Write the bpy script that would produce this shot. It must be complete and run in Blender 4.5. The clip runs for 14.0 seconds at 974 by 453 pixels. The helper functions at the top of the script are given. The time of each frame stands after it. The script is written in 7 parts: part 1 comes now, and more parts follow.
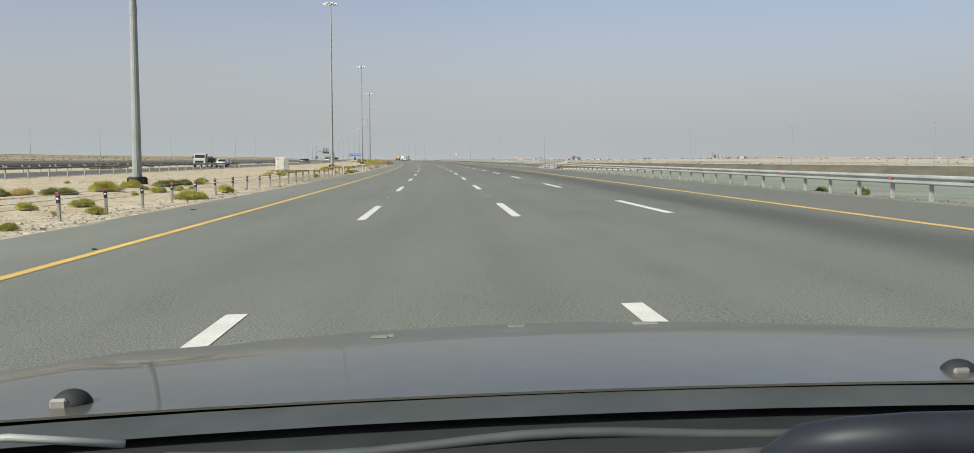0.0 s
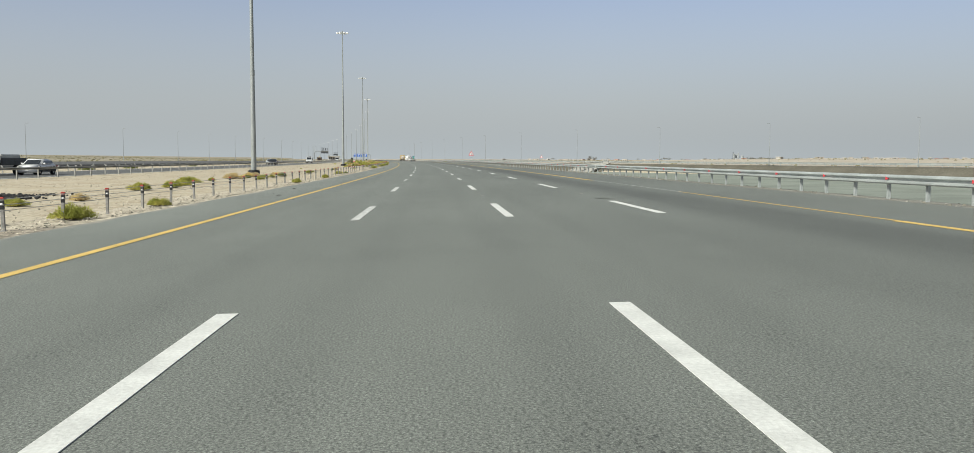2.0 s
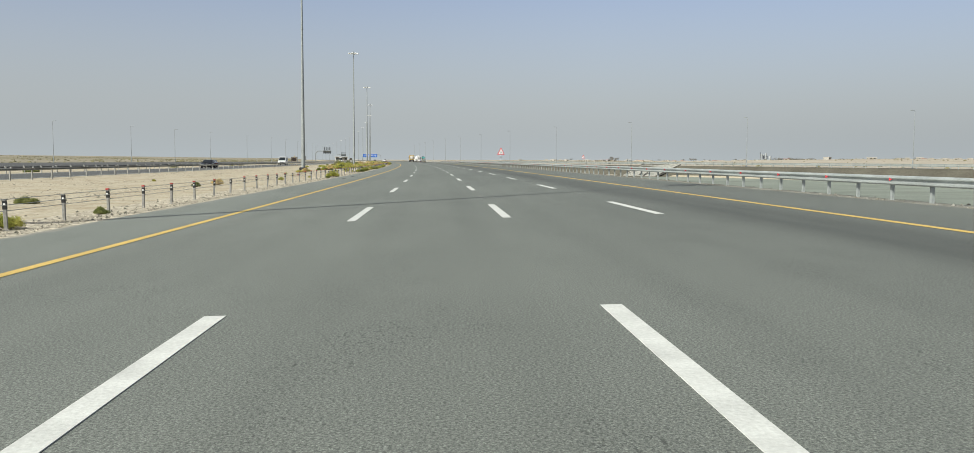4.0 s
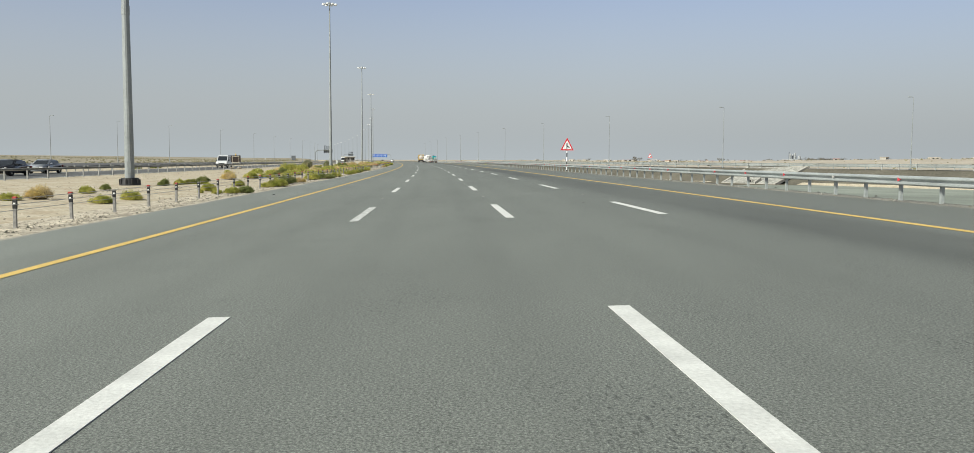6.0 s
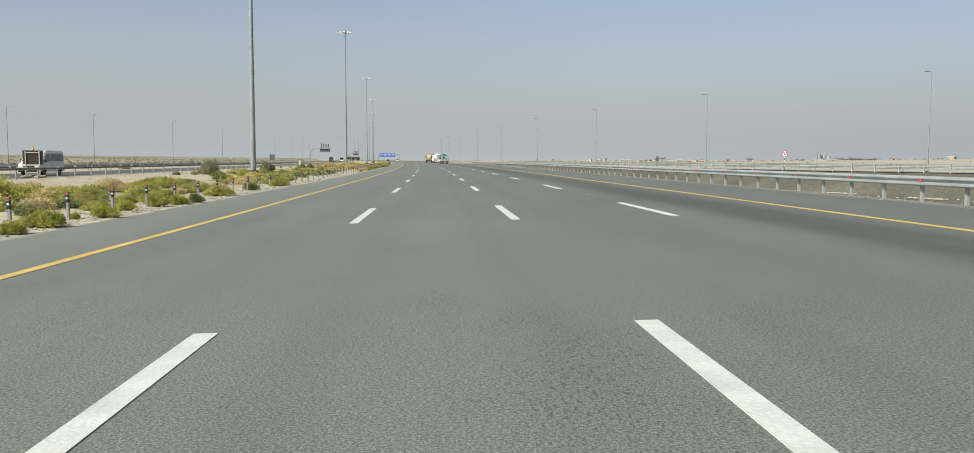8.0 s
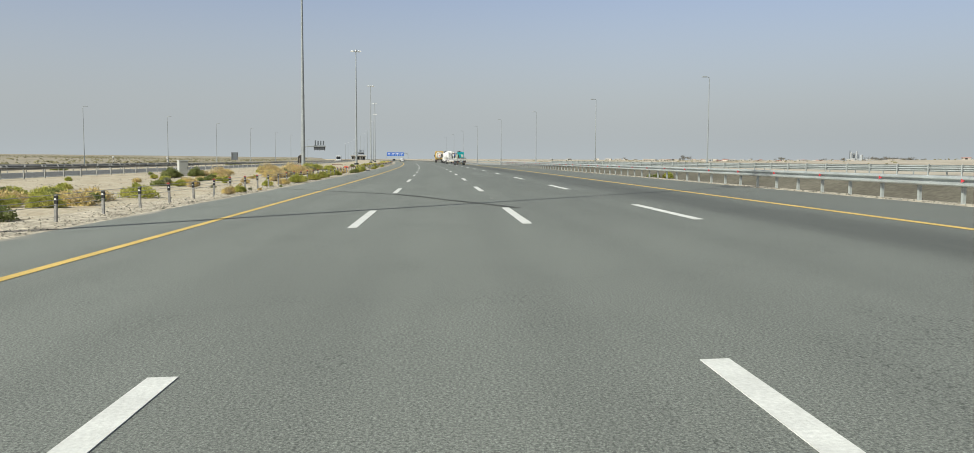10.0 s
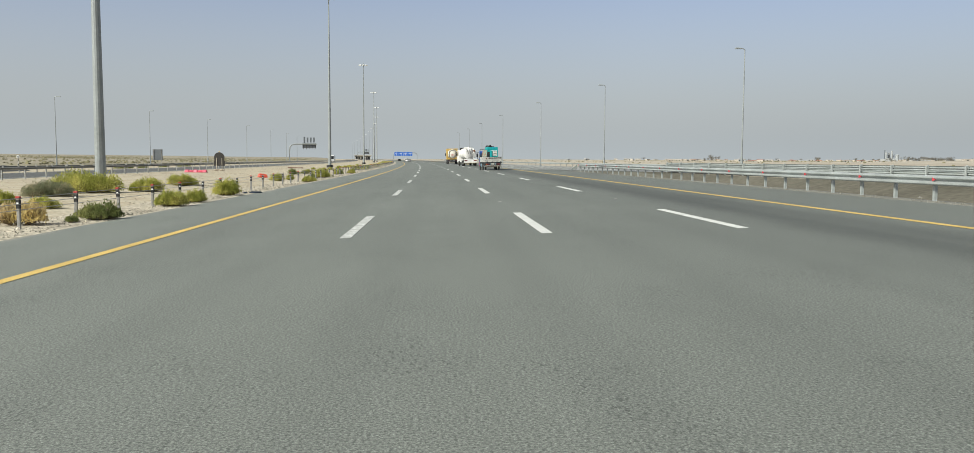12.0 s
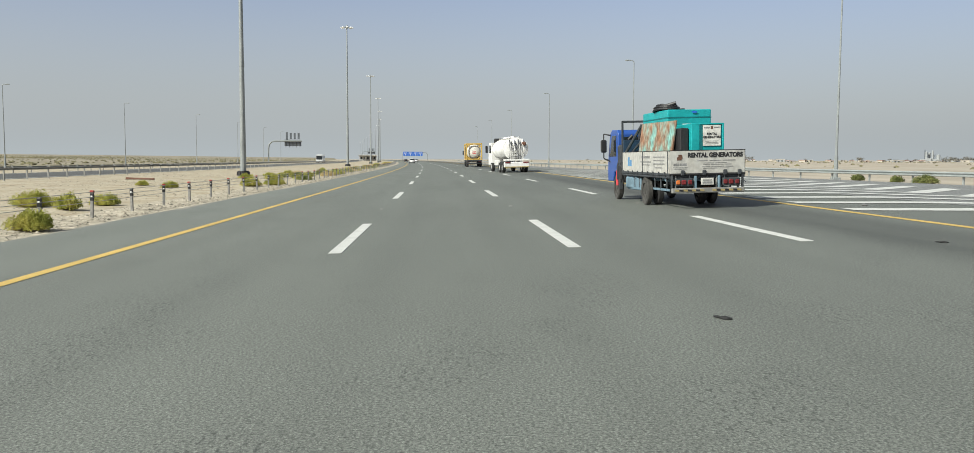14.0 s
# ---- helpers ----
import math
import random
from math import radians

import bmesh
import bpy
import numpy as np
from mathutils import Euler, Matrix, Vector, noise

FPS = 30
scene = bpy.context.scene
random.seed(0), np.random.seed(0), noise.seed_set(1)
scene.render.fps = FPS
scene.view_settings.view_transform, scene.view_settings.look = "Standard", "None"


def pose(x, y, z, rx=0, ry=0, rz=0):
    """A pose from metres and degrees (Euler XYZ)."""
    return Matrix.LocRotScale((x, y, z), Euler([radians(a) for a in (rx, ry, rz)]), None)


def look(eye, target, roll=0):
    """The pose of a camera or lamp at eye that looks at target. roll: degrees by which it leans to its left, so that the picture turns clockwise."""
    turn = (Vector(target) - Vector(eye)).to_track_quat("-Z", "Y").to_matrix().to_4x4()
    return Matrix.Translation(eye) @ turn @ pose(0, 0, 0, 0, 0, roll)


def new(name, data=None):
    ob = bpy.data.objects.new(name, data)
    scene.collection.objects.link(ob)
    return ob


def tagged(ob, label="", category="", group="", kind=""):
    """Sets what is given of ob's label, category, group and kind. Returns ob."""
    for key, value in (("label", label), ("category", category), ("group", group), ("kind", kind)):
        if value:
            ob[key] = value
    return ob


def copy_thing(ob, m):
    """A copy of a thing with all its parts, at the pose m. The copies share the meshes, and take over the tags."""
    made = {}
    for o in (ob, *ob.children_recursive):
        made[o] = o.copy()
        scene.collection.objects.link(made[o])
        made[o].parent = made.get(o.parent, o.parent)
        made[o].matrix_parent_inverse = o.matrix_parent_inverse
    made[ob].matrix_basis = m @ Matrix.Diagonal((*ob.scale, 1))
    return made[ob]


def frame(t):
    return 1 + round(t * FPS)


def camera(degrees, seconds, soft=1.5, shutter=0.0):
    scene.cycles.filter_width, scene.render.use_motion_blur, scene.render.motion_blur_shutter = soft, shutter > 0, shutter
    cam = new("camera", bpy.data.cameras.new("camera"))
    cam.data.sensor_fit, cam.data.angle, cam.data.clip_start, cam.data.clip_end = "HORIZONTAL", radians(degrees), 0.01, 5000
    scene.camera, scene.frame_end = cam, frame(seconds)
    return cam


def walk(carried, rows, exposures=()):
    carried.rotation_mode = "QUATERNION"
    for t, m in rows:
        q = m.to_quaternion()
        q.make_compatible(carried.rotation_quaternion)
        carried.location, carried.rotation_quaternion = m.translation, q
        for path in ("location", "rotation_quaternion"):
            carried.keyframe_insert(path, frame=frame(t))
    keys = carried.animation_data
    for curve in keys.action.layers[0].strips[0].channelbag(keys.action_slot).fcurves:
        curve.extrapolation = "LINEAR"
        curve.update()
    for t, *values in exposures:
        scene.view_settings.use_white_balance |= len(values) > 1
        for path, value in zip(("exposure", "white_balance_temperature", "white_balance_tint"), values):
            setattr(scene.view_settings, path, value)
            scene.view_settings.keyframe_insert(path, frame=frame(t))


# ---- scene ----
EXPOSURE = 0.12
HAZE = (4.35, 4.66, 4.78, 1)
SUN_POWER = 5.0
# The road runs along a gentle left-hand bend: s metres along it, u metres to the left of the middle lane line.
K0, K1 = 2.15e-4, -1.03e-7
BANK = 0.0262
EYE_H = 1.386
S_MIN, S_STEP = -400.0, 2.0
_s = np.arange(S_MIN, 2600.0, S_STEP)
_sc = np.minimum(_s, 1900.0)
_th = K0 * _sc + K1 * _sc ** 2 / 2 + (K0 + K1 * 1900.0) * (_s - _sc)
_fx = np.concatenate([[0], np.cumsum((np.cos(_th[1:]) + np.cos(_th[:-1])) * S_STEP / 2)])
_fy = np.concatenate([[0], np.cumsum((np.sin(_th[1:]) + np.sin(_th[:-1])) * S_STEP / 2)])
_i0 = int(-S_MIN / S_STEP)
_fx, _fy = _fx - _fx[_i0], _fy - _fy[_i0]


def heading(s):
    """Heading of the road at s, radians to the left of its heading at s = 0."""
    return float(np.interp(s, _s, _th))


def flat(s, u, z=0.0):
    """World place of the point s along, u to the left, at the true height z."""
    a = heading(s)
    x, y = float(np.interp(s, _s, _fx)), float(np.interp(s, _s, _fy))
    return Vector((-(y + u * math.cos(a)), x - u * math.sin(a), z))


def onroad(s, u, z=0.0):
    """The same, z above the banked carriageway."""
    return flat(s, u, z - BANK * u)


def standing(s, u, z=0.0, turn=0.0, lean=0.0):
    """A pose at s, u facing along the road, turned by degrees to the left."""
    p = flat(s, u, z)
    return pose(p.x, p.y, p.z, 0, lean, math.degrees(heading(s)) + turn)


# ---- camera ----
LENS = 59.67
# seconds, s, u, yaw against the road, pitch
DRIVE = (
    (0.0, 0.00, 1.774, -2.932, -4.624), (0.5, 17.98, 1.773, -3.022, -4.622), (1.0, 35.92, 1.772, -3.113, -4.621),
    (1.5, 53.82, 1.771, -3.203, -4.620), (2.0, 71.93, 1.707, -3.183, -4.598), (2.5, 90.02, 1.643, -3.163, -4.577),
    (3.0, 108.11, 1.580, -3.143, -4.556), (4.0, 144.00, 1.602, -3.111, -4.557), (5.0, 179.97, 1.625, -3.079, -4.557),
    (5.5, 198.00, 1.637, -3.063, -4.558), (6.0, 216.07, 1.648, -3.047, -4.558), (6.5, 234.17, 1.660, -3.030, -4.559),
    (7.0, 252.34, 1.683, -3.063, -4.561), (7.5, 270.56, 1.707, -3.096, -4.563), (8.0, 288.81, 1.735, -3.101, -4.573),
    (9.0, 325.43, 1.792, -3.109, -4.594), (10.0, 362.25, 1.849, -3.118, -4.615), (10.5, 380.72, 1.877, -3.122, -4.625),
    (11.0, 399.23, 1.905, -3.127, -4.636), (11.5, 417.89, 1.935, -3.133, -4.626), (12.0, 436.57, 1.966, -3.138, -4.616),
    (12.5, 455.29, 1.996, -3.144, -4.607), (13.0, 473.87, 2.016, -3.114, -4.604), (13.5, 492.46, 2.035, -3.083, -4.601),
    (14.0, 511.05, 2.054, -3.052, -4.599))
ROLL = -0.34


def seat(s, u, yaw, pitch):
    p = onroad(s, u, EYE_H)
    return pose(p.x, p.y, p.z, 90 + pitch + 0.095, ROLL, math.degrees(heading(s)) + yaw)


cam = camera(LENS, 14.0, soft=0.72)
walk(cam, [(t, seat(s, u, yaw, pitch)) for t, s, u, yaw, pitch in DRIVE], exposures=((0.0, EXPOSURE, 6500, 10), (0.5, EXPOSURE, 6450, 9.3), (1.2, EXPOSURE, 6420, 8.8), (2.2, EXPOSURE, 6330, 8.0), (14.0, EXPOSURE, 6330, 8.0)))

# ---- daylight ----
SUN_EL = radians(37.6)
SUN_FROM = Vector((-0.7705, -0.6374, 0)).normalized()
world = bpy.data.worlds.new("desert_sky")
scene.world = world
world.use_nodes = True
wt = world.node_tree
wt.nodes.clear()
sky = wt.nodes.new("ShaderNodeTexSky")
sky.sky_type, sky.sun_disc = "NISHITA", False
sky.sun_elevation, sky.sun_rotation = SUN_EL, math.atan2(SUN_FROM.x, SUN_FROM.y)
sky.altitude, sky.air_density, sky.dust_density, sky.ozone_density = 0, 1.0, 2.6, 1.0
# dusty air: the blue pales towards the horizon
geo = wt.nodes.new("ShaderNodeTexCoord")
sep = wt.nodes.new("ShaderNodeSeparateXYZ")
ramp = wt.nodes.new("ShaderNodeValToRGB")
ramp.color_ramp.elements[0].position, ramp.color_ramp.elements[0].color = 0.0, (0.96, 0.96, 0.96, 1)
ramp.color_ramp.elements[1].position, ramp.color_ramp.elements[1].color = 0.42, (0.0, 0.0, 0.0, 1)
e = ramp.color_ramp.elements.new(0.10)
e.color = (0.55, 0.55, 0.55, 1)
e = ramp.color_ramp.elements.new(0.20)
e.color = (0.12, 0.12, 0.12, 1)
haze = wt.nodes.new("ShaderNodeRGB")
haze.outputs[0].default_value = HAZE
mix = wt.nodes.new("ShaderNodeMix")
mix.data_type = "RGBA"
bg = wt.nodes.new("ShaderNodeBackground")
bg.inputs["Strength"].default_value = 0.1
wo = wt.nodes.new("ShaderNodeOutputWorld")
wt.links.new(geo.outputs["Generated"], sep.inputs[0])
wt.links.new(sep.outputs["Z"], ramp.inputs[0])
wt.links.new(ramp.outputs[0], mix.inputs[0])
hue = wt.nodes.new("ShaderNodeHueSaturation")
# dust pales the blue overhead, and the sky darkens a little away from the sun
fade = wt.nodes.new("ShaderNodeMapRange")
for i, q in enumerate((0.2, 0.6, 0.95, 0.35)):
    fade.inputs[i + 1].default_value = q
wt.links.new(sep.outputs["Z"], fade.inputs[0])
wt.links.new(fade.outputs[0], hue.inputs["Saturation"])
dusk = wt.nodes.new("ShaderNodeMapRange")
for i, q in enumerate((0.2, 0.6, 1.18, 0.84)):
    dusk.inputs[i + 1].default_value = q
wt.links.new(sep.outputs["Z"], dusk.inputs[0])
wt.links.new(dusk.outputs[0], hue.inputs["Value"])
blush = wt.nodes.new("ShaderNodeMapRange")
for i, q in enumerate((0.2, 0.5, 1.0, 0.0)):
    blush.inputs[i + 1].default_value = q
wt.links.new(sep.outputs["Z"], blush.inputs[0])
away = wt.nodes.new("ShaderNodeMapRange")
for i, q in enumerate((0.15, 0.65, 1.0, 0.90)):
    away.inputs[i + 1].default_value = q
wt.links.new(sep.outputs["X"], away.inputs[0])
dim = wt.nodes.new("ShaderNodeVectorMath")
dim.operation = "SCALE"
wt.links.new(sky.outputs[0], hue.inputs["Color"])
cast = wt.nodes.new("ShaderNodeMix")
cast.data_type, cast.blend_type = "RGBA", "MULTIPLY"
cast.inputs[7].default_value = (1.10, 1.0, 1.07, 1)
wt.links.new(blush.outputs[0], cast.inputs[0])
wt.links.new(hue.outputs[0], cast.inputs[6])
wt.links.new(cast.outputs[2], mix.inputs[6])
wt.links.new(haze.outputs[0], mix.inputs[7])
wt.links.new(mix.outputs[2], dim.inputs[0])
wt.links.new(away.outputs[0], dim.inputs["Scale"])
wt.links.new(dim.outputs[0], bg.inputs[0])
wt.links.new(bg.outputs[0], wo.inputs[0])

sun = new("sun", bpy.data.lights.new("sun", "SUN"))
sun.data.energy, sun.data.angle, sun.data.color = SUN_POWER, radians(0.55), (0.985, 0.97, 0.855)
sun.matrix_world = look((0, 0, 60), Vector((0, 0, 60)) - (SUN_FROM * math.cos(SUN_EL) + Vector((0, 0, math.sin(SUN_EL)))))


# ---- materials ----
def material(name, colour, rough=0.7, metal=0.0, grain=0.0, scale=20.0, patch=0.0, patch_scale=1.5, bump=0.0, space="Object", spec=0.4, coat=0.0, stretch=None, tint=None):
    """A procedural surface: fine grain and broad patches vary the colour, and the grain gives relief."""
    m = bpy.data.materials.new(name)
    m.use_nodes = True
    t = m.node_tree
    b = t.nodes["Principled BSDF"]
    b.inputs["Roughness"].default_value, b.inputs["Metallic"].default_value = rough, metal
    b.inputs["Specular IOR Level"].default_value = spec
    b.inputs["Coat Weight"].default_value = coat
    b.inputs["Base Color"].default_value = (*colour, 1)
    if not (grain or patch or bump):
        return m
    co = t.nodes.new("ShaderNodeTexCoord")
    src = co.outputs[space]
    if stretch:
        mp = t.nodes.new("ShaderNodeMapping")
        mp.inputs["Scale"].default_value = stretch
        t.links.new(src, mp.inputs[0])
        src = mp.outputs[0]
    fine = t.nodes.new("ShaderNodeTexNoise")
    fine.inputs["Scale"].default_value, fine.inputs["Detail"].default_value = scale, 6
    broad = t.nodes.new("ShaderNodeTexNoise")
    broad.inputs["Scale"].default_value, broad.inputs["Detail"].default_value = patch_scale, 5
    t.links.new(src, fine.inputs["Vector"])
    t.links.new(src, broad.inputs["Vector"])

    def swing(node, amount):
        r = t.nodes.new("ShaderNodeMapRange")
        r.inputs[1].default_value, r.inputs[2].default_value = 0.3, 0.7
        r.inputs[3].default_value, r.inputs[4].default_value = 1 - amount, 1 + amount
        t.links.new(node.outputs[0], r.inputs[0])
        return r.outputs[0]

    mul = t.nodes.new("ShaderNodeMath")
    mul.operation = "MULTIPLY"
    t.links.new(swing(fine, grain), mul.inputs[0])
    t.links.new(swing(broad, patch), mul.inputs[1])
    scale_c = t.nodes.new("ShaderNodeVectorMath")
    scale_c.operation = "SCALE"
    if tint:
        tm = t.nodes.new("ShaderNodeMix")
        tm.data_type = "RGBA"
        r = t.nodes.new("ShaderNodeMapRange")
        r.inputs[1].default_value, r.inputs[2].default_value = 0.42, 0.62
        t.links.new(broad.outputs[0], r.inputs[0])
        t.links.new(r.outputs[0], tm.inputs[0])
        tm.inputs[6].default_value, tm.inputs[7].default_value = (*colour, 1), (*tint, 1)
        t.links.new(tm.outputs[2], scale_c.inputs[0])
    else:
        scale_c.inputs[0].default_value = colour
    t.links.new(mul.outputs[0], scale_c.inputs["Scale"])
    t.links.new(scale_c.outputs[0], b.inputs["Base Color"])
    if bump:
        bp = t.nodes.new("ShaderNodeBump")
        bp.inputs["Strength"].default_value, bp.inputs["Distance"].default_value = min(1.0, bump), 0.02
        t.links.new(fine.outputs[0], bp.inputs["Height"])
        t.links.new(bp.outputs[0], b.inputs["Normal"])
    return m


def asphalt(name, colour, lanes=True):
    """Worn asphalt: stone grain, patches, and along the lanes polished wheel tracks, an oil-dark band and dust."""
    m = bpy.data.materials.new(name)
    m.use_nodes = True
    t = m.node_tree
    b = t.nodes["Principled BSDF"]
    b.inputs["Roughness"].default_value, b.inputs["Specular IOR Level"].default_value = 0.72, 0.5
    uv = t.nodes.new("ShaderNodeUVMap")
    uv.uv_map = "along"
    sx = t.nodes.new("ShaderNodeSeparateXYZ")
    t.links.new(uv.outputs[0], sx.inputs[0])

    def noise_at(scale, detail, stretch=(1, 1, 1), rough=0.6):
        mp = t.nodes.new("ShaderNodeMapping")
        mp.inputs["Scale"].default_value = stretch
        n = t.nodes.new("ShaderNodeTexNoise")
        n.inputs["Scale"].default_value, n.inputs["Detail"].default_value, n.inputs["Roughness"].default_value = scale, detail, rough
        t.links.new(uv.outputs[0], mp.inputs[0])
        t.links.new(mp.outputs[0], n.inputs["Vector"])
        return n.outputs[0]

    def ranged(v, a, c, lo, hi):
        r = t.nodes.new("ShaderNodeMapRange")
        r.interpolation_type = "SMOOTHSTEP"
        for i, q in enumerate((a, c, lo, hi)):
            r.inputs[i + 1].default_value = q
        t.links.new(v, r.inputs[0])
        return r.outputs[0]

    def times(a, c, op="MULTIPLY"):
        n = t.nodes.new("ShaderNodeMath")
        n.operation = op
        for i, q in enumerate((a, c)):
            if isinstance(q, (int, float)):
                n.inputs[i].default_value = q
            else:
                t.links.new(q, n.inputs[i])
        return n.outputs[0]

    stone = noise_at(48, 4, rough=0.75)
    speck = t.nodes.new("ShaderNodeTexVoronoi")
    speck.inputs["Scale"].default_value = 78
    t.links.new(uv.outputs[0], speck.inputs["Vector"])
    f = times(ranged(stone, 0.3, 0.7, 0.38, 1.66), ranged(speck.outputs["Distance"], 0.0, 0.55, 1.30, 0.75))
    f = times(f, ranged(noise_at(0.35, 6, (0.25, 1, 1)), 0.3, 0.7, 0.93, 1.07))
    f = times(f, ranged(noise_at(0.06, 4, (0.5, 1, 1)), 0.3, 0.7, 0.95, 1.06))
    if lanes:
        # pitted places where stones have come loose
        pitted = ranged(noise_at(0.7, 3, (0.6, 1, 1)), 0.50, 0.66, 0.0, 1.0)
        f = times(f, times(1.0, times(pitted, ranged(noise_at(26, 2, (0.5, 1, 1)), 0.54, 0.66, 0.0, 0.5)), "SUBTRACT"))
        u = sx.outputs["Y"]
        wave = noise_at(0.05, 3, (0.4, 0, 0))
        uu = times(u, times(times(wave, 0.5, "SUBTRACT"), 0.5), "ADD")
        band = times(ranged(uu, -7.2, -6.1, 0, 1), ranged(uu, -5.4, -3.9, 1, 0))
        streak = ranged(noise_at(0.12, 5, (0.15, 6, 1)), 0.35, 0.65, 0.55, 1.0)
        f = times(f, times(1.0, times(times(band, 0.42), streak), "SUBTRACT"))
        # brightness gradient painted across the road: darker right, lighter left
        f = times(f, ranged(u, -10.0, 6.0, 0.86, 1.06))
        shoulder = times(ranged(u, 7.4, 8.6, 0, 1), ranged(u, -8.6, -7.4, 1, 0), "MAXIMUM")
        f = times(f, times(1.0, times(shoulder, 0.05), "ADD"))
        f = times(f, ranged(u, 7.45, 7.9, 1.0, 1.05))
        for c in (5.45, 1.8, -1.8):
            d = times(times(uu, c, "SUBTRACT"), 0.0, "ADD")
            ab = t.nodes.new("ShaderNodeMath")
            ab.operation = "ABSOLUTE"
            t.links.new(d, ab.inputs[0])
            w = times(ranged(ab.outputs[0], 0.45, 0.8, 0, 1), ranged(ab.outputs[0], 1.0, 1.4, 1, 0))
            f = times(f, times(1.0, times(w, 0.05), "SUBTRACT"))
    v = t.nodes.new("ShaderNodeVectorMath")
    v.operation = "SCALE"
    v.inputs[0].default_value = colour
    t.links.new(f, v.inputs["Scale"])
    t.links.new(v.outputs[0], b.inputs["Base Color"])
    if lanes:
        # sand blown over the left edge of the asphalt
        drift = ranged(times(noise_at(0.5, 7, (0.35, 1.6, 1), 0.7), times(times(u, 9.9, "SUBTRACT"), 0.42), "ADD"), 0.55, 0.78, 0.0, 0.75)
        dm = t.nodes.new("ShaderNodeMix")
        dm.data_type = "RGBA"
        t.links.new(drift, dm.inputs[0])
        t.links.new(v.outputs[0], dm.inputs[6])
        dm.inputs[7].default_value = (0.36, 0.325, 0.26, 1)
        t.links.new(dm.outputs[2], b.inputs["Base Color"])
    bp = t.nodes.new("ShaderNodeBump")
    bp.inputs["Strength"].default_value, bp.inputs["Distance"].default_value = 0.36, 0.008
    t.links.new(times(stone, times(speck.outputs["Distance"], 0.5), "ADD"), bp.inputs["Height"])
    t.links.new(bp.outputs[0], b.inputs["Normal"])
    return m


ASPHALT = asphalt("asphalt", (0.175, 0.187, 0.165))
ASPHALT_FAR = asphalt("asphalt_other_road", (0.108, 0.109, 0.102), lanes=False)
ASPHALT_SIDE = asphalt("asphalt_side_road", (0.098, 0.096, 0.090), lanes=False)
ASPHALT_RAMP = asphalt("asphalt_slip_road", (0.24, 0.245, 0.235), lanes=False)
SAND = material("sand", (0.475, 0.422, 0.322), 0.95, grain=0.26, scale=7, patch=0.12, patch_scale=0.8, bump=1.0, spec=0.1, tint=(0.345, 0.292, 0.21))
SAND_FAR = material("sand_far", (0.32, 0.285, 0.222), 0.95, grain=0.22, scale=0.12, patch=0.10, patch_scale=0.014, bump=0.0, spec=0.05, tint=(0.215, 0.196, 0.138), stretch=(1.0, 0.35, 1.0))
SAND_PALE = material("pale_far_sand", (0.43, 0.385, 0.315), 0.95, grain=0.16, scale=0.12, patch=0.10, patch_scale=0.012, spec=0.05, tint=(0.36, 0.315, 0.255), stretch=(1.0, 0.35, 1.0))
GRAVEL_DARK = material("dark_verge_gravel", (0.215, 0.21, 0.185), 0.95, grain=0.5, scale=18, patch=0.2, patch_scale=0.8, bump=1.0, spec=0.1)
PRINT = material("faded_print", (0.22, 0.22, 0.215), 0.7, grain=0.25, scale=20, patch=0.3, patch_scale=5)
GRAVEL = material("gravel", (0.43, 0.385, 0.305), 0.95, grain=0.5, scale=9, patch=0.22, patch_scale=1.6, bump=1.0, spec=0.1)
GRAVEL_BROWN = material("brown_gravel", (0.36, 0.315, 0.25), 0.95, grain=0.55, scale=8, patch=0.25, patch_scale=1.2, bump=1.0, spec=0.1, tint=(0.25, 0.225, 0.185))
SOIL = material("dark_soil", (0.126, 0.117, 0.093), 0.95, grain=0.2, scale=2.5, patch=0.2, patch_scale=0.15, bump=0.4, spec=0.05)
DITCH = material("ditch_gravel", (0.168, 0.160, 0.128), 0.95, grain=0.25, scale=5, patch=0.12, patch_scale=0.5, bump=0.8, spec=0.05)
SILT = material("grey_silt", (0.203, 0.222, 0.192), 0.9, grain=0.12, scale=3, patch=0.16, patch_scale=0.12, bump=0.3, spec=0.1)
WHITE_PAINT = material("white_road_paint", (0.575, 0.58, 0.55), 0.7, grain=0.10, scale=30, patch=0.12, patch_scale=2.2, bump=0.2)
WORN_PAINT = material("worn_road_paint", (0.47, 0.475, 0.45), 0.75, grain=0.45, scale=14, patch=0.35, patch_scale=3.0, bump=0.2)
YELLOW_PAINT = material("yellow_road_paint", (0.57, 0.40, 0.115), 0.7, grain=0.12, scale=25, patch=0.12, patch_scale=0.7, bump=0.2)
ZINC = material("galvanised_steel", (0.345, 0.37, 0.36), 0.5, 0.2, grain=0.10, scale=12, patch=0.14, patch_scale=1.2, bump=0.05)
ZINC_DULL = material("weathered_zinc", (0.33, 0.33, 0.31), 0.6, 0.2, grain=0.15, scale=14, patch=0.2, patch_scale=2.0, bump=0.1)
# darker rail grey, standing in for shade on the side facing the motorway
RAIL_DARK = material("shaded_rail", (0.235, 0.232, 0.215), 0.65, 0.1, grain=0.15, scale=10, patch=0.25, patch_scale=0.6, bump=0.05)
POST_GREY = material("grey_post", (0.235, 0.23, 0.215), 0.6, 0.15, grain=0.18, scale=12, patch=0.2, patch_scale=3, bump=0.1)
MAST = material("mast_steel", (0.265, 0.285, 0.285), 0.55, 0.2, grain=0.08, scale=6, patch=0.14, patch_scale=0.5, bump=0.03)
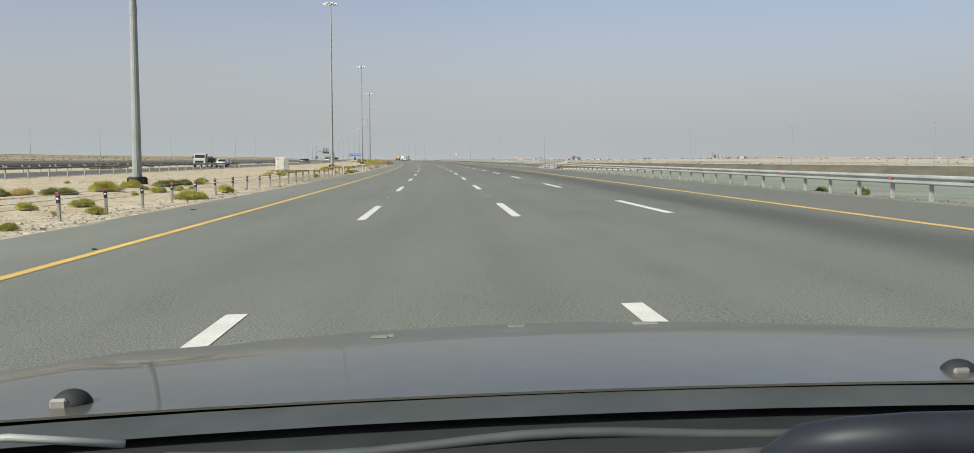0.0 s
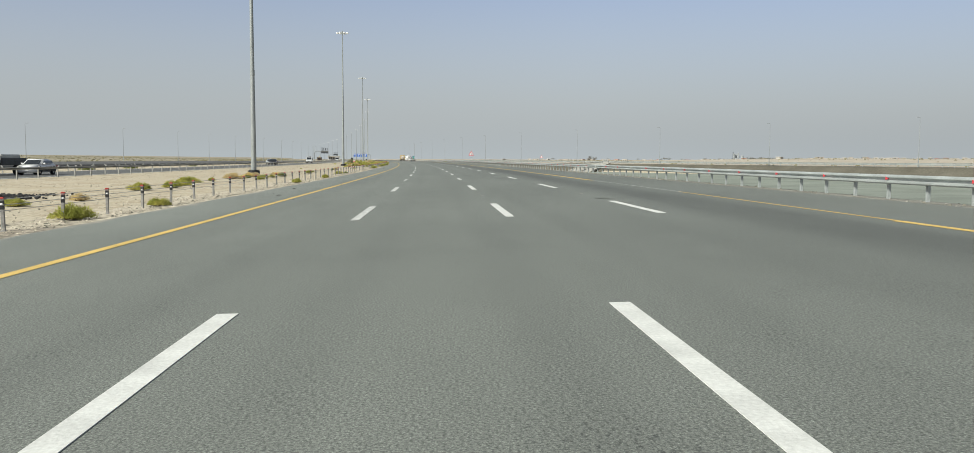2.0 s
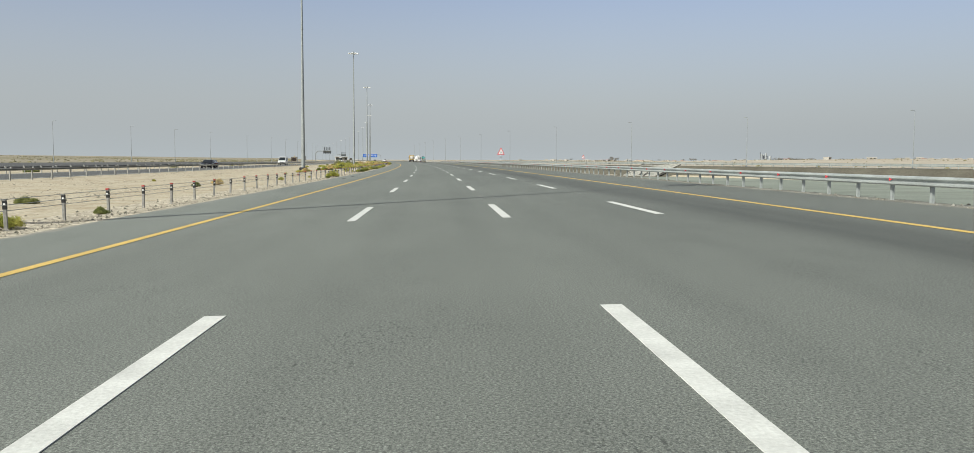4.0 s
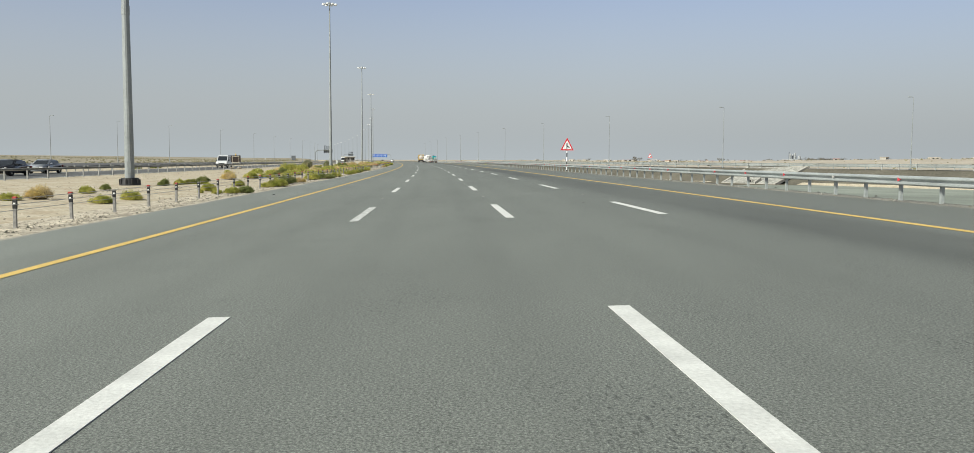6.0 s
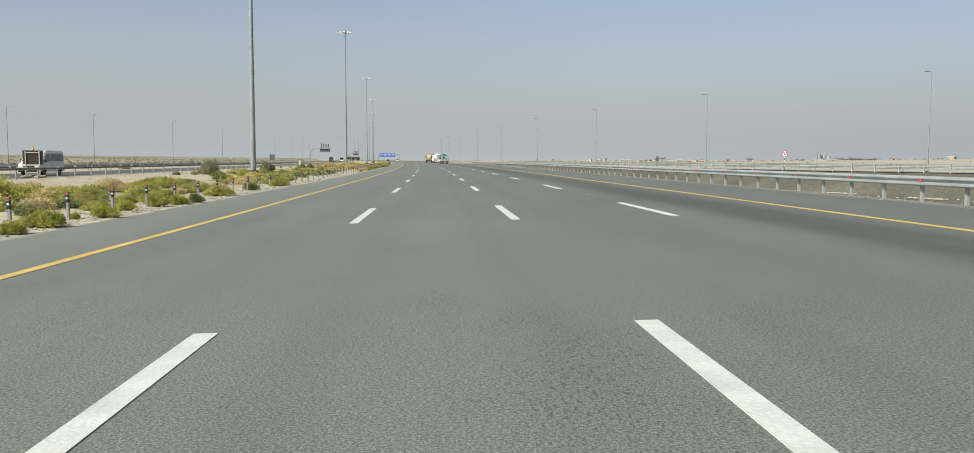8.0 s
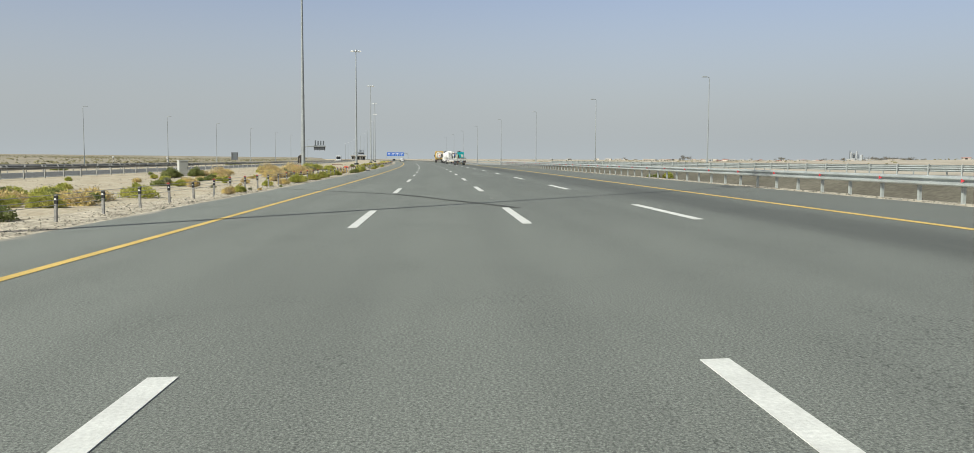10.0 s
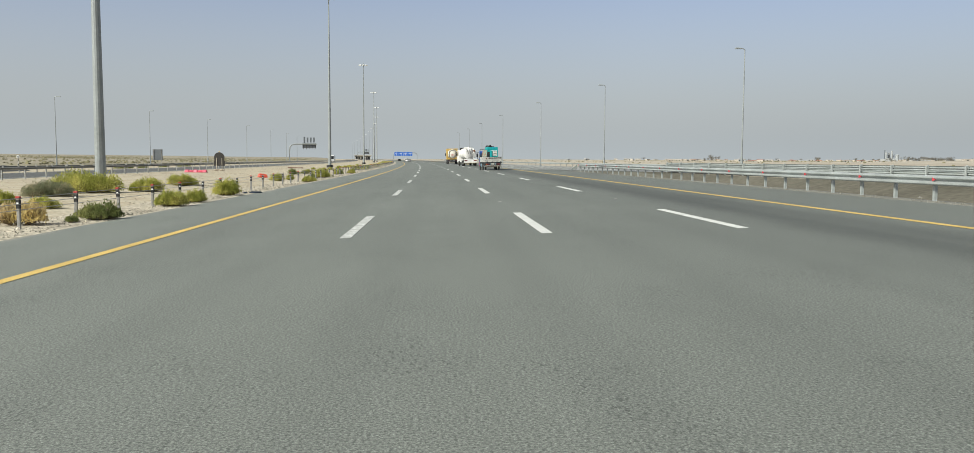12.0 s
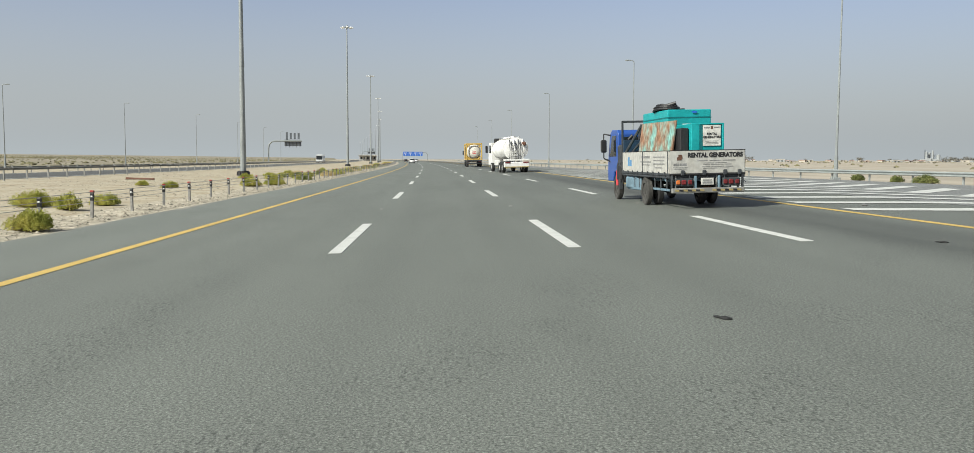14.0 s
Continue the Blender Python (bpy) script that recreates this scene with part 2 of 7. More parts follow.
BLACK = material("black_paint", (0.022, 0.022, 0.023), 0.5, grain=0.2, scale=20, patch=0.2, patch_scale=3)
RUBBER = material("rubber", (0.028, 0.028, 0.028), 0.85, grain=0.2, scale=30, patch=0.25, patch_scale=3, bump=0.2)
FADED = material("faded_reflector", (0.36, 0.35, 0.33), 0.6, grain=0.1, scale=20, patch=0.2)
RED = material("red_reflector", (0.48, 0.05, 0.06), 0.35, grain=0.1, scale=20, patch=0.1)
RED_CAP = material("red_cap", (0.30, 0.040, 0.032), 0.7, grain=0.2, scale=20, patch=0.2, patch_scale=5)
WHITE = material("white_metal", (0.76, 0.76, 0.74), 0.45, grain=0.05, scale=9, patch=0.07, patch_scale=1.3)
CREAM = material("cream_cabinet", (0.66, 0.64, 0.57), 0.55, grain=0.06, scale=10, patch=0.10, patch_scale=1.4, bump=0.03)
GREY_CAB = material("grey_cabinet", (0.40, 0.41, 0.38), 0.55, grain=0.06, scale=10, patch=0.12, patch_scale=1.4)
CONCRETE = material("concrete", (0.36, 0.345, 0.305), 0.9, grain=0.12, scale=14, patch=0.18, patch_scale=1.2, bump=0.3)
BROWN = material("brown_board", (0.028, 0.018, 0.013), 0.55, grain=0.15, scale=9, patch=0.2, patch_scale=2)
DARKSIGN = material("sign_back", (0.034, 0.030, 0.026), 0.6, grain=0.15, scale=9, patch=0.2, patch_scale=2)
SIGN_GREY = material("sign_aluminium", (0.125, 0.138, 0.15), 0.5, 0.3, grain=0.08, scale=6, patch=0.12, patch_scale=1)
SIGN_BLUE = material("blue_sign", (0.025, 0.13, 0.52), 0.45, grain=0.05, scale=6, patch=0.08, patch_scale=0.6)
SIGN_RED = material("red_sign_film", (0.58, 0.035, 0.045), 0.4, grain=0.04, scale=12, patch=0.06)
SIGN_WHITE = material("white_sign_film", (0.74, 0.74, 0.72), 0.4, grain=0.03, scale=12, patch=0.05)
TIMBER = material("pale_timber", (0.40, 0.36, 0.29), 0.8, grain=0.25, scale=12, patch=0.2, patch_scale=2, bump=0.2)
SANDBAG = material("sandbag_cloth", (0.33, 0.27, 0.20), 0.95, grain=0.2, scale=18, patch=0.25, patch_scale=3, bump=0.4)
HAZARD_LAMP = material("yellow_lamp_plastic", (0.62, 0.40, 0.06), 0.45, grain=0.08, scale=9, patch=0.1)
PINK = material("pink_plastic", (0.58, 0.10, 0.15), 0.5, grain=0.1, scale=9, patch=0.15, patch_scale=2)
ORANGE = material("orange_plastic", (0.62, 0.09, 0.045), 0.5, grain=0.1, scale=9, patch=0.12, patch_scale=3)
RUST = material("rusty_steel", (0.125, 0.06, 0.04), 0.8, grain=0.3, scale=14, patch=0.3, patch_scale=3, bump=0.2)
TEAL = material("teal_paint", (0.012, 0.30, 0.31), 0.45, grain=0.08, scale=9, patch=0.16, patch_scale=1.8)
LIGHT_BLUE = material("faded_blue_print", (0.07, 0.24, 0.46), 0.6, grain=0.1, scale=9, patch=0.15)
NAVY = material("navy_steel", (0.018, 0.045, 0.085), 0.6, grain=0.15, scale=9, patch=0.25, patch_scale=3)
# darker copy of the teal: seam shade put into the paint colour
TEAL_DARK = material("teal_seam_shade", (0.010, 0.15, 0.16), 0.5, grain=0.05, scale=9, patch=0.1)
BLUE = material("blue_cab_paint", (0.026, 0.082, 0.32), 0.4, grain=0.05, scale=9, patch=0.08, coat=0.3)
BED_WHITE = material("scuffed_white_board", (0.50, 0.495, 0.46), 0.65, grain=0.16, scale=7, patch=0.34, patch_scale=3.2, tint=(0.33, 0.32, 0.29))
CHASSIS = material("dusty_chassis", (0.040, 0.045, 0.050), 0.75, grain=0.25, scale=12, patch=0.3, patch_scale=3)
PALE_BLUE = material("pale_blue_steel", (0.14, 0.215, 0.265), 0.6, grain=0.15, scale=10, patch=0.25, patch_scale=3)
RUST_BOARD = material("peeling_rusty_sheet", (0.30, 0.165, 0.10), 0.8, grain=0.45, scale=11, patch=0.4, patch_scale=2.6, bump=0.3, tint=(0.15, 0.29, 0.26), stretch=(1.2, 1.0, 0.6))
LAMP_RED = material("red_lamp_lens", (0.15, 0.018, 0.02), 0.4, grain=0.2, scale=18, patch=0.25, patch_scale=6)
LAMP_AMBER = material("amber_lamp_lens", (0.52, 0.14, 0.03), 0.4, grain=0.2, scale=18, patch=0.2, patch_scale=6)
DUSTY_TYRE = material("dusty_tyre", (0.062, 0.06, 0.055), 0.9, grain=0.25, scale=16, patch=0.35, patch_scale=4, bump=0.3)
PLACARD = material("weathered_placard", (0.58, 0.575, 0.53), 0.6, grain=0.12, scale=10, patch=0.18, patch_scale=4)
HAZARD = material("hazard_yellow", (0.33, 0.26, 0.11), 0.6, grain=0.15, scale=14, patch=0.2)
TANK_WHITE = material("tanker_white", (0.74, 0.73, 0.70), 0.4, grain=0.06, scale=7, patch=0.14, patch_scale=1.0, coat=0.2)
FRAME_YELLOW = material("frame_yellow", (0.52, 0.345, 0.09), 0.55, grain=0.1, scale=8, patch=0.14, patch_scale=1)
CAR_WHITE = material("white_car_paint", (0.74, 0.74, 0.73), 0.25, grain=0.02, scale=5, patch=0.04, coat=0.6)
CAR_VAN = material("silver_white_paint", (0.55, 0.56, 0.56), 0.3, grain=0.03, scale=6, patch=0.06, coat=0.4)
SILVER_CAR = material("silver_car_paint", (0.36, 0.38, 0.40), 0.3, 0.4, grain=0.02, scale=5, patch=0.05, coat=0.5)
CAR_BLACK = material("black_car_paint", (0.018, 0.019, 0.021), 0.2, grain=0.02, scale=5, patch=0.05, coat=0.6)
CAR_GREY = material("grey_metallic_bonnet", (0.076, 0.077, 0.064), 0.34, 0.1, grain=0.10, scale=18, patch=0.12, patch_scale=2.5, bump=0.02, coat=0.45)
GLASS_DARK = material("dark_car_glass", (0.02, 0.024, 0.028), 0.08, spec=0.6)
CHROME = material("alloy", (0.55, 0.55, 0.56), 0.3, 0.9, grain=0.05, scale=10)
TRIM_BLACK = material("black_plastic_trim", (0.019, 0.022, 0.024), 0.7, grain=0.12, scale=25, patch=0.2, patch_scale=4)
CLOTH = material("dark_cloth", (0.02, 0.03, 0.05), 0.9, grain=0.2, scale=15)
STEM = material("twig", (0.20, 0.15, 0.09), 0.9, grain=0.2, scale=20)
LEAF = material("scrub_green", (0.375, 0.395, 0.088), 0.8, grain=0.35, scale=7, patch=0.3, patch_scale=2.2, spec=0.15, tint=(0.45, 0.42, 0.125))
LEAF_DARK = material("scrub_dark_green", (0.19, 0.225, 0.075), 0.8, grain=0.35, scale=7, patch=0.3, patch_scale=2.2, spec=0.15, tint=(0.25, 0.26, 0.10))
LEAF_GREY = material("scrub_grey_green", (0.25, 0.27, 0.16), 0.85, grain=0.35, scale=7, patch=0.3, patch_scale=2.2, spec=0.1, tint=(0.33, 0.30, 0.19))
LEAF_DRY = material("scrub_dry", (0.60, 0.49, 0.29), 0.9, grain=0.3, scale=7, patch=0.3, patch_scale=2.2, spec=0.1, tint=(0.57, 0.46, 0.19))


def leafy(m, share=0.4):
    """Lets light through the leaves."""
    t = m.node_tree
    b = t.nodes["Principled BSDF"]
    out = [n for n in t.nodes if n.type == "OUTPUT_MATERIAL"][0]
    tr = t.nodes.new("ShaderNodeBsdfTranslucent")
    mx = t.nodes.new("ShaderNodeMixShader")
    mx.inputs[0].default_value = share
    t.links.new(b.inputs["Base Color"].links[0].from_socket, tr.inputs[0])
    t.links.new(b.outputs[0], mx.inputs[1])
    t.links.new(tr.outputs[0], mx.inputs[2])
    t.links.new(mx.outputs[0], out.inputs[0])


for leaf_material in (LEAF, LEAF_DARK, LEAF_GREY, LEAF_DRY):
    leafy(leaf_material)
# house colour drawn towards the sand to imitate distance haze
HOUSE = material("pale_render", (0.45, 0.41, 0.35), 0.9, grain=0.08, scale=0.5, patch=0.1, patch_scale=0.1)
HOUSE_RED = material("red_roof", (0.33, 0.16, 0.12), 0.9, grain=0.1, scale=0.5)
FAR_SCRUB = material("far_scrub", (0.17, 0.155, 0.085), 0.95, grain=0.3, scale=0.6, patch=0.3, patch_scale=0.05)
FAR_TREE = material("far_tree", (0.135, 0.125, 0.10), 0.9, grain=0.3, scale=0.6, patch=0.2, patch_scale=0.1)
PITCHED = material("stone_pitching", (0.30, 0.295, 0.265), 0.95, grain=0.45, scale=3.2, patch=0.25, patch_scale=1.0, bump=1.0, spec=0.1)
HALL = material("dulled_white_render", (0.46, 0.45, 0.42), 0.8, grain=0.05, scale=1.0, patch=0.1, patch_scale=0.3)
# silo grey dulled to imitate haze over the far plant
SILO = material("silo_concrete", (0.30, 0.315, 0.32), 0.8, grain=0.06, scale=0.3, patch=0.08, patch_scale=0.08)


# ---- mesh helpers ----
def part(name, bm, mat, parent=None, label="", smooth=False):
    """Links a bmesh as one mesh object under a thing or part."""
    me = bpy.data.meshes.new(name)
    bm.normal_update()
    bm.to_mesh(me)
    bm.free()
    for m in (mat if isinstance(mat, (list, tuple)) else [mat]):
        me.materials.append(m)
    if smooth:
        me.polygons.foreach_set("use_smooth", [True] * len(me.polygons))
    ob = new(name, me)
    if parent is not None:
        ob.parent = parent
    if label:
        ob["label"] = label
    return ob


def again(ob, parent, m=None):
    """Another object on the same mesh."""
    o = new(ob.name.split(".")[0], ob.data)
    o.parent = parent
    if m is not None:
        o.matrix_basis = m
    if "label" in ob:
        o["label"] = ob["label"]
    return o


def thing(name, m, label, category, group="", kind=""):
    ob = new(name)
    ob.empty_display_size = 0.2
    ob.matrix_basis = m
    return tagged(ob, label, category, group, kind)


def box(bm, c, d, bevel=0.0, rot=None, taper=None, mi=0):
    """A box of size d round c, its edges bevelled; taper scales the top."""
    r = bmesh.ops.create_cube(bm, size=1.0)
    vs = r["verts"]
    for v in vs:
        if taper and v.co.z > 0:
            v.co.x *= taper[0]
            v.co.y *= taper[1]
        v.co = Vector((v.co.x * d[0], v.co.y * d[1], v.co.z * d[2]))
    if bevel:
        es = list({e for v in vs for e in v.link_edges})
        out = bmesh.ops.bevel(bm, geom=es, offset=bevel, segments=1, affect="EDGES", profile=0.5)
        vs = list({v for f in out["faces"] for v in f.verts} | {v for v in vs if v.is_valid})
    m = Matrix.Translation(c) @ (rot.to_4x4() if rot else Matrix.Identity(4))
    for v in vs:
        v.co = m @ v.co
    if mi:
        for f in {f for v in vs for f in v.link_faces}:
            f.material_index = mi
    return vs


def rod(bm, a, b, r0, r1=None, n=8, caps=True):
    """A tapered round bar from a to b."""
    a, b = Vector(a), Vector(b)
    r1 = r0 if r1 is None else r1
    q = (b - a).to_track_quat("Z", "Y").to_matrix()
    rings = []
    for p, r in ((a, r0), (b, r1)):
        rings.append([bm.verts.new(p + q @ Vector((r * math.cos(i * math.tau / n), r * math.sin(i * math.tau / n), 0))) for i in range(n)])
    for i in range(n):
        bm.faces.new((rings[0][i], rings[0][(i + 1) % n], rings[1][(i + 1) % n], rings[1][i]))
    if caps:
        bm.faces.new(rings[0][::-1])
        bm.faces.new(rings[1])


def tube(bm, pts, r, n=8):
    """A round bar along several points."""
    pts = [Vector(p) for p in pts]
    rings = []
    for k, p in enumerate(pts):
        d = (pts[min(k + 1, len(pts) - 1)] - pts[max(k - 1, 0)])
        q = d.to_track_quat("Z", "Y").to_matrix()
        rings.append([bm.verts.new(p + q @ Vector((r * math.cos(i * math.tau / n), r * math.sin(i * math.tau / n), 0))) for i in range(n)])
    for a, b in zip(rings, rings[1:]):
        for i in range(n):
            bm.faces.new((a[i], a[(i + 1) % n], b[(i + 1) % n], b[i]))
    bm.faces.new(rings[0][::-1])
    bm.faces.new(rings[-1])


def prism(bm, outline, y0, y1, axis="y"):
    """Extrudes an outline (x, z) from y0 to y1; axis 'x' takes the outline as (y, z)."""
    put = (lambda p, y: (p[0], y, p[1])) if axis == "y" else (lambda p, y: (y, p[0], p[1]))
    a = [bm.verts.new(put(p, y0)) for p in outline]
    b = [bm.verts.new(put(p, y1)) for p in outline]
    n = len(outline)
    fs = [bm.faces.new((a[i], a[(i + 1) % n], b[(i + 1) % n], b[i])) for i in range(n)]
    fs += [bm.faces.new(a[::-1]), bm.faces.new(b)]
    bmesh.ops.recalc_face_normals(bm, faces=fs)


def strip(name, mat, s0, s1, ds, profile, place=flat, parent=None, closed=False):
    """A sheet along the road: profile(s) gives its (u, z) from left to right. The map 'along' holds s and u in metres."""
    n = max(2, int(round((s1 - s0) / ds)) + 1)
    ss = np.linspace(s0, s1, n)
    rows = [profile(float(s)) for s in ss]
    k = len(rows[0])
    verts = [place(float(s), u, z) for s, row in zip(ss, rows) for u, z in row]
    span = k if closed else k - 1
    faces = [(i * k + j, i * k + (j + 1) % k, (i + 1) * k + (j + 1) % k, (i + 1) * k + j) for i in range(n - 1) for j in range(span)]
    me = bpy.data.meshes.new(name)
    me.from_pydata(verts, [], faces)
    uv = me.uv_layers.new(name="along")
    flat_uv = np.array([(float(s), u) for s, row in zip(ss, rows) for u, z in row], dtype=np.float32)
    idx = np.empty(len(me.loops), dtype=np.int32)
    me.loops.foreach_get("vertex_index", idx)
    uv.data.foreach_set("uv", flat_uv[idx].ravel())
    me.materials.append(mat)
    me.update()
    if len(me.polygons) and me.polygons[0].normal.z < 0 and not closed:
        me.flip_normals()
    ob = new(name, me)
    if parent is not None:
        ob.parent = parent
    return ob


def lettering(name, text, size, mat, parent, m, label=""):
    """Words as thin raised letters in the built-in font, facing local -y."""
    cu = bpy.data.curves.new(name, "FONT")
    cu.body, cu.size, cu.extrude, cu.align_x, cu.align_y = text, size, 0.002, "CENTER", "CENTER"
    cu.offset = size * 0.05
    tmp = bpy.data.objects.new(name, cu)
    scene.collection.objects.link(tmp)
    me = bpy.data.meshes.new_from_object(tmp.evaluated_get(bpy.context.evaluated_depsgraph_get()))
    bpy.data.objects.remove(tmp)
    me.materials.clear()
    me.materials.append(mat)
    ob = new(name, me)
    ob.parent = parent
    ob.matrix_basis = m @ Matrix.Rotation(math.pi / 2, 4, "X")
    if label:
        ob["label"] = label
    return ob


# ---- the lie of the land ----
POLE_S = (-400, 0, 100, 195, 236, 279.5, 323, 360, 393, 433, 478, 523, 567, 609, 659, 710, 2600)
POLE_U = (-430, -262, -215, -170, -148, -125.7, -105.6, -83, -61.2, -46, -36.3, -29.9, -24.8, -20.9, -18.4, -17.4, -17.2)


def ramp_pole(s):
    """Line of the lamp posts behind the slip road on the right."""
    return float(np.interp(s, POLE_S, POLE_U))


def ramp_outer(s):
    return ramp_pole(s) + 0.9


def ramp_inner(s):
    return ramp_pole(s) + 9.6 + 0.03 * max(0.0, 450 - s)


LEFT_S = (-400, 300, 370, 415, 452, 516, 557, 601, 648, 692, 737, 800, 2600)
LEFT_U = (520, 158, 130, 112, 100, 86, 77, 71, 68, 64.5, 61.3, 59, 58)


def left_pole(s):
    """Line of the lamp posts beyond the opposite carriageway."""
    return float(np.interp(s, LEFT_S, LEFT_U))


def ease(x, a, b):
    t = min(1.0, max(0.0, (x - a) / (b - a)))
    return t * t * (3 - 2 * t)


def swell(s, u):
    """Low dunes away from the roads; heights along s fit the horizon in camera view."""
    away = abs(u + 2)
    rough = 0.65 + 0.5 * noise.noise((s * 0.0022, u * 0.0017, 3.1)) + 0.25 * noise.noise((s * 0.008, u * 0.006, 1.7))
    if u > 0:
        h = (5.2 * ease(away, 220, 1100) + 4.4 * ease(away, 110, 500)) * rough * (1.95 - 0.5 * ease(s, 500, 900) - 0.95 * ease(s, 930, 1230))
        return h + 4.0 * ease(s, 1600, 2300) * ease(away, 25, 90)
    beyond = ramp_outer(s) - u
    h = 1.1 * ease(away, 220, 1100) * rough + 4.4 * ease(beyond, 90, 430) * (0.75 + 0.35 * rough) * (1 - 0.8 * ease(s, 800, 1080))
    return h + 1.2 * ease(s, 1500, 2300) * ease(away, 25, 90)


LEFT_COLS = (10.15, 10.6, 11.4, 12.4, 14, 16, 18, 20, 22.5, 25, 28, 30.5, 31.4, 31.8, 32.4, 43.9, 45.0, 48, 52, 57, 62, 70, 85, 105, 130, 160, 200, 260, 340, 450, 600, 800, 1050, 1400, 1900, 2600, 3600)
RIGHT_COLS = (-3, -8, -14, -20, -30, -45, -70, -110, -170, -260, -400, -600, -900, -1300, -1900, -2700, -3800)


def ground_row(s):
    row = []
    for u in reversed(LEFT_COLS):
        if u < 11:
            z = -BANK * u - 0.02 if u < 10.3 else -0.27
        elif u <= 31.4:
            z = -0.27 + 0.07 * noise.noise((s * 0.16, u * 0.22, 0.4)) + 0.05 * noise.noise((s * 0.5, u * 0.6, 5.0))
            if u < 13:
                z = min(z, -0.26) - 0.015
        elif u < 32.5:
            z = -0.29
        elif u < 44.5:
            z = -0.42
        elif u < 58:
            z = -0.33 + 0.06 * noise.noise((s * 0.16, u * 0.22, 0.4))
        else:
            z = -0.5 + swell(s, u)
        row.append((u, z))
    ri, ro = ramp_inner(s), ramp_outer(s)
    gore = ease(s, 498, 517)
    w = max(0.5, -12.4 - ri)
    low = -2.6 * min(1.0, w / 34.0)
    lie = lambda u, z: (u, z * (1 - gore) + gore * (float(np.interp(u, (-26.0, -15.0, -11.04), (0.16, 0.235, 0.278))) - 0.02))
    row += [(-10.6, 0.252), lie(-11.7, 0.27), lie(-12.5, 0.22)]
    row += [lie(-12.5 - 0.3 * min(w, 15), low), lie(-12.5 - 0.5 * min(w, 18), low - 0.03), lie(ri + 0.42 * min(w, 20), low), lie(ri + 0.6 + (0.42 * min(w, 20) - 0.6) * 0.86, low + (0.12 - low) * 0.14), lie(ri + 0.6, 0.12), (ri - 0.1, 0.10 + 0.04 * gore), (ro + 0.6, 0.10), (ro - 1.0, 0.08)]
    for c in RIGHT_COLS:
        row.append((ro + c, -0.1 + swell(s, ro + c)))
    return row


def build_ground():
    n_left = len(LEFT_COLS)
    ss = np.concatenate([np.arange(-60, 760, 4.0), np.arange(760, 1300, 20.0), np.arange(1300, 2590, 60.0)])
    ss = np.concatenate([np.arange(-380, -60, 40.0), ss])
    rows = [ground_row(float(s)) for s in ss]
    k = len(rows[0])
    verts = [flat(float(s), u, z) for s, row in zip(ss, rows) for u, z in row]
    faces, mats = [], []
    for i in range(len(ss) - 1):
        s = float(ss[i])
        for j in range(k - 1):
            faces.append((i * k + j, (i + 1) * k + j, (i + 1) * k + j + 1, i * k + j + 1))
            u = rows[i][j][0]
            if j < n_left - 1:
                mats.append(1 if u > 62 else (8 if 56 < s < 90 and u <= 14 else (2 if u <= 12.4 else 0)))
            elif j <= n_left + 1:
                mats.append(5 if s < 380 or s > 450 else 2)
            elif j <= n_left + 4:
                mats.append(4 if s < (338, 348, 356)[j - n_left - 2] else (3 if s < 440 else 6))
            elif j == n_left + 5:
                mats.append(0 if 290 < s < 358 else 3)
            elif j == n_left + 6:
                mats.append(3)
            else:
                mats.append(7)
    me = bpy.data.meshes.new("ground")
    me.from_pydata(verts, [], faces)
    for m in (SAND, SAND_FAR, GRAVEL, SOIL, SILT, GRAVEL_DARK, DITCH, SAND_PALE, GRAVEL_BROWN):
        me.materials.append(m)
    me.polygons.foreach_set("material_index", mats)
    me.update()
    if me.polygons[0].normal.z < 0:
        me.flip_normals()
    me.polygons.foreach_set("use_smooth", [True] * len(me.polygons))
    return tagged(new("ground", me), "pale desert sand with gravel and scrub beside the motorway", "ground", kind="structure")


ground = build_ground()

# ---- roads ----
ROAD_L, ROAD_R = 10.33, -10.78
road = tagged(strip("road", ASPHALT, -100, 1800, 6, lambda s: ((ROAD_L, -0.12), (ROAD_L - 0.03, 0.0), (7.3, 0.0), (3.65, 0.0), (0.0, 0.0), (-3.65, 0.0), (-7.3, 0.0), (ROAD_R + 0.03, 0.0), (ROAD_R, -0.12)), place=onroad),
              "worn grey asphalt motorway with four marked lanes", "road", kind="structure")
opposite_road = tagged(strip("opposite_road", ASPHALT_FAR, -100, 1700, 10, lambda s: ((44.1, -0.3), (42, -0.29), (36, -0.29), (32.6, -0.3))),
                       "grey asphalt carriageway of the opposite direction", "road", kind="structure")
slip_road = tagged(strip("slip_road", ASPHALT_RAMP, -60, 1500, 3,
                         lambda s: ((min(ramp_inner(s) - 0.4, -11.06) if s < 521 else -10.76, 0.19 if s < 521 else 0.288), ((ramp_inner(s) + ramp_outer(s)) / 2 if s < 521 else -15.0, 0.18 if s < 521 else 0.245), (min(ramp_outer(s) + 0.5, -15.1), 0.17))),
                   "pale asphalt slip road joining the motorway", "road", kind="structure")


def side_near(s):
    """Near edge of the side road that closes in on the opposite carriageway."""
    return float(np.interp(s, (-100, 0, 120, 230, 290, 430, 540), (166, 130, 92, 68, 62, 55, 50)))


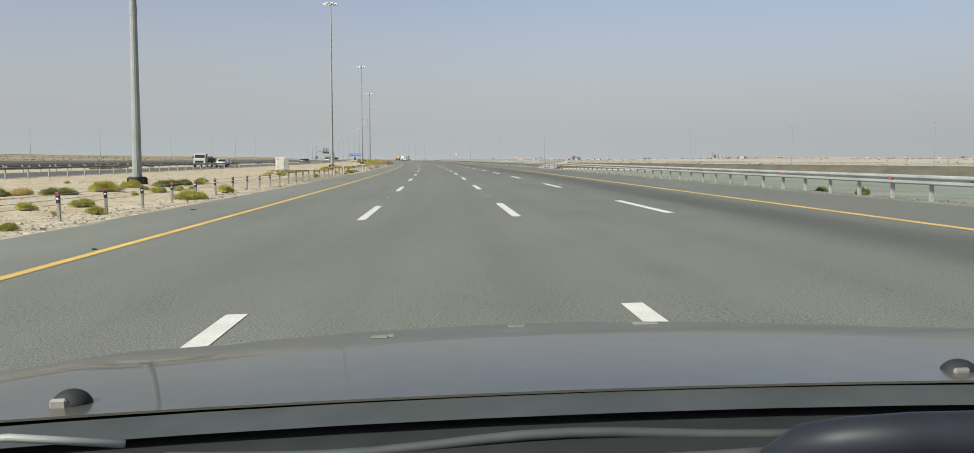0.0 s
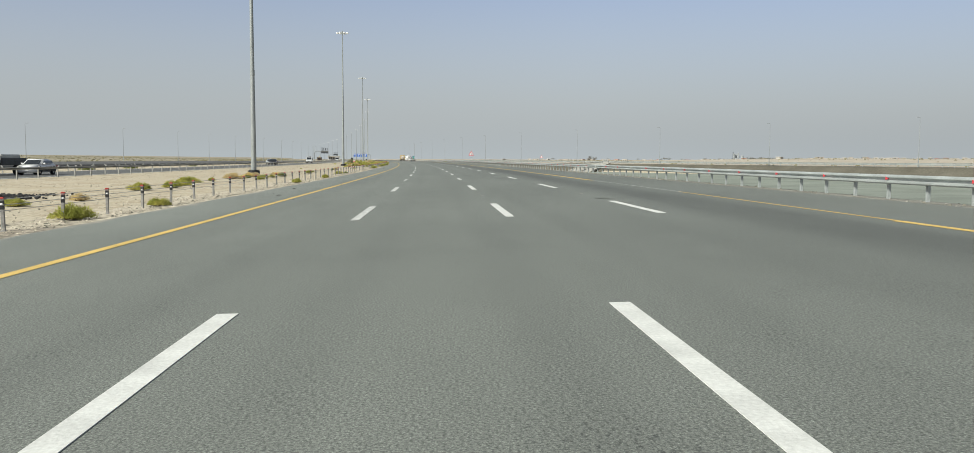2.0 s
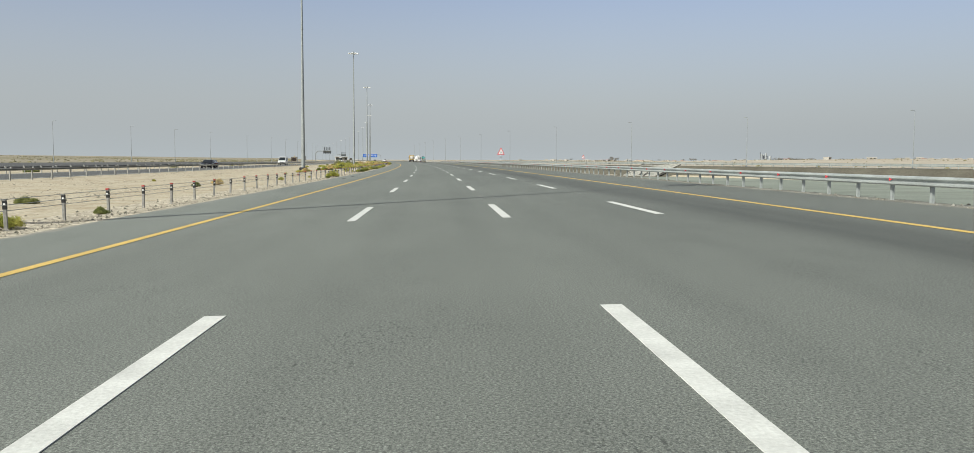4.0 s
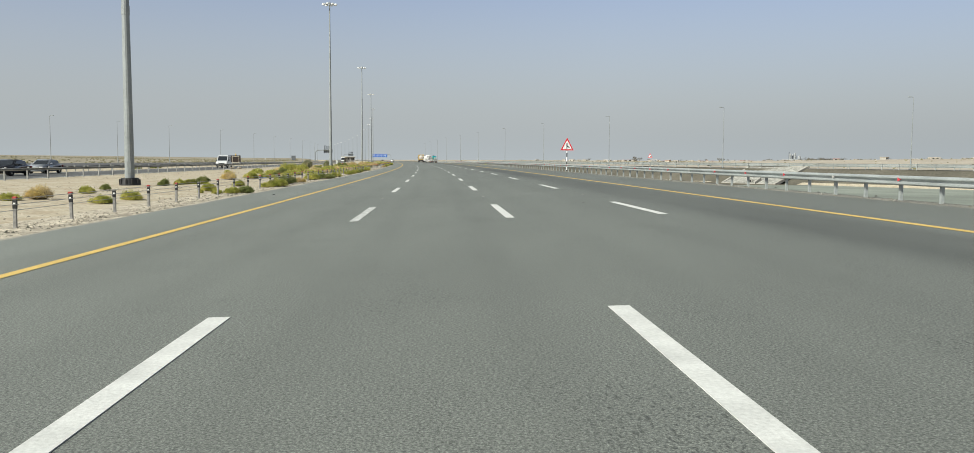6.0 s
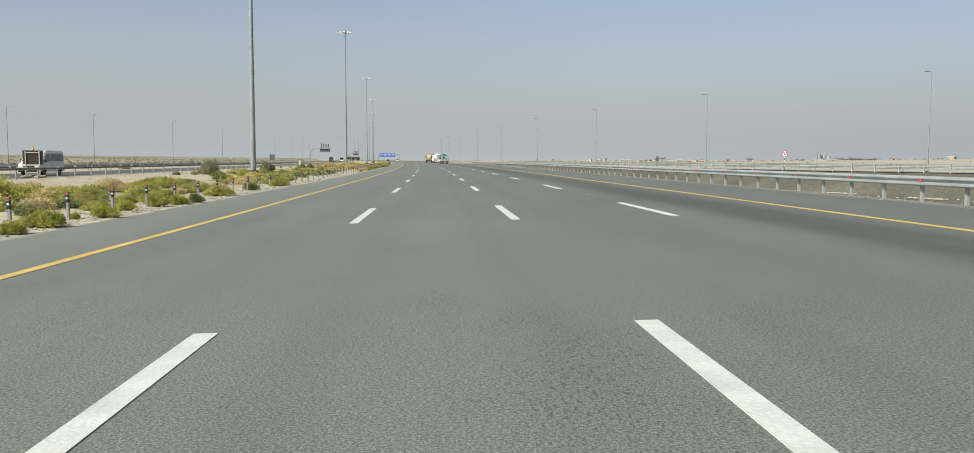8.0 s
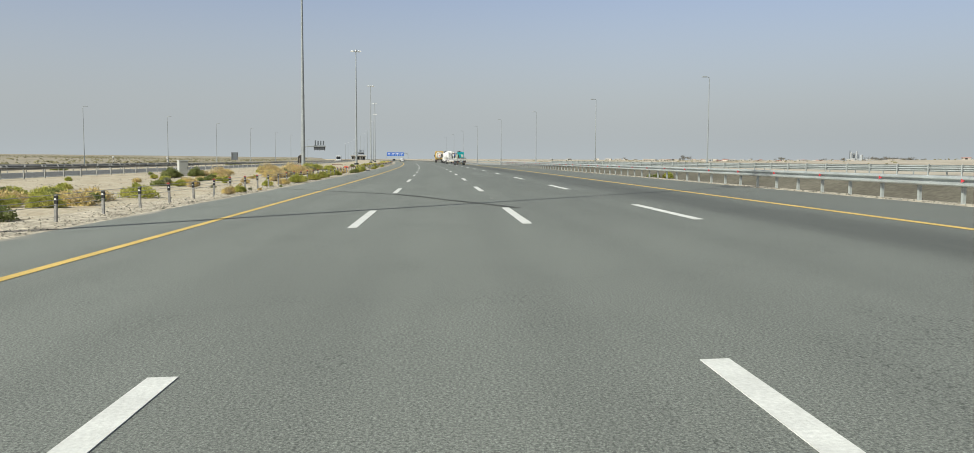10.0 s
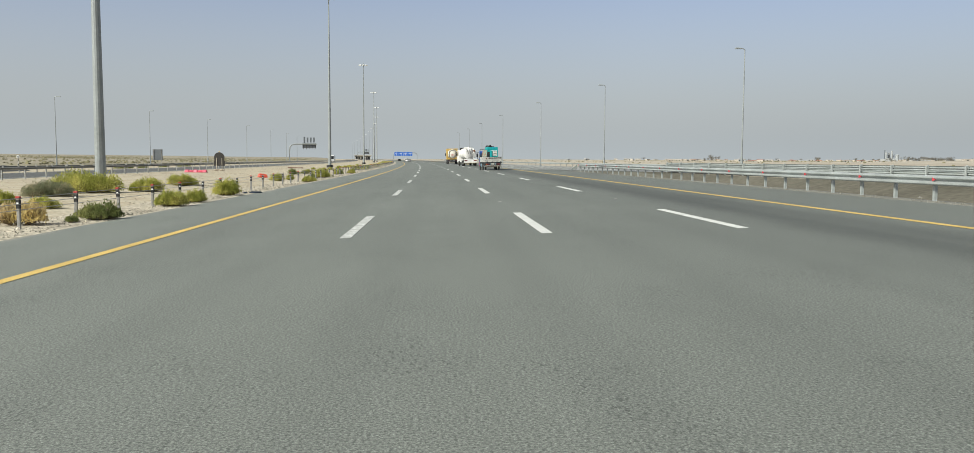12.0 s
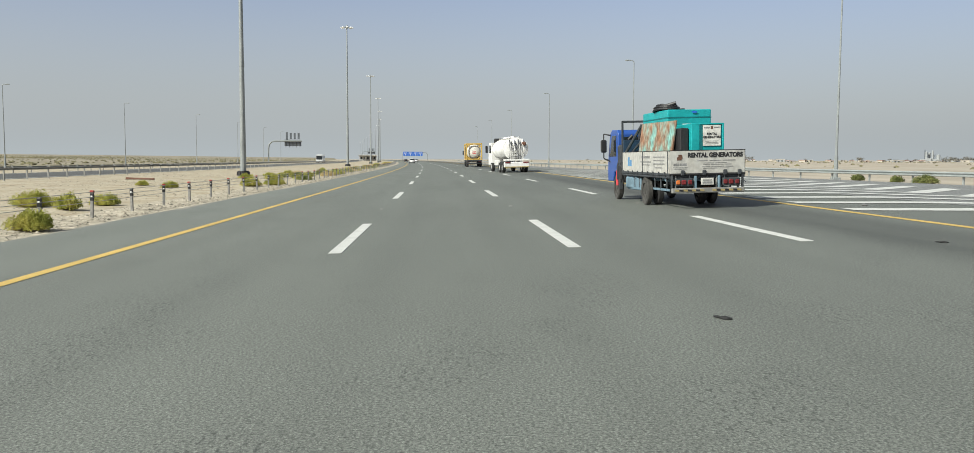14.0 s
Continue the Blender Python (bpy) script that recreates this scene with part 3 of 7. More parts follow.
left_road = tagged(strip("side_road", ASPHALT_SIDE, -60, 540, 10, lambda s: ((side_near(s) + 26.0 - 23.0 * ease(s, 300, 540), -0.55), (side_near(s) + 24.0 - 22.0 * ease(s, 300, 540), 0.30), (side_near(s), 0.04), (side_near(s) - 1.6, -0.55))),
                   "dark asphalt side road beyond the opposite carriageway", "road", kind="structure")

# edge lines
EDGE = "yellow painted edge line on asphalt"
for nm, u, a, b, w, label in (("edge_line_1", 7.3, -60, 1500, 0.10, EDGE), ("edge_line_2", -7.26, -60, 88, 0.10, EDGE), ("edge_line_3", -7.26, 120.3, 1500, 0.10, EDGE), ("edge_line_4", -7.30, 88, 103, 0.045, "worn thin yellow edge line on asphalt"), ("edge_line_5", -7.32, 103, 120.1, 0.022, "last trace of a worn yellow edge line")):
    tagged(strip(nm, YELLOW_PAINT if w > 0.03 else WORN_PAINT, a, b, 5, lambda s, u=u, w=w: ((u + w, 0.006), (u - w, 0.006)), place=onroad), label, "road marking", kind="structure")
for nm, u in (("edge_line_6", 33.7), ("edge_line_7", 42.9)):
    tagged(strip(nm, WHITE_PAINT, 40, 1200, 12, lambda s, u=u: ((u + 0.1, -0.28), (u - 0.1, -0.28))), "faded painted edge line of the opposite carriageway", "road marking", kind="structure")


def sheet(name, corners, mat, parent=None, label=""):
    """A thin slab of paint on the given corners."""
    bm = bmesh.new()
    top = [bm.verts.new(c) for c in corners]
    low = [bm.verts.new(Vector(c) - Vector((0, 0, 0.004))) for c in corners]
    n = len(corners)
    fs = [bm.faces.new(top)] + [bm.faces.new((low[i], low[(i + 1) % n], top[(i + 1) % n], top[i])) for i in range(n)]
    bmesh.ops.recalc_face_normals(bm, faces=fs)
    if fs[0].normal.z < 0:
        bmesh.ops.reverse_faces(bm, faces=fs)
    return part(name, bm, mat, parent, label)


# ---- high masts in the middle strip ----
def high_mast():
    t = thing("high_mast", standing(51.9, 19.7, -0.28), "tall grey steel high-mast light with a ring of floodlights", "lamp post", "high masts along the middle strip")
    bm = bmesh.new()
    rod(bm, (0, 0, -0.15), (0, 0, 0.10), 0.62, 0.60, 20)
    rod(bm, (0, 0, 0.10), (0, 0, 0.46), 0.56, 0.50, 20)
    for i in range(10):
        a = i * math.tau / 10
        box(bm, (0.54 * math.cos(a), 0.54 * math.sin(a), 0.24), (0.1, 0.1, 0.3), 0.01, Matrix.Rotation(a, 3, "Z"))
    part("base_drum", bm, BLACK, t, "black tyre-like foot of the mast")
    bm = bmesh.new()
    prof = ((0.3, 0.275), (9.9, 0.215), (9.9, 0.235), (10.4, 0.232), (10.4, 0.208), (19.8, 0.155), (19.8, 0.175), (20.3, 0.172), (20.3, 0.15), (29.6, 0.10))
    rings = [[bm.verts.new((r * math.cos(i * math.tau / 14), r * math.sin(i * math.tau / 14), z)) for i in range(14)] for z, r in prof]
    for a, b in zip(rings, rings[1:]):
        for i in range(14):
            bm.faces.new((a[i], a[(i + 1) % 14], b[(i + 1) % 14], b[i]))
    bm.faces.new(rings[-1])
    part("pole", bm, MAST, t)
    bm = bmesh.new()
    box(bm, (0, -0.27, 1.1), (0.2, 0.05, 0.7), 0.01)
    part("service_door", bm, MAST, t)
    bm = bmesh.new()
    ring = [(0.75 * math.cos(i * math.tau / 20), 0.75 * math.sin(i * math.tau / 20), 29.75) for i in range(21)]
    tube(bm, ring, 0.06, 6)
    rod(bm, (0, 0, 29.5), (0, 0, 30.15), 0.22, 0.15, 12)
    for i in range(4):
        a = i * math.tau / 4
        rod(bm, (0, 0, 29.8), (0.75 * math.cos(a), 0.75 * math.sin(a), 29.75), 0.04)
    part("carriage_ring", bm, MAST, t)
    lamp = None
    for i in range(8):
        a = i * math.tau / 8 + 0.2
        m = Matrix.Translation((1.05 * math.cos(a), 1.05 * math.sin(a), 29.68)) @ Matrix.Rotation(a, 4, "Z")
        if lamp is None:
            bm = bmesh.new()
            box(bm, (0.1, 0, 0.0), (0.62, 0.42, 0.22), 0.05, taper=(0.7, 0.75))
            rod(bm, (-0.32, 0, 0.02), (-0.1, 0, 0.02), 0.04)
            lamp = part("floodlight", bm, WHITE, t)
            lamp.matrix_basis = m
        else:
            again(lamp, t, m)
    return t


mast = high_mast()
for k in range(-1, 19):
    if k:
        copy_thing(mast, standing(51.9 + 107.7 * k, 19.7, -0.28, turn=7 * k))


def street_lamp(m, label, group):
    t = thing("street_lamp", m, label, "lamp post", group)
    bm = bmesh.new()
    box(bm, (0, 0, 0.02), (0.5, 0.5, 0.3), 0.03)
    rod(bm, (0, 0, 0.1), (0, 0, 1.6), 0.15, 0.14, 8)
    rod(bm, (0, 0, 1.6), (0, 0, 12.6), 0.095, 0.05, 8)
    part("pole", bm, MAST, t)
    bm = bmesh.new()
    tube(bm, [(0, 0, 12.5), (-0.05, 0, 12.66), (-0.2, 0, 12.74), (-0.45, 0, 12.76)], 0.05, 6)
    part("arm", bm, MAST, t)
    bm = bmesh.new()
    box(bm, (-0.72, 0, 12.76), (0.7, 0.3, 0.15), 0.04, taper=(0.8, 0.7))
    part("lamp_head", bm, MAST, t)
    return t


lamp_r = None
for s in (195, 236, 279.5, 323, 360, 393, 433, 478, 523, 567, 609, 659, 710, 760, 810):
    m = standing(s, ramp_pole(s), 0.1)
    if lamp_r is None:
        lamp_r = street_lamp(m, "slim grey street lamp with a short arm beside the slip road", "street lamps along the slip road")
    else:
        copy_thing(lamp_r, m)
lamp_l = None
for s in (300, 335, 370, 415, 452, 484, 516, 557, 601, 648, 692, 737, 782, 827, 872):
    m = standing(s, left_pole(s), -0.3 + swell(s, left_pole(s)), turn=180)
    if lamp_l is None:
        lamp_l = street_lamp(m, "slim grey street lamp beyond the opposite carriageway", "street lamps beyond the opposite carriageway")
    else:
        copy_thing(lamp_l, m)


# ---- crash barriers ----
BEAM = ((0.02, 0.0), (0.075, 0.02), (0.09, 0.04), (0.09, 0.075), (0.0, 0.112), (0.0, 0.15), (0.085, 0.188), (0.09, 0.205), (0.085, 0.235), (0.02, 0.27))


def beam_mesh(length):
    """A W-shaped beam along local y, its ridges towards local -x."""
    bm = bmesh.new()
    out = [(-x, z) for x, z in BEAM]
    back = [(x + 0.006, z) for x, z in reversed(out)]
    prism(bm, out + back, 0, length + 0.06)
    return bm


def along(uf, z, s0, s1, step, even=False):
    """Poses every step metres on the line u = uf(s), turned along it."""
    out, s = [], s0
    while s < s1:
        a, b = flat(s, uf(s), z), flat(s + 1.0, uf(s + 1.0), z)
        d = b - a
        out.append((s, pose(a.x, a.y, a.z, 0, 0, math.degrees(math.atan2(-d.x, d.y)))))
        s += step / (1.0 if even else d.length)
    return out


def guardrail(label, uf, z, s0, s1, gap, side, z_beam, post_mat=ZINC, beam_mat=ZINC, reflect=0, height=0.72, double=False, even=False, slim=1.0):
    """Posts every gap metres and W-beams on them; side +1 has the beam on the left of the posts."""
    t = thing("guardrail", Matrix.Identity(4), label, "guardrail")
    bm = bmesh.new()
    h = height - 0.1
    prism(bm, ((-0.04, -0.05), (0.04, -0.05), (0.04, -0.043), (-0.033, -0.043), (-0.033, 0.043), (0.04, 0.043), (0.04, 0.05), (-0.04, 0.05)), 0, 1)
    for v in bm.verts:
        x, y, q = v.co
        v.co = (x, q, -0.25 + y * (h + 0.25))
    box(bm, (-side * 0.10, 0, z_beam + 0.15), (0.12, 0.085, 0.22), 0.01)
    bmesh.ops.recalc_face_normals(bm, faces=bm.faces[:])
    post = None
    for i, (s, m) in enumerate(along(uf, z, s0 + (0.42 if even else 0.0), s1, gap, even)):
        if post is None:
            post = part("post", bm, post_mat, t)
            post.matrix_basis = m
        else:
            again(post, t, m)
    seg = None
    bb = beam_mesh(4.0)
    if side < 0:
        for v in bb.verts:
            v.co.x = -v.co.x
        bmesh.ops.reverse_faces(bb, faces=bb.faces[:])
    for v in bb.verts:
        v.co.x += -side * 0.16
        v.co.z = v.co.z * slim + z_beam
    for s, m in along(uf, z, s0, s1 - 3.5, 4.0):
        if seg is None:
            seg = part("beam", bb, beam_mat, t)
            seg.matrix_basis = m
        else:
            again(seg, t, m)
        if double:
            again(seg, t, m @ Matrix.Translation((0, 0, -0.34)))
    if reflect:
        bm = bmesh.new()
        prism(bm, ((0.0, 0.0), (0.10, 0.055), (0.0, 0.11)), 0, 0.02)
        for v in bm.verts:
            v.co.x -= 0.03
        ref = None
        for i, (s, m) in enumerate(along(uf, z, s0 + 0.12, s1 - 1, reflect, even)):
            mm = m @ Matrix.Translation((-side * 0.25, 0, z_beam + 0.105)) @ Matrix.Rotation(radians(-25), 4, "Z")
            if ref is None:
                ref = part("reflector", bm, RED, t, "small red triangular reflector")
                ref.matrix_basis = mm
                pale = ref.data.copy()
                pale.materials[0] = FADED
            else:
                o = again(ref, t, mm)
                if i in (21, 34, 37, 57, 60, 63, 67, 73, 76):
                    o.data = pale
                    o["label"] = "reflector worn to its pale backing"
    return t


def rail_end(t, m, side, z_beam, forward):
    """A beam that slopes to the ground."""
    bm = beam_mesh(3.6)
    for v in bm.verts:
        if side < 0:
            v.co.x = -v.co.x
        v.co.x += -side * 0.16
        v.co.z = v.co.z * (1 - 0.35 * v.co.y / 3.6) + z_beam - (z_beam + 0.05) * v.co.y / 3.6
        if forward < 0:
            v.co.y = -v.co.y
    bmesh.ops.recalc_face_normals(bm, faces=bm.faces[:])
    o = part("end_beam", bm, ZINC, t, "beam end bent down to the ground")
    o.matrix_basis = m
    return o


near_rail = guardrail("silver steel crash barrier with red reflectors along the verge", lambda s: -11.55, 0.26, -7.92, 516.6, 1.9935, 1, 0.45, reflect=3.987, height=0.78, even=True)
rail_end(near_rail, along(lambda s: -11.55, 0.26, 515.6, 516.0, 1)[0][1], 1, 0.40, 1)
inner_rail = guardrail("silver steel crash barrier on the inner side of the slip road", ramp_inner, 0.36, 150, 519.5, 3.0, -1, 0.54, height=0.86, double=True, slim=0.8)
rail_end(inner_rail, along(ramp_inner, 0.36, 518.3, 519, 1)[0][1], -1, 0.54, 1)
guardrail("silver steel crash barrier on the outer side of the slip road", ramp_outer, 0.14, 150, 900, 4.0, 1, 0.42, height=0.76)
guardrail("weathered steel crash barrier beside the opposite carriageway", lambda s: 31.5, -0.29, 53.8, 820, 3.36, -1, 0.70, post_mat=ZINC_DULL, beam_mat=RAIL_DARK, height=0.95, slim=0.68)
guardrail("weathered steel crash barrier on the far verge of the opposite carriageway", lambda s: 44.8, -0.34, 60, 900, 4.0, 1, 0.56, post_mat=ZINC_DULL, beam_mat=RAIL_DARK, height=0.84, slim=0.55)


# ---- rope barrier on the left verge ----
def rope_barrier():
    t = thing("cable_barrier", Matrix.Identity(4), "wire rope barrier on grey posts with red caps beside the sand", "barrier")
    bm = bmesh.new()
    box(bm, (0, 0, 0.26), (0.085, 0.055, 0.80), 0.012)
    box(bm, (0, 0, -0.06), (0.15, 0.13, 0.03), 0.006)
    for z in (0.40, 0.53, 0.66):
        rod(bm, (0.05, -0.06, z), (0.05, 0.06, z), 0.012, n=6)
    patch = bmesh.new()
    box(patch, (0, 0, 0.53), (0.094, 0.064, 0.20), 0.006)
    white = bmesh.new()
    box(white, (0, 0, 0.545), (0.05, 0.074, 0.045), 0.004)
    cap = bmesh.new()
    box(cap, (0, 0, 0.675), (0.105, 0.08, 0.065), 0.012)
    first = None
    rng = random.Random(5)
    for i in range(245):
        s = float(np.interp(i, (0, 30, 90, 133, 164, 176, 245), (0.7, 91.37, 272.2, 402.0, 495.2, 531.3, 738.3)))
        p = flat(s, 11.35, -0.255)
        m = pose(p.x, p.y, p.z, rng.uniform(-2, 2), rng.uniform(-2.5, 2.5), math.degrees(heading(s)) + rng.uniform(-12, 12))
        if first is None:
            first = part("post", bm, POST_GREY, t)
            first.matrix_basis = m
            kids = [part("black_band", patch, BLACK, first), part("reflector", white, WHITE, first), part("cap", cap, RED_CAP, first, "faded red cap")]
        else:
            o = again(first, t, m)
            for c in kids:
                if c.name.startswith("cap") and rng.random() < (0.62 if i > 162 else (0.35 if i > 126 else 0.18)):
                    continue
                again(c, o)
    for z in (0.40, 0.53, 0.66):
        bm = bmesh.new()
        tube(bm, [flat(s, 11.30, -0.255 + z) for s in np.arange(-30, 735, 6.0)], 0.008, 5)
        part("cable", bm, ZINC_DULL, t, "taut steel cable")
    far = bmesh.new()
    for i in range(110):
        s = 741.3 + 3.0 * i
        p = flat(s, 11.35, -0.255)
        box(far, (p.x, p.y, p.z + 0.34), (0.10, 0.09, 0.78))
    o = part("distant_posts", far, POST_GREY, t)
    o["kind"] = "stuff"
    return t


rope_barrier()


# ---- small things on the middle strip ----
def cabinet(m, size, mat, label, vents=True):
    t = thing("utility_cabinet", m, label, "cabinet", "roadside utility cabinets")
    w, d, h = size
    bm = bmesh.new()
    box(bm, (0, 0, 0.0), (w + 0.16, d + 0.16, 0.26), 0.02)
    part("plinth", bm, CONCRETE, t)
    bm = bmesh.new()
    box(bm, (0, 0, 0.13 + h / 2), (w, d, h), 0.02)
    part("body", bm, mat, t)
    bm = bmesh.new()
    box(bm, (0, 0, 0.13 + h + 0.03), (w + 0.10, d + 0.10, 0.07), 0.02)
    part("roof", bm, mat, t)
    for i in (-1,):
        bm = bmesh.new()
        box(bm, (0, -d / 2 - 0.012, 0.13 + h / 2), (w - 0.10, 0.03, h - 0.10), 0.008)
        door = part("door", bm, mat, t)
        bm = bmesh.new()
        box(bm, (w * 0.36, -d / 2 - 0.045, 0.13 + h * 0.5), (0.03, 0.04, 0.16), 0.006)
        part("handle", bm, BLACK, door)
        if vents:
            for z in (0.22, 0.84):
                bm = bmesh.new()
                for k in range(5):
                    box(bm, (i * w * 0.26, -d / 2 - 0.034, 0.13 + h * z + 0.03 * k), (w * 0.22, 0.02, 0.016))
                part("vent", bm, GREY_CAB, door)
    return t


cabinet(standing(104.6, 20.35, -0.2, turn=12), (1.0, 0.95, 1.42), CREAM, "cream metal utility cabinet on a concrete plinth in the sand")
cabinet(standing(107.6, 20.15, -0.2, turn=12), (0.75, 0.75, 1.28), GREY_CAB, "smaller grey utility cabinet beside the cream one", vents=False)
cabinet(standing(437.6, 23.65, -0.22, turn=28), (0.78, 0.7, 1.14), GREY_CAB, "grey metal utility cabinet among dry scrub", vents=False)


def stones_heap(name, s, u, n, spread, size, mat, label, seed, z=-0.21):
    rng = random.Random(seed)
    bm = bmesh.new()
    for i in range(n):
        ds, du = rng.gauss(0, spread), rng.gauss(0, spread)
        p = flat(s + ds * 1.6, u + du, z)
        r = size * rng.uniform(0.4, 1.2)
        q = bmesh.ops.create_icosphere(bm, subdivisions=1, radius=r)
        for v in q["verts"]:
            v.co = Vector((v.co.x * rng.uniform(0.7, 1.2), v.co.y * rng.uniform(0.7, 1.2), v.co.z * 0.6)) + p
    return tagged(part(name, bm, mat), label, "stones", kind="stuff")


stones_heap("dark_gravel", 105.0, 18.9, 700, 0.9, 0.09, RUBBER, "dark gravel heaped round the foot of the cabinets", 2)


def board_sign(m, label, outline, mat, z0, legs, back=SIGN_GREY, bags=False):
    t = thing("road_sign", m, label, "road sign")
    bm = bmesh.new()
    prism(bm, outline, -0.03, 0.03)
    part("board", bm, mat, t)
    for x in legs:
        bm = bmesh.new()
        box(bm, (x, -0.075, (z0 + 0.9) / 2 - 0.1), (0.085, 0.08, z0 + 1.1), 0.01)
        part("leg", bm, back, t)
        if bags:
            bm = bmesh.new()
            for k in range(3):
                box(bm, (x + 0.1 * (k - 1), 0.3 * (k - 1), 0.09 + 0.02 * k), (0.42, 0.28, 0.2), 0.07)
            part("sandbag", bm, SANDBAG, t)
    return t


def rect(w, z0, z1):
    return ((-w / 2, z0), (w / 2, z0), (w / 2, z1), (-w / 2, z1))


brown = board_sign(standing(358.1, 33.35, -0.28), "dark brown board sign on a pale timber frame weighted with sandbags", rect(1.55, 1.05, 2.16), BROWN, 1.2, (-0.53, 0.53), back=TIMBER, bags=True)
bm = bmesh.new()
box(bm, (0, -0.09, 1.98), (1.14, 0.07, 0.08), 0.01)
box(bm, (0, -0.09, 1.00), (1.14, 0.07, 0.08), 0.01)
part("crossbar", bm, TIMBER, brown)
bm = bmesh.new()
box(bm, (0.02, 0, 2.28), (0.22, 0.14, 0.26), 0.05, taper=(0.6, 0.8))
box(bm, (0.02, 0, 2.46), (0.08, 0.08, 0.18), 0.02)
part("warning_lamp", bm, HAZARD_LAMP, brown, "yellow warning lamp")
arch = [(-0.85, 0.75), (0.85, 0.75), (0.85, 1.55), (0.72, 1.6)] + [(0.80 * math.cos(a), 2.05 + 0.80 * math.sin(a)) for a in np.linspace(-0.4, math.pi + 0.4, 22)] + [(-0.72, 1.6), (-0.85, 1.55)]
rounded = board_sign(standing(544.5, 28.4, -0.27) @ Matrix.Scale(0.8, 4), "dark round-topped temporary road sign seen from behind", arch, DARKSIGN, 1.1, (-0.42, 0.42), back=TIMBER, bags=True)
bm = bmesh.new()
box(bm, (0, 0.0, 2.93), (0.16, 0.06, 0.14), 0.03)
part("warning_lamp", bm, HAZARD_LAMP, rounded, "small yellow warning lamp")
board_sign(standing(607.5, 54.6, -0.4), "grey rectangular road sign on two posts seen from behind", rect(1.85, 1.2, 3.3), SIGN_GREY, 2.45, (-0.72, 0.72), back=POST_GREY)


def marker_post(m):
    t = thing("marker_post", m, "striped black and white marker post beyond the opposite carriageway", "marker post", "striped marker posts")
    for i in range(5):
        bm = bmesh.new()
        rod(bm, (0, 0, -0.1 + 0.4 * i), (0, 0, 0.3 + 0.4 * i), 0.05 if i < 4 else 0.2, n=10)
        if i == 4:
            for v in bm.verts:
                v.co.y *= 0.2
        part("pole_band", bm, (WHITE, BLACK, WHITE, BLACK, WHITE)[i], t)
    bm = bmesh.new()
    box(bm, (0, -0.05, 1.7), (0.14, 0.02, 0.26), 0.004)
    part("black_band", bm, BLACK, t)
    return t


for s, u in ((566.4, 74.0), (563.3, 61.0)):
    marker_post(standing(s, u, -0.4))


def water_barrier(m, mat, label, n, size):
    t = thing("plastic_barrier", m, label, "barrier")
    bm = bmesh.new()
    l, w, h = size
    for i in range(n):
        q = Matrix.Rotation(0.12 * math.sin(2.3 * i), 3, "Z")
        box(bm, ((i - (n - 1) / 2) * l * 0.95, 0.06 * math.sin(5 * i), h * 0.5), (l, w, h * (0.85 + 0.15 * math.cos(3 * i))), 0.08, rot=q, taper=(0.95, 0.5))
    part("shell", bm, mat, t)
    bm = bmesh.new()
    box(bm, (0, 0, 0.03), (l * n * 0.98, w * 1.1, 0.07), 0.02)
    part("foot", bm, mat, t)
    return t


water_barrier(standing(531.3, 27.8, -0.27, turn=-5), PINK, "faded pink plastic barrier lying on the sand", 5, (0.50, 0.5, 0.30))
water_barrier(standing(506.1, 15.85, -0.25, turn=25) @ Matrix.Rotation(radians(9), 4, "Y"), ORANGE, "orange plastic barrier lying tilted on the sand among scrub", 1, (0.74, 0.46, 0.32))
bm = bmesh.new()
rod(bm, flat(574.6, 24.6, -0.18), flat(572.4, 22.0, -0.17), 0.07, 0.06, 8)
box(bm, flat(574.6, 24.6, -0.18), (0.2, 0.2, 0.16), 0.02)
tagged(part("steel_bar", bm, RUST), "rusty steel bar lying on the sand", "scrap")
bm = bmesh.new()
rng = random.Random(3)
for i in range(9):
    p = onroad(476.2 + rng.gauss(0, 0.16), 10.3 + rng.gauss(0, 0.15), 0.03)
    q = bmesh.ops.create_icosphere(bm, subdivisions=2, radius=rng.uniform(0.06, 0.12))
    for v in q["verts"]:
        v.co = Vector((v.co.x * 1.3, v.co.y, v.co.z * 0.45)) * (1 + 0.25 * noise.noise(v.co * 9 + Vector((i, 0, 0)))) + p
tagged(part("cloth_bundle", bm, CLOTH, smooth=True), "crumpled dark cloth lying at the road edge", "rubbish")


bm = bmesh.new()
tarp = [[bm.verts.new(flat(287.2 + 0.35 * j + 0.12 * math.sin(1.7 * i), 15.6 + 0.24 * i, -0.225 + 0.07 * noise.noise((0.9 * i, 1.3 * j, 2.0)))) for i in range(9)] for j in range(4)]
for j in range(3):
    for i in range(8):
        bm.faces.new((tarp[j][i], tarp[j][i + 1], tarp[j + 1][i + 1], tarp[j + 1][i]))
tagged(part("plastic_sheet", bm, SIGN_BLUE, smooth=True), "crumpled blue plastic sheet lying on the sand", "rubbish")


bm = bmesh.new()
q = bmesh.ops.create_icosphere(bm, subdivisions=3, radius=0.15)
for v in q["verts"]:
    v.co = Vector((v.co.x * 1.3, v.co.y * 0.9, max(0.0, v.co.z) * 0.75)) * (1 + 0.5 * noise.noise(v.co * 6)) + flat(229.0, 14.9, -0.26)
tagged(part("cloth_bundle", bm, LAMP_RED, smooth=True), "crumpled dark red cloth lying on the sand", "rubbish")


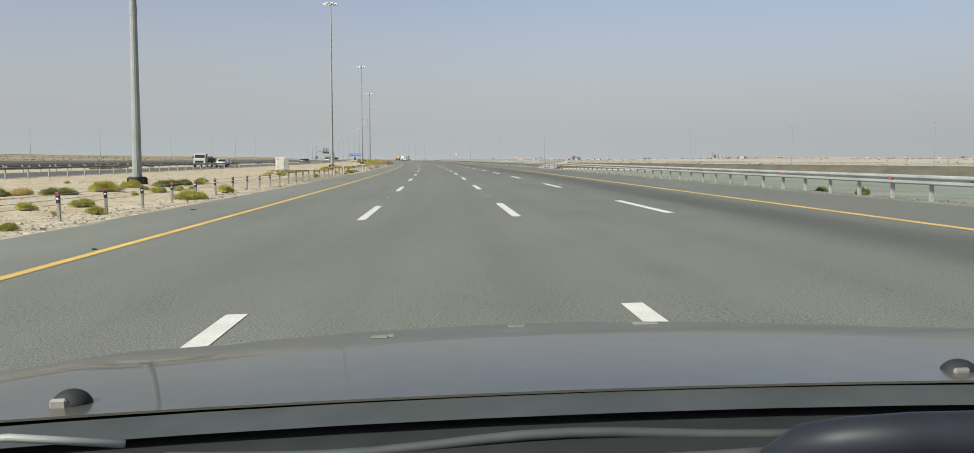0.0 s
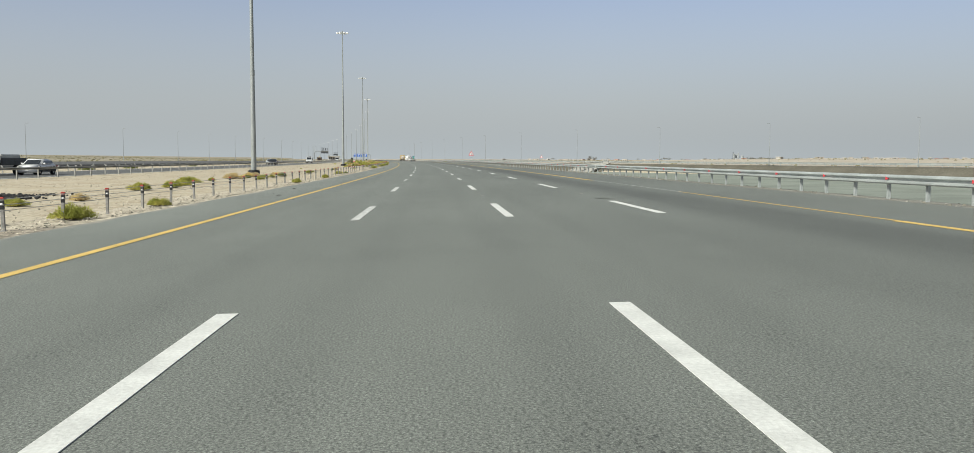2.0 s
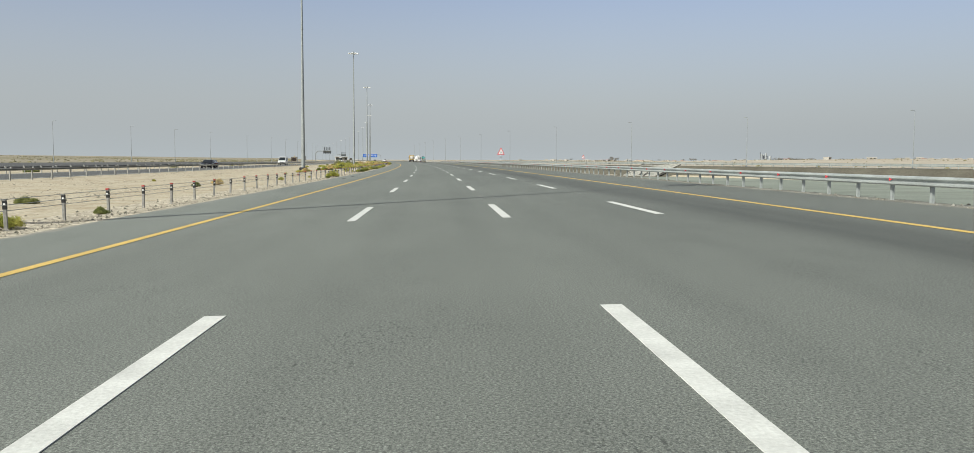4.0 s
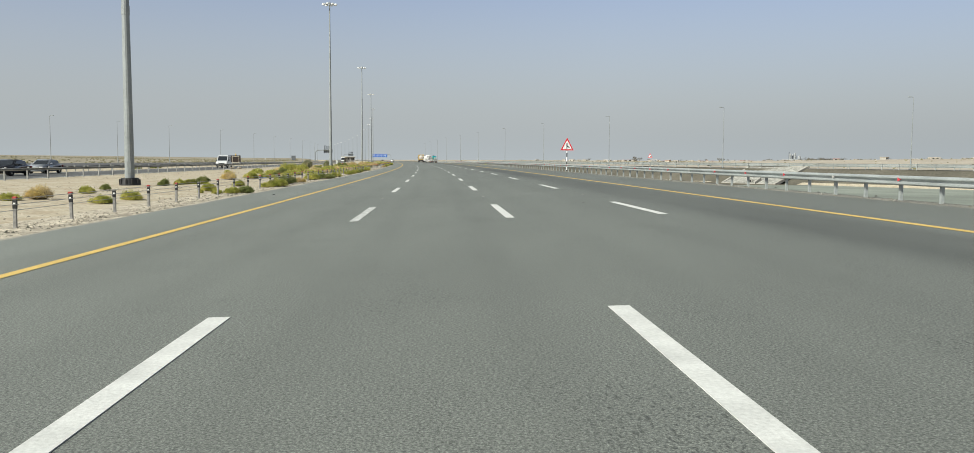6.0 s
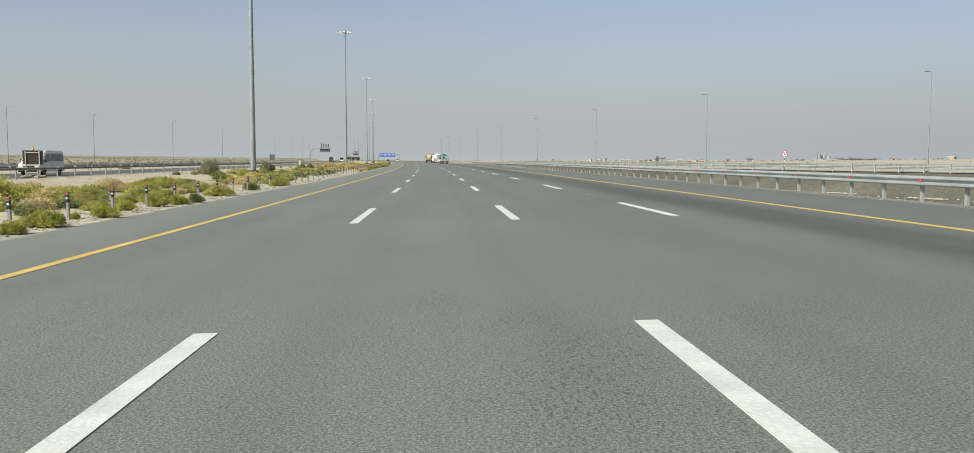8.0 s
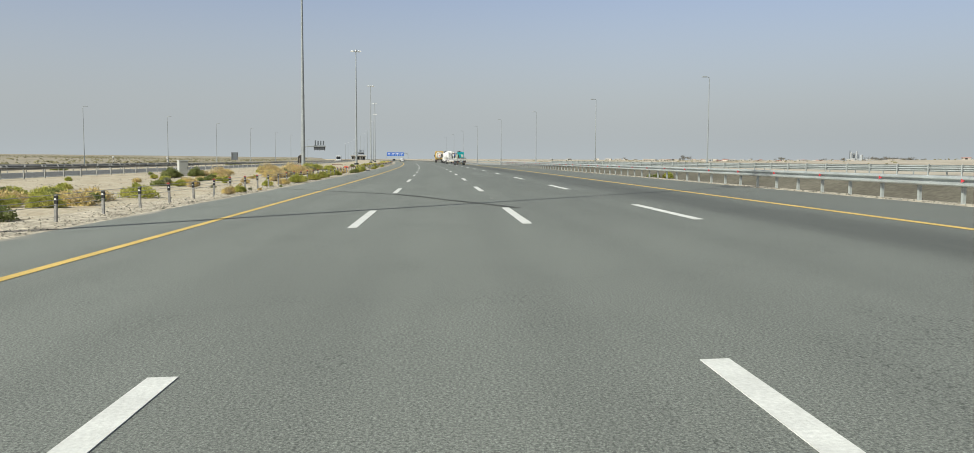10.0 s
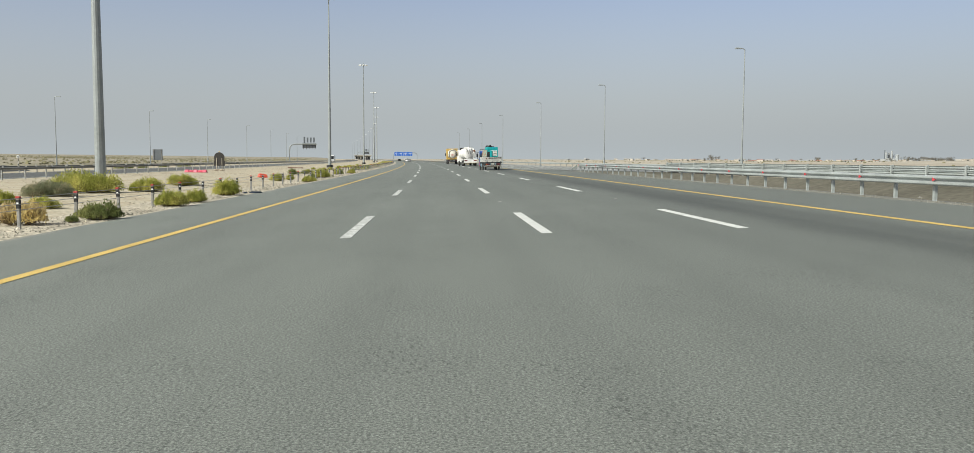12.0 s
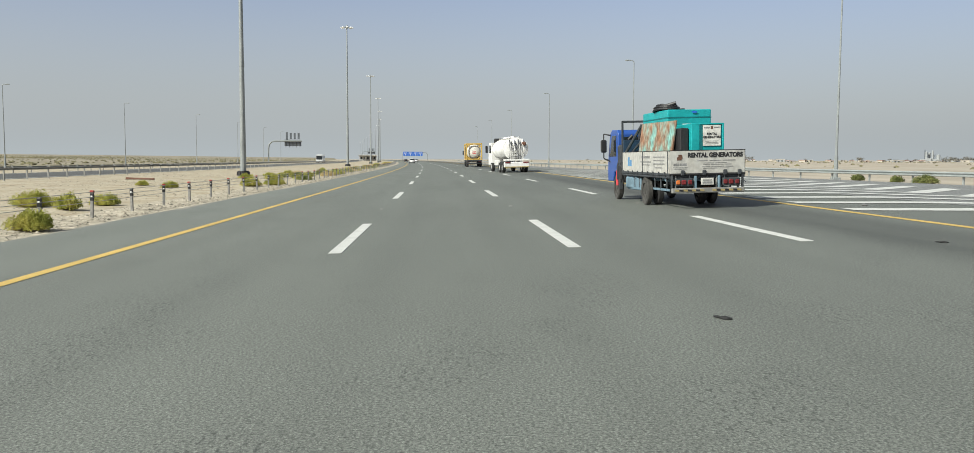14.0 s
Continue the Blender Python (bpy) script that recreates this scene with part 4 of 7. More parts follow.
# ---- sign gantries ----
def cantilever(m, label):
    t = thing("cantilever_sign", m, label, "sign gantry", "cantilever sign gantries")
    bm = bmesh.new()
    box(bm, (0, 0, 0.1), (1.2, 1.2, 0.5), 0.05)
    tube(bm, [(0, 0, 0.2), (0, 0, 5.6), (0.25, 0, 6.9), (1.1, 0, 7.9), (2.4, 0, 8.25), (6.0, 0, 8.3), (12.4, 0, 8.3)], 0.30, 10)
    part("mast_arm", bm, MAST, t)
    bm = bmesh.new()
    box(bm, (9.0, 0.5, 7.6), (6.2, 0.35, 2.4), 0.05)
    part("sign_panel", bm, SIGN_GREY, t, "grey back of a message panel")
    for i in range(4):
        bm = bmesh.new()
        box(bm, (6.8 + 1.45 * i, 0.35, 10.2), (0.75, 0.2, 2.9 if i < 1 else 2.3), 0.04)
        part("fin", bm, SIGN_GREY, t)
    for i in range(5):
        bm = bmesh.new()
        box(bm, (6.4 + 1.3 * i, 0.2, 7.0), (0.16, 0.2, 2.2), 0.02)
        part("bracket", bm, DARKSIGN, t)
    return t


cant = cantilever(standing(839.2, 59.1, -0.4), "grey curved cantilever sign gantry over the opposite carriageway")
copy_thing(cant, standing(1310, 33.0, -0.3))


def portal(m):
    t = thing("sign_gantry", m, "blue overhead direction signs on a curved grey gantry", "sign gantry")
    bm = bmesh.new()
    pts = [(-14, 0, 0), (-14, 0, 6.0), (-13.2, 0, 7.8), (-11.5, 0, 8.6), (11.5, 0, 8.6), (13.2, 0, 7.8), (14, 0, 6.0), (14, 0, 0)]
    tube(bm, pts, 0.32, 8)
    part("portal_frame", bm, MAST, t)
    for i in range(4):
        bm = bmesh.new()
        box(bm, (-10.4 + 5.4 * i, -0.5, 7.2), (5.0, 0.2, 4.6), 0.05)
        p = part("sign_panel", bm, SIGN_BLUE, t)
        bm = bmesh.new()
        box(bm, (-10.4 + 5.4 * i, -0.63, 8.2), (3.4, 0.03, 0.5))
        box(bm, (-10.8 + 5.4 * i, -0.63, 7.2), (2.4, 0.03, 0.45))
        box(bm, (-10.4 + 5.4 * i, -0.63, 6.0), (0.5, 0.03, 1.2))
        part("white_bars", bm, SIGN_WHITE, p)
    return t


portal(standing(1454, -26.5, 0.0))


# ---- warning signs on the right ----
def merge_sign(m, label):
    t = thing("warning_sign", m, label, "road sign", "triangular warning signs")
    for i in range(6):
        bm = bmesh.new()
        rod(bm, (0, 0, -0.3 + 0.45 * i), (0, 0, 0.15 + 0.45 * i), 0.055, n=12)
        part("pole_band", bm, BLACK if i % 2 == 0 else WHITE, t, "black pole band" if i % 2 == 0 else "white pole band")
    h = 1.30
    w = 1.42

    def tri_outline(k, dz):
        return ((-w / 2 * k, 2.22 + dz), (w / 2 * k, 2.22 + dz), (0.03, 2.22 + dz + h * k), (-0.03, 2.22 + dz + h * k))

    bm = bmesh.new()
    prism(bm, tri_outline(1.0, 0), -0.075, -0.055)
    part("plate", bm, SIGN_RED, t, "red triangular plate")
    bm = bmesh.new()
    prism(bm, tri_outline(0.70, 0.13), -0.081, -0.072)
    part("face", bm, SIGN_WHITE, t, "white triangular face")
    bm = bmesh.new()
    prism(bm, ((-0.075, 2.42), (0.03, 2.42), (0.03, 2.60), (0.22, 2.46), (0.28, 2.545), (0.03, 2.74), (0.03, 2.98), (-0.075, 2.98)), -0.088, -0.079)
    part("symbol", bm, BLACK, t, "black merging-road symbol")
    bm = bmesh.new()
    for z in (2.45, 2.85):
        box(bm, (0, -0.03, z), (0.5, 0.05, 0.05), 0.01)
    part("bracket", bm, ZINC, t)
    return t


merge_sign(standing(306.1, -12.45, 0.22), "red and white triangular merge warning sign on a striped pole")
merge_sign(standing(412.3, -50.9, 0.42, turn=-14) @ Matrix.Scale(0.78, 4), "smaller red and white triangular warning sign beside the slip road")


# ---- culvert under the slip road ----
def culvert():
    t = thing("culvert", Matrix.Identity(4), "stone-pitched culvert bank with pale concrete rims below the slip road", "culvert")
    toe = (flat(361.2, -59.0, -2.58), flat(371.8, -53.6, -2.58))
    crest = (flat(366.0, -67.0, 0.36), flat(377.2, -60.7, 0.22))

    def at(a, b, lift=0.0):
        """a runs along the bank, b up it from toe to crest."""
        return toe[0].lerp(toe[1], a).lerp(crest[0].lerp(crest[1], a), b) + Vector((0, 0, lift))

    rng = random.Random(8)
    bm = bmesh.new()
    nx, ny = 44, 26
    grid = [[bm.verts.new(at(i / nx, j / ny, 0.10 + 0.07 * noise.noise((i * 0.9, j * 0.9, 3.0)) + rng.uniform(-0.02, 0.02))) for i in range(nx + 1)] for j in range(ny + 1)]
    for j in range(ny):
        for i in range(nx):
            bm.faces.new((grid[j][i], grid[j][i + 1], grid[j + 1][i + 1], grid[j + 1][i]))
    r = bmesh.ops.extrude_face_region(bm, geom=bm.faces[:])
    for v in [g for g in r["geom"] if isinstance(g, bmesh.types.BMVert)]:
        v.co.z -= 0.5
    bmesh.ops.recalc_face_normals(bm, faces=bm.faces[:])
    part("stone_pitching", bm, PITCHED, t)

    def beam(name, p, q, w, h, mat=CONCRETE):
        """A concrete strip from p to q."""
        bm = bmesh.new()
        d = (q - p).normalized()
        side = d.cross(Vector((0, 0, 1))).normalized() * w / 2
        up = Vector((0, 0, h / 2))
        a = [bm.verts.new(p + x + z) for x, z in ((-side, -up), (side, -up), (side, up), (-side, up))]
        b = [bm.verts.new(q + x + z) for x, z in ((-side, -up), (side, -up), (side, up), (-side, up))]
        fs = [bm.faces.new((a[i], a[(i + 1) % 4], b[(i + 1) % 4], b[i])) for i in range(4)] + [bm.faces.new(a), bm.faces.new(b)]
        bmesh.ops.recalc_face_normals(bm, faces=fs)
        return part(name, bm, mat, t)

    beam("side_rim", at(0.0, -0.03), at(0.0, 1.03), 0.45, 0.5)
    beam("side_rim", at(1.0, -0.03), at(1.0, 1.03), 0.45, 0.5)
    beam("top_rim", at(-0.02, 1.02, 0.02), at(1.02, 1.02, 0.02), 0.4, 0.4)
    beam("toe_rim", at(-0.02, -0.03, 0.0), at(1.02, -0.03, 0.0), 0.4, 0.3)
    # pipe mouth and its baffle
    mouth, out = at(0.50, 0.07, 0.12), (at(0.47, 0.0) - at(0.47, 1.0))
    out = Vector((out.x, out.y, 0)).normalized()
    bm = bmesh.new()
    rod(bm, mouth - out * 0.8, mouth + out * 0.30, 0.44, n=18)
    part("pipe_ring", bm, CONCRETE, t)
    bm = bmesh.new()
    rod(bm, mouth + out * 0.2, mouth + out * 0.31, 0.36, n=18)
    part("pipe_mouth", bm, BLACK, t, "dark mouth of the drain pipe")
    beam("baffle", at(0.34, -0.08, 0.2), at(0.36, 0.16, 0.35), 0.22, 0.7)
    return t


culvert()
stones_heap("ditch_stones", 377.5, -51.6, 90, 1.1, 0.16, GRAVEL, "pale rubble lying in the ditch", 12, -2.5)
stones_heap("ditch_stones", 386.0, -45.8, 70, 0.9, 0.14, GRAVEL, "pale rubble lying in the ditch", 13, -2.3)


# ---- road markings, piece by piece ----
def mark_lanes():
    first = {}
    rng = random.Random(11)
    for u in (3.65, 0.0, -3.65):
        for k in range(50):
            s = 1.92 + 18.0 * k
            worn = (u == 3.65 and k in (6, 7, 13, 24, 25, 26, 27)) or rng.random() < 0.025 or (u == 3.65 and k == 5)
            p = onroad(s, u, 0.006)
            m = pose(p.x, p.y, p.z, 0, -math.degrees(math.atan(BANK)), math.degrees(heading(s + 3)))
            if u == 3.65 and k == 7:
                worn = "thin"
            if worn not in first:
                bm = bmesh.new()
                if worn == "thin":
                    box(bm, (-0.05, 2.4, -0.002), (0.11, 5.0, 0.006), 0.0)
                    box(bm, (0.02, 4.9, -0.002), (0.16, 0.9, 0.006), 0.0)
                else:
                    box(bm, (0, 2.94, -0.002), (0.20, 5.87, 0.006), 0.0)
                first[worn] = part("lane_dash", bm, WORN_PAINT if worn else WHITE_PAINT, road)
                first[worn].matrix_basis = m
            else:
                again(first[worn], road, m)
    bm = bmesh.new()
    for u in (3.65, 0.0, -3.65):
        for k in range(50, 84):
            c = [onroad(1.92 + 18.0 * k + a, u + b, 0.006) for a, b in ((0, 0.1), (0, -0.1), (5.87, -0.1), (5.87, 0.1))]
            bm.faces.new([bm.verts.new(q) for q in c])
    tagged(part("distant_dashes", bm, WHITE_PAINT, road), kind="stuff")
    stud = None
    for u in (3.7, 0.0, -3.7, 7.5, -7.45):
        for k in range(20):
            s = 31.4 + 36.0 * k
            p = onroad(s, u + 0.02, 0.0)
            m = pose(p.x, p.y, p.z, 0, -1.5, math.degrees(heading(s)) + rng.uniform(-6, 6))
            if stud is None:
                bm = bmesh.new()
                box(bm, (0, 0, 0.008), (0.10, 0.09, 0.022), 0.006, taper=(0.8, 0.6))
                stud = part("road_stud", bm, POST_GREY, road)
                stud.matrix_basis = m
            else:
                again(stud, road, m)


mark_lanes()


def gore_z(u):
    """Height of the paint where the slip road joins."""
    if u > -11.04:
        return -BANK * u + 0.012
    return float(np.interp(u, (-26.0, -15.0, -11.04), (0.175, 0.257, 0.300)))


# hatching where the slip road joins
hatch = thing("hatched_area", Matrix.Identity(4), "white painted chevron hatching where the slip road joins", "road marking", kind="structure")


def stripe(s0, u0, s1, u1, width):
    """A painted bar from one point to another, lying on the paving."""
    bm = bmesh.new()
    n = 8
    a, b = [], []
    for i in range(n + 1):
        s, u = s0 + (s1 - s0) * i / n, u0 + (u1 - u0) * i / n
        a.append(bm.verts.new(flat(s, u, gore_z(u))))
        b.append(bm.verts.new(flat(s + width, u, gore_z(u))))
    for i in range(n):
        bm.faces.new((a[i], a[i + 1], b[i + 1], b[i]))
    if bm.faces[:][0].normal.z < 0:
        bmesh.ops.reverse_faces(bm, faces=bm.faces[:])
    return part("stripe", bm, WHITE_PAINT, hatch)


for k in range(23):
    s = 530.2 + 3.2 * k
    ridge = -14.9 + max(0.0, (s - 560) * 0.06)
    stripe(s, -7.62, s - 0.45 * (-7.62 - ridge), ridge, 0.95)
    apex = s - 0.45 * (-7.62 - ridge)
    tip = max(ramp_outer(s + 5) + 4.2, ridge - 4.7)
    stripe(apex, ridge, apex + 1.15 * (ridge - tip), tip, 1.25)

# skid marks
SKID = material("tyre_mark", (0.085, 0.090, 0.083), 0.8, grain=0.3, scale=8, patch=0.25, patch_scale=1.5)
for nm, pts, w in (("skid_mark", ((407.5, 9.9), (406.3, 9.3), (402.9, 7.2), (399.5, 5.1), (396.6, 3.46), (393.5, 2.25), (391.0, 1.5), (387.9, 0.36), (385.5, -0.4)), 0.09),):
    for off in (0.0, 0.15):
        bm = bmesh.new()
        a = [bm.verts.new(onroad(s, u + off + w / 2, 0.009)) for s, u in pts]
        b = [bm.verts.new(onroad(s, u + off - w / 2, 0.009)) for s, u in pts]
        for i in range(len(pts) - 1):
            bm.faces.new((a[i], b[i], b[i + 1], a[i + 1]))
        tagged(part(nm, bm, SKID), "black curved tyre skid mark on asphalt", "skid mark", "skid marks", kind="structure")


bm = bmesh.new()
a = [bm.verts.new(onroad(99.25 + 0.10 * math.sin(3 * q) , -3.45 - 1.25 * q, 0.008)) for q in np.linspace(0, 1, 8)]
b = [bm.verts.new(onroad(99.25 + (0.34 - 0.22 * q) + 0.08 * math.sin(5 * q), -3.45 - 1.25 * q, 0.008)) for q in np.linspace(0, 1, 8)]
for i in range(7):
    bm.faces.new((a[i], a[i + 1], b[i + 1], b[i]))
if bm.faces[:][0].normal.z < 0:
    bmesh.ops.reverse_faces(bm, faces=bm.faces[:])
tagged(part("tar_patch", bm, SKID), "narrow dark tar patch across the asphalt lane", "road patch", kind="structure")


# ---- scrub ----
def scrub_mesh(name, seed, leaf, width, height, n):
    """A low desert bush: lumps of fine twigs and small leaves spreading from one root, width metres across."""
    rng = random.Random(seed)
    verts, faces, mats = [], [], []

    def blade(p, d, l, w, mi):
        d = d.normalized()
        side = d.cross(Vector((rng.uniform(-1, 1), rng.uniform(-1, 1), rng.uniform(-1, 1))))
        side = side.normalized() * w if side.length > 1e-4 else Vector((w, 0, 0))
        i = len(verts)
        verts.extend([p - side * 0.5, p + side * 0.5, p + d * l * 0.6 + side, p + d * l, p + d * l * 0.6 - side])
        faces.append((i, i + 1, i + 2, i + 3, i + 4))
        mats.append(mi)

    lumps = []
    for _ in range(int(8 + 7 * width)):
        a, r = rng.uniform(0, math.tau), 0.34 * width * math.sqrt(rng.random())
        lumps.append((r * math.cos(a), r * math.sin(a), rng.uniform(0.16, 0.26) * width ** 0.6, height * rng.uniform(0.55, 1.0) * (1 - 0.9 * (r / (0.5 * width)) ** 2)))
    for i in range(n):
        lx, ly, lr, lh = rng.choice(lumps)
        a, e = rng.uniform(0, math.tau), math.asin(rng.uniform(0.0, 1.0))
        r = rng.uniform(0.6, 1.0)
        c = Vector((lx + lr * r * math.cos(e) * math.cos(a), ly + lr * r * math.cos(e) * math.sin(a), 0.03 + lh * (0.1 + 0.9 * r * math.sin(e))))
        out = Vector((c.x - lx, c.y - ly, 0.6 * c.z + 0.12))
        for _ in range(2):
            d = out.normalized() * 0.8 + Vector((rng.gauss(0, 0.6), rng.gauss(0, 0.6), rng.gauss(0.2, 0.5)))
            blade(c + Vector((rng.gauss(0, 0.02), rng.gauss(0, 0.02), rng.gauss(0, 0.015))), d, rng.uniform(0.028, 0.068), rng.uniform(0.006, 0.0115), 0)
        if i % 7 == 0:
            blade(Vector((lx * 0.5, ly * 0.5, 0)), c - Vector((lx * 0.5, ly * 0.5, 0)), (c - Vector((lx * 0.5, ly * 0.5, 0))).length, 0.005, 1)
    me = bpy.data.meshes.new(name)
    me.from_pydata(verts, [], faces)
    me.materials.append(leaf)
    me.materials.append(STEM)
    me.polygons.foreach_set("material_index", mats)
    me.update()
    return me


SIZES = (0.6, 1.1, 1.8, 2.6)
COUNT = (1900, 3600, 6600, 10000)
KINDS = {}
for kind_name, leaf_m, tag, seed0, lift in (("green", LEAF, "low yellow-green desert bush growing in the sand", 20, 1.0), ("dark", LEAF_DARK, "low dark green desert bush growing in the sand", 40, 1.05), ("grey", LEAF_GREY, "tall wispy grey-green desert bush growing in the sand", 80, 1.0), ("dry", LEAF_DRY, "dry straw-coloured desert bush growing in the sand", 60, 0.9)):
    KINDS[kind_name] = ([[scrub_mesh("scrub_bush", seed0 + 5 * q + v, leaf_m, w, (0.20 + 0.25 * w) * lift, int(c * (0.6 if kind_name == "dry" else 1.0))) for v in range(2)] for q, (w, c) in enumerate(zip(SIZES, COUNT))], tag)
_bush = random.Random(77)


def bush(s, u, w, kind="green", tall=1.0, z=None):
    meshes, label = KINDS[kind]
    q = min(range(4), key=lambda i: abs(math.log(SIZES[i] / w)))
    ob = new("scrub_bush", _bush.choice(meshes[q]))
    p = flat(s, u, (-0.285 if u > 0 else 0.1) if z is None else z)
    k = w / SIZES[q]
    ob.matrix_basis = Matrix.LocRotScale(p, Euler((0, 0, _bush.uniform(0, 6.28))), (k, k, k * tall * _bush.uniform(0.85, 1.15)))
    return tagged(ob, label, "bush", "desert bushes along the verge")


SCRUB_A = ((19.0, 11.2, 0.4, "green"), (24.4, 12.6, 0.2, "dry"), (24.5, 11.5, 0.5, "green"), (26.1, 14.2, 0.6, "green"), (28.1, 13.3, 0.8, "green"), (33.5, 11.5, 1.5, "green"), (36.3, 19.0, 1.2, "dry"), (36.5, 17.7, 1.5, "dark"), (36.8, 14.7, 0.3, "green"), (39.3, 14.5, 0.7, "green"), (39.6, 11.6, 0.7, "green"), (40.4, 17.3, 1.7, "green"), (44.9, 17.7, 1.2, "green"), (44.6, 14.5, 0.3, "green"), (47.8, 16.8, 1.3, "dark"), (47.9, 10.6, 0.2, "green"), (50.4, 16.7, 1.2, "dark"), (51.9, 16.1, 0.6, "green"), (56.4, 17.1, 0.9, "green"), (74.6, 12.2, 0.6, "green"), (77.1, 15.5, 0.4, "green"), (78.7, 17.3, 0.7, "dry"), (80.0, 16.1, 1.1, "green"), (87.2, 17.4, 0.5, "green"))
SCRUB_B = ((88.1, 11.0, 0.3, "dark"), (88.8, 18.8, 0.7, "dry"), (90.2, 17.7, 0.8, "dark"), (91.6, 17.0, 1.1, "green"), (92.8, 12.4, 0.5, "green"), (94.7, 11.2, 1.1, "green"), (95.9, 16.9, 0.4, "green"), (100.6, 15.5, 0.9, "green"), (101.2, 11.1, 0.8, "green"), (104.1, 14.9, 0.6, "dry"), (115.2, 16.4, 1.2, "green"), (118.6, 15.8, 1.1, "green"), (122.1, 16.3, 1.1, "green"), (127.6, 17.5, 1.8, "green"), (129.5, 10.9, 0.6, "green"), (132.8, 17.3, 0.5, "green"), (137.2, 14.8, 0.6, "green"), (139.3, 17.2, 1.5, "dry"), (141.9, 16.7, 0.6, "dark"), (143.9, 15.8, 0.9, "green"), (144.2, 15.2, 0.5, "green"), (144.5, 10.8, 0.6, "green"), (146.9, 17.4, 1.5, "dry"), (148.1, 15.0, 0.7, "dark"))
SCRUB_C = ((155.2, 16.7, 1.0, "dry"), (164.1, 11.6, 1.0, "green"), (166.4, 15.1, 0.7, "green"), (169.1, 11.3, 0.4, "dark"), (174.5, 15.9, 0.8, "dark"), (218.4, 10.8, 0.4, "dark"), (220.1, 12.6, 0.3, "green"), (224.0, 11.0, 1.3, "green"), (227.6, 15.2, 0.3, "dry"), (228.8, 11.3, 0.8, "dark"), (235.0, 17.1, 0.4, "green"), (247.0, 13.6, 0.9, "green"), (248.8, 17.7, 0.9, "green"), (249.3, 13.4, 0.9, "green"), (250.2, 17.1, 1.2, "dry"), (255.5, 17.5, 0.8, "green"), (255.8, 11.8, 0.5, "green"), (256.3, 11.2, 0.8, "green"), (256.6, 10.7, 0.7, "dark"), (256.7, 12.8, 0.3, "green"), (258.6, 12.9, 0.7, "green"), (260.2, 18.4, 0.6, "dark"), (265.1, 11.4, 0.8, "green"), (266.2, 10.9, 1.3, "green"))
SCRUB_D = ((266.2, 17.4, 0.7, "dark"), (267.4, 13.4, 0.7, "green"), (268.2, 17.1, 0.7, "green"), (269.7, 16.8, 0.9, "green"), (270.0, 16.1, 0.5, "green"), (272.4, 11.6, 1.7, "dark"), (275.9, 17.7, 1.0, "dark"), (275.9, 11.1, 0.7, "dry"), (282.8, 17.5, 1.4, "dry"), (283.5, 11.3, 1.3, "green"), (286.7, 16.7, 1.3, "green"), (287.6, 10.8, 1.6, "dark"), (289.5, 16.0, 1.6, "green"), (292.1, 12.6, 0.9, "green"), (292.2, 11.8, 1.1, "dark"), (295.2, 10.8, 1.1, "green"), (299.0, 17.5, 0.6, "green"), (299.4, 15.9, 1.4, "green"), (300.0, 17.1, 0.6, "dark"), (302.4, 15.5, 1.0, "green"), (305.0, 12.2, 0.8, "green"), (307.1, 10.7, 0.6, "green"), (309.0, 10.9, 1.1, "green"), (309.9, 18.0, 1.9, "dark"))
SCRUB_E = ((311.7, 11.3, 0.3, "green"), (312.2, 10.7, 0.7, "green"), (315.5, 12.2, 0.9, "green"), (315.5, 11.4, 0.8, "green"), (318.5, 18.1, 4.2, "green"), (317.7, 11.1, 0.7, "green"), (319.0, 14.5, 1.3, "green"), (319.1, 10.8, 0.8, "green"), (320.5, 10.6, 0.6, "dark"), (324.5, 18.7, 1.4, "green"), (326.2, 18.2, 1.4, "green"), (326.3, 11.2, 1.4, "green"), (330.1, 17.4, 2.0, "dry"), (330.3, 13.4, 1.4, "green"), (331.6, 16.4, 1.6, "green"), (333.1, 11.3, 1.0, "dark"), (336.1, 16.2, 2.3, "green"), (340.0, 11.1, 1.5, "green"), (400.4, 11.1, 0.5, "dry"), (403.0, 11.2, 0.8, "green"), (405.3, 10.7, 0.2, "dry"), (405.9, 11.3, 0.2, "grey"), (408.6, 13.8, 0.3, "grey"), (409.4, 15.1, 0.6, "dry"))
SCRUB_F = ((410.6, 10.6, 0.2, "dark"), (410.9, 16.2, 0.7, "green"), (411.5, 11.5, 0.6, "green"), (412.1, 17.3, 0.7, "grey"), (413.1, 13.4, 0.2, "dry"), (413.6, 16.6, 0.9, "dry"), (415.4, 11.3, 0.7, "dry"), (416.9, 13.9, 0.5, "dry"), (419.3, 11.0, 1.3, "green"), (422.4, 13.1, 0.6, "dry"), (422.6, 11.3, 1.0, "green"), (424.5, 17.9, 0.7, "dark"), (424.9, 13.9, 0.5, "green"), (426.2, 19.2, 0.7, "dry"), (426.4, 11.0, 1.2, "green"), (427.5, 15.8, 0.7, "dry"), (428.7, 23.3, 0.6, "green"), (429.3, 18.6, 0.7, "dry"), (431.4, 22.8, 1.8, "dark"), (432.3, 15.1, 1.5, "dry"), (432.4, 11.2, 1.1, "green"), (433.3, 14.3, 1.1, "dry"), (433.2, 12.4, 0.3, "green"), (435.8, 11.2, 0.8, "green"))
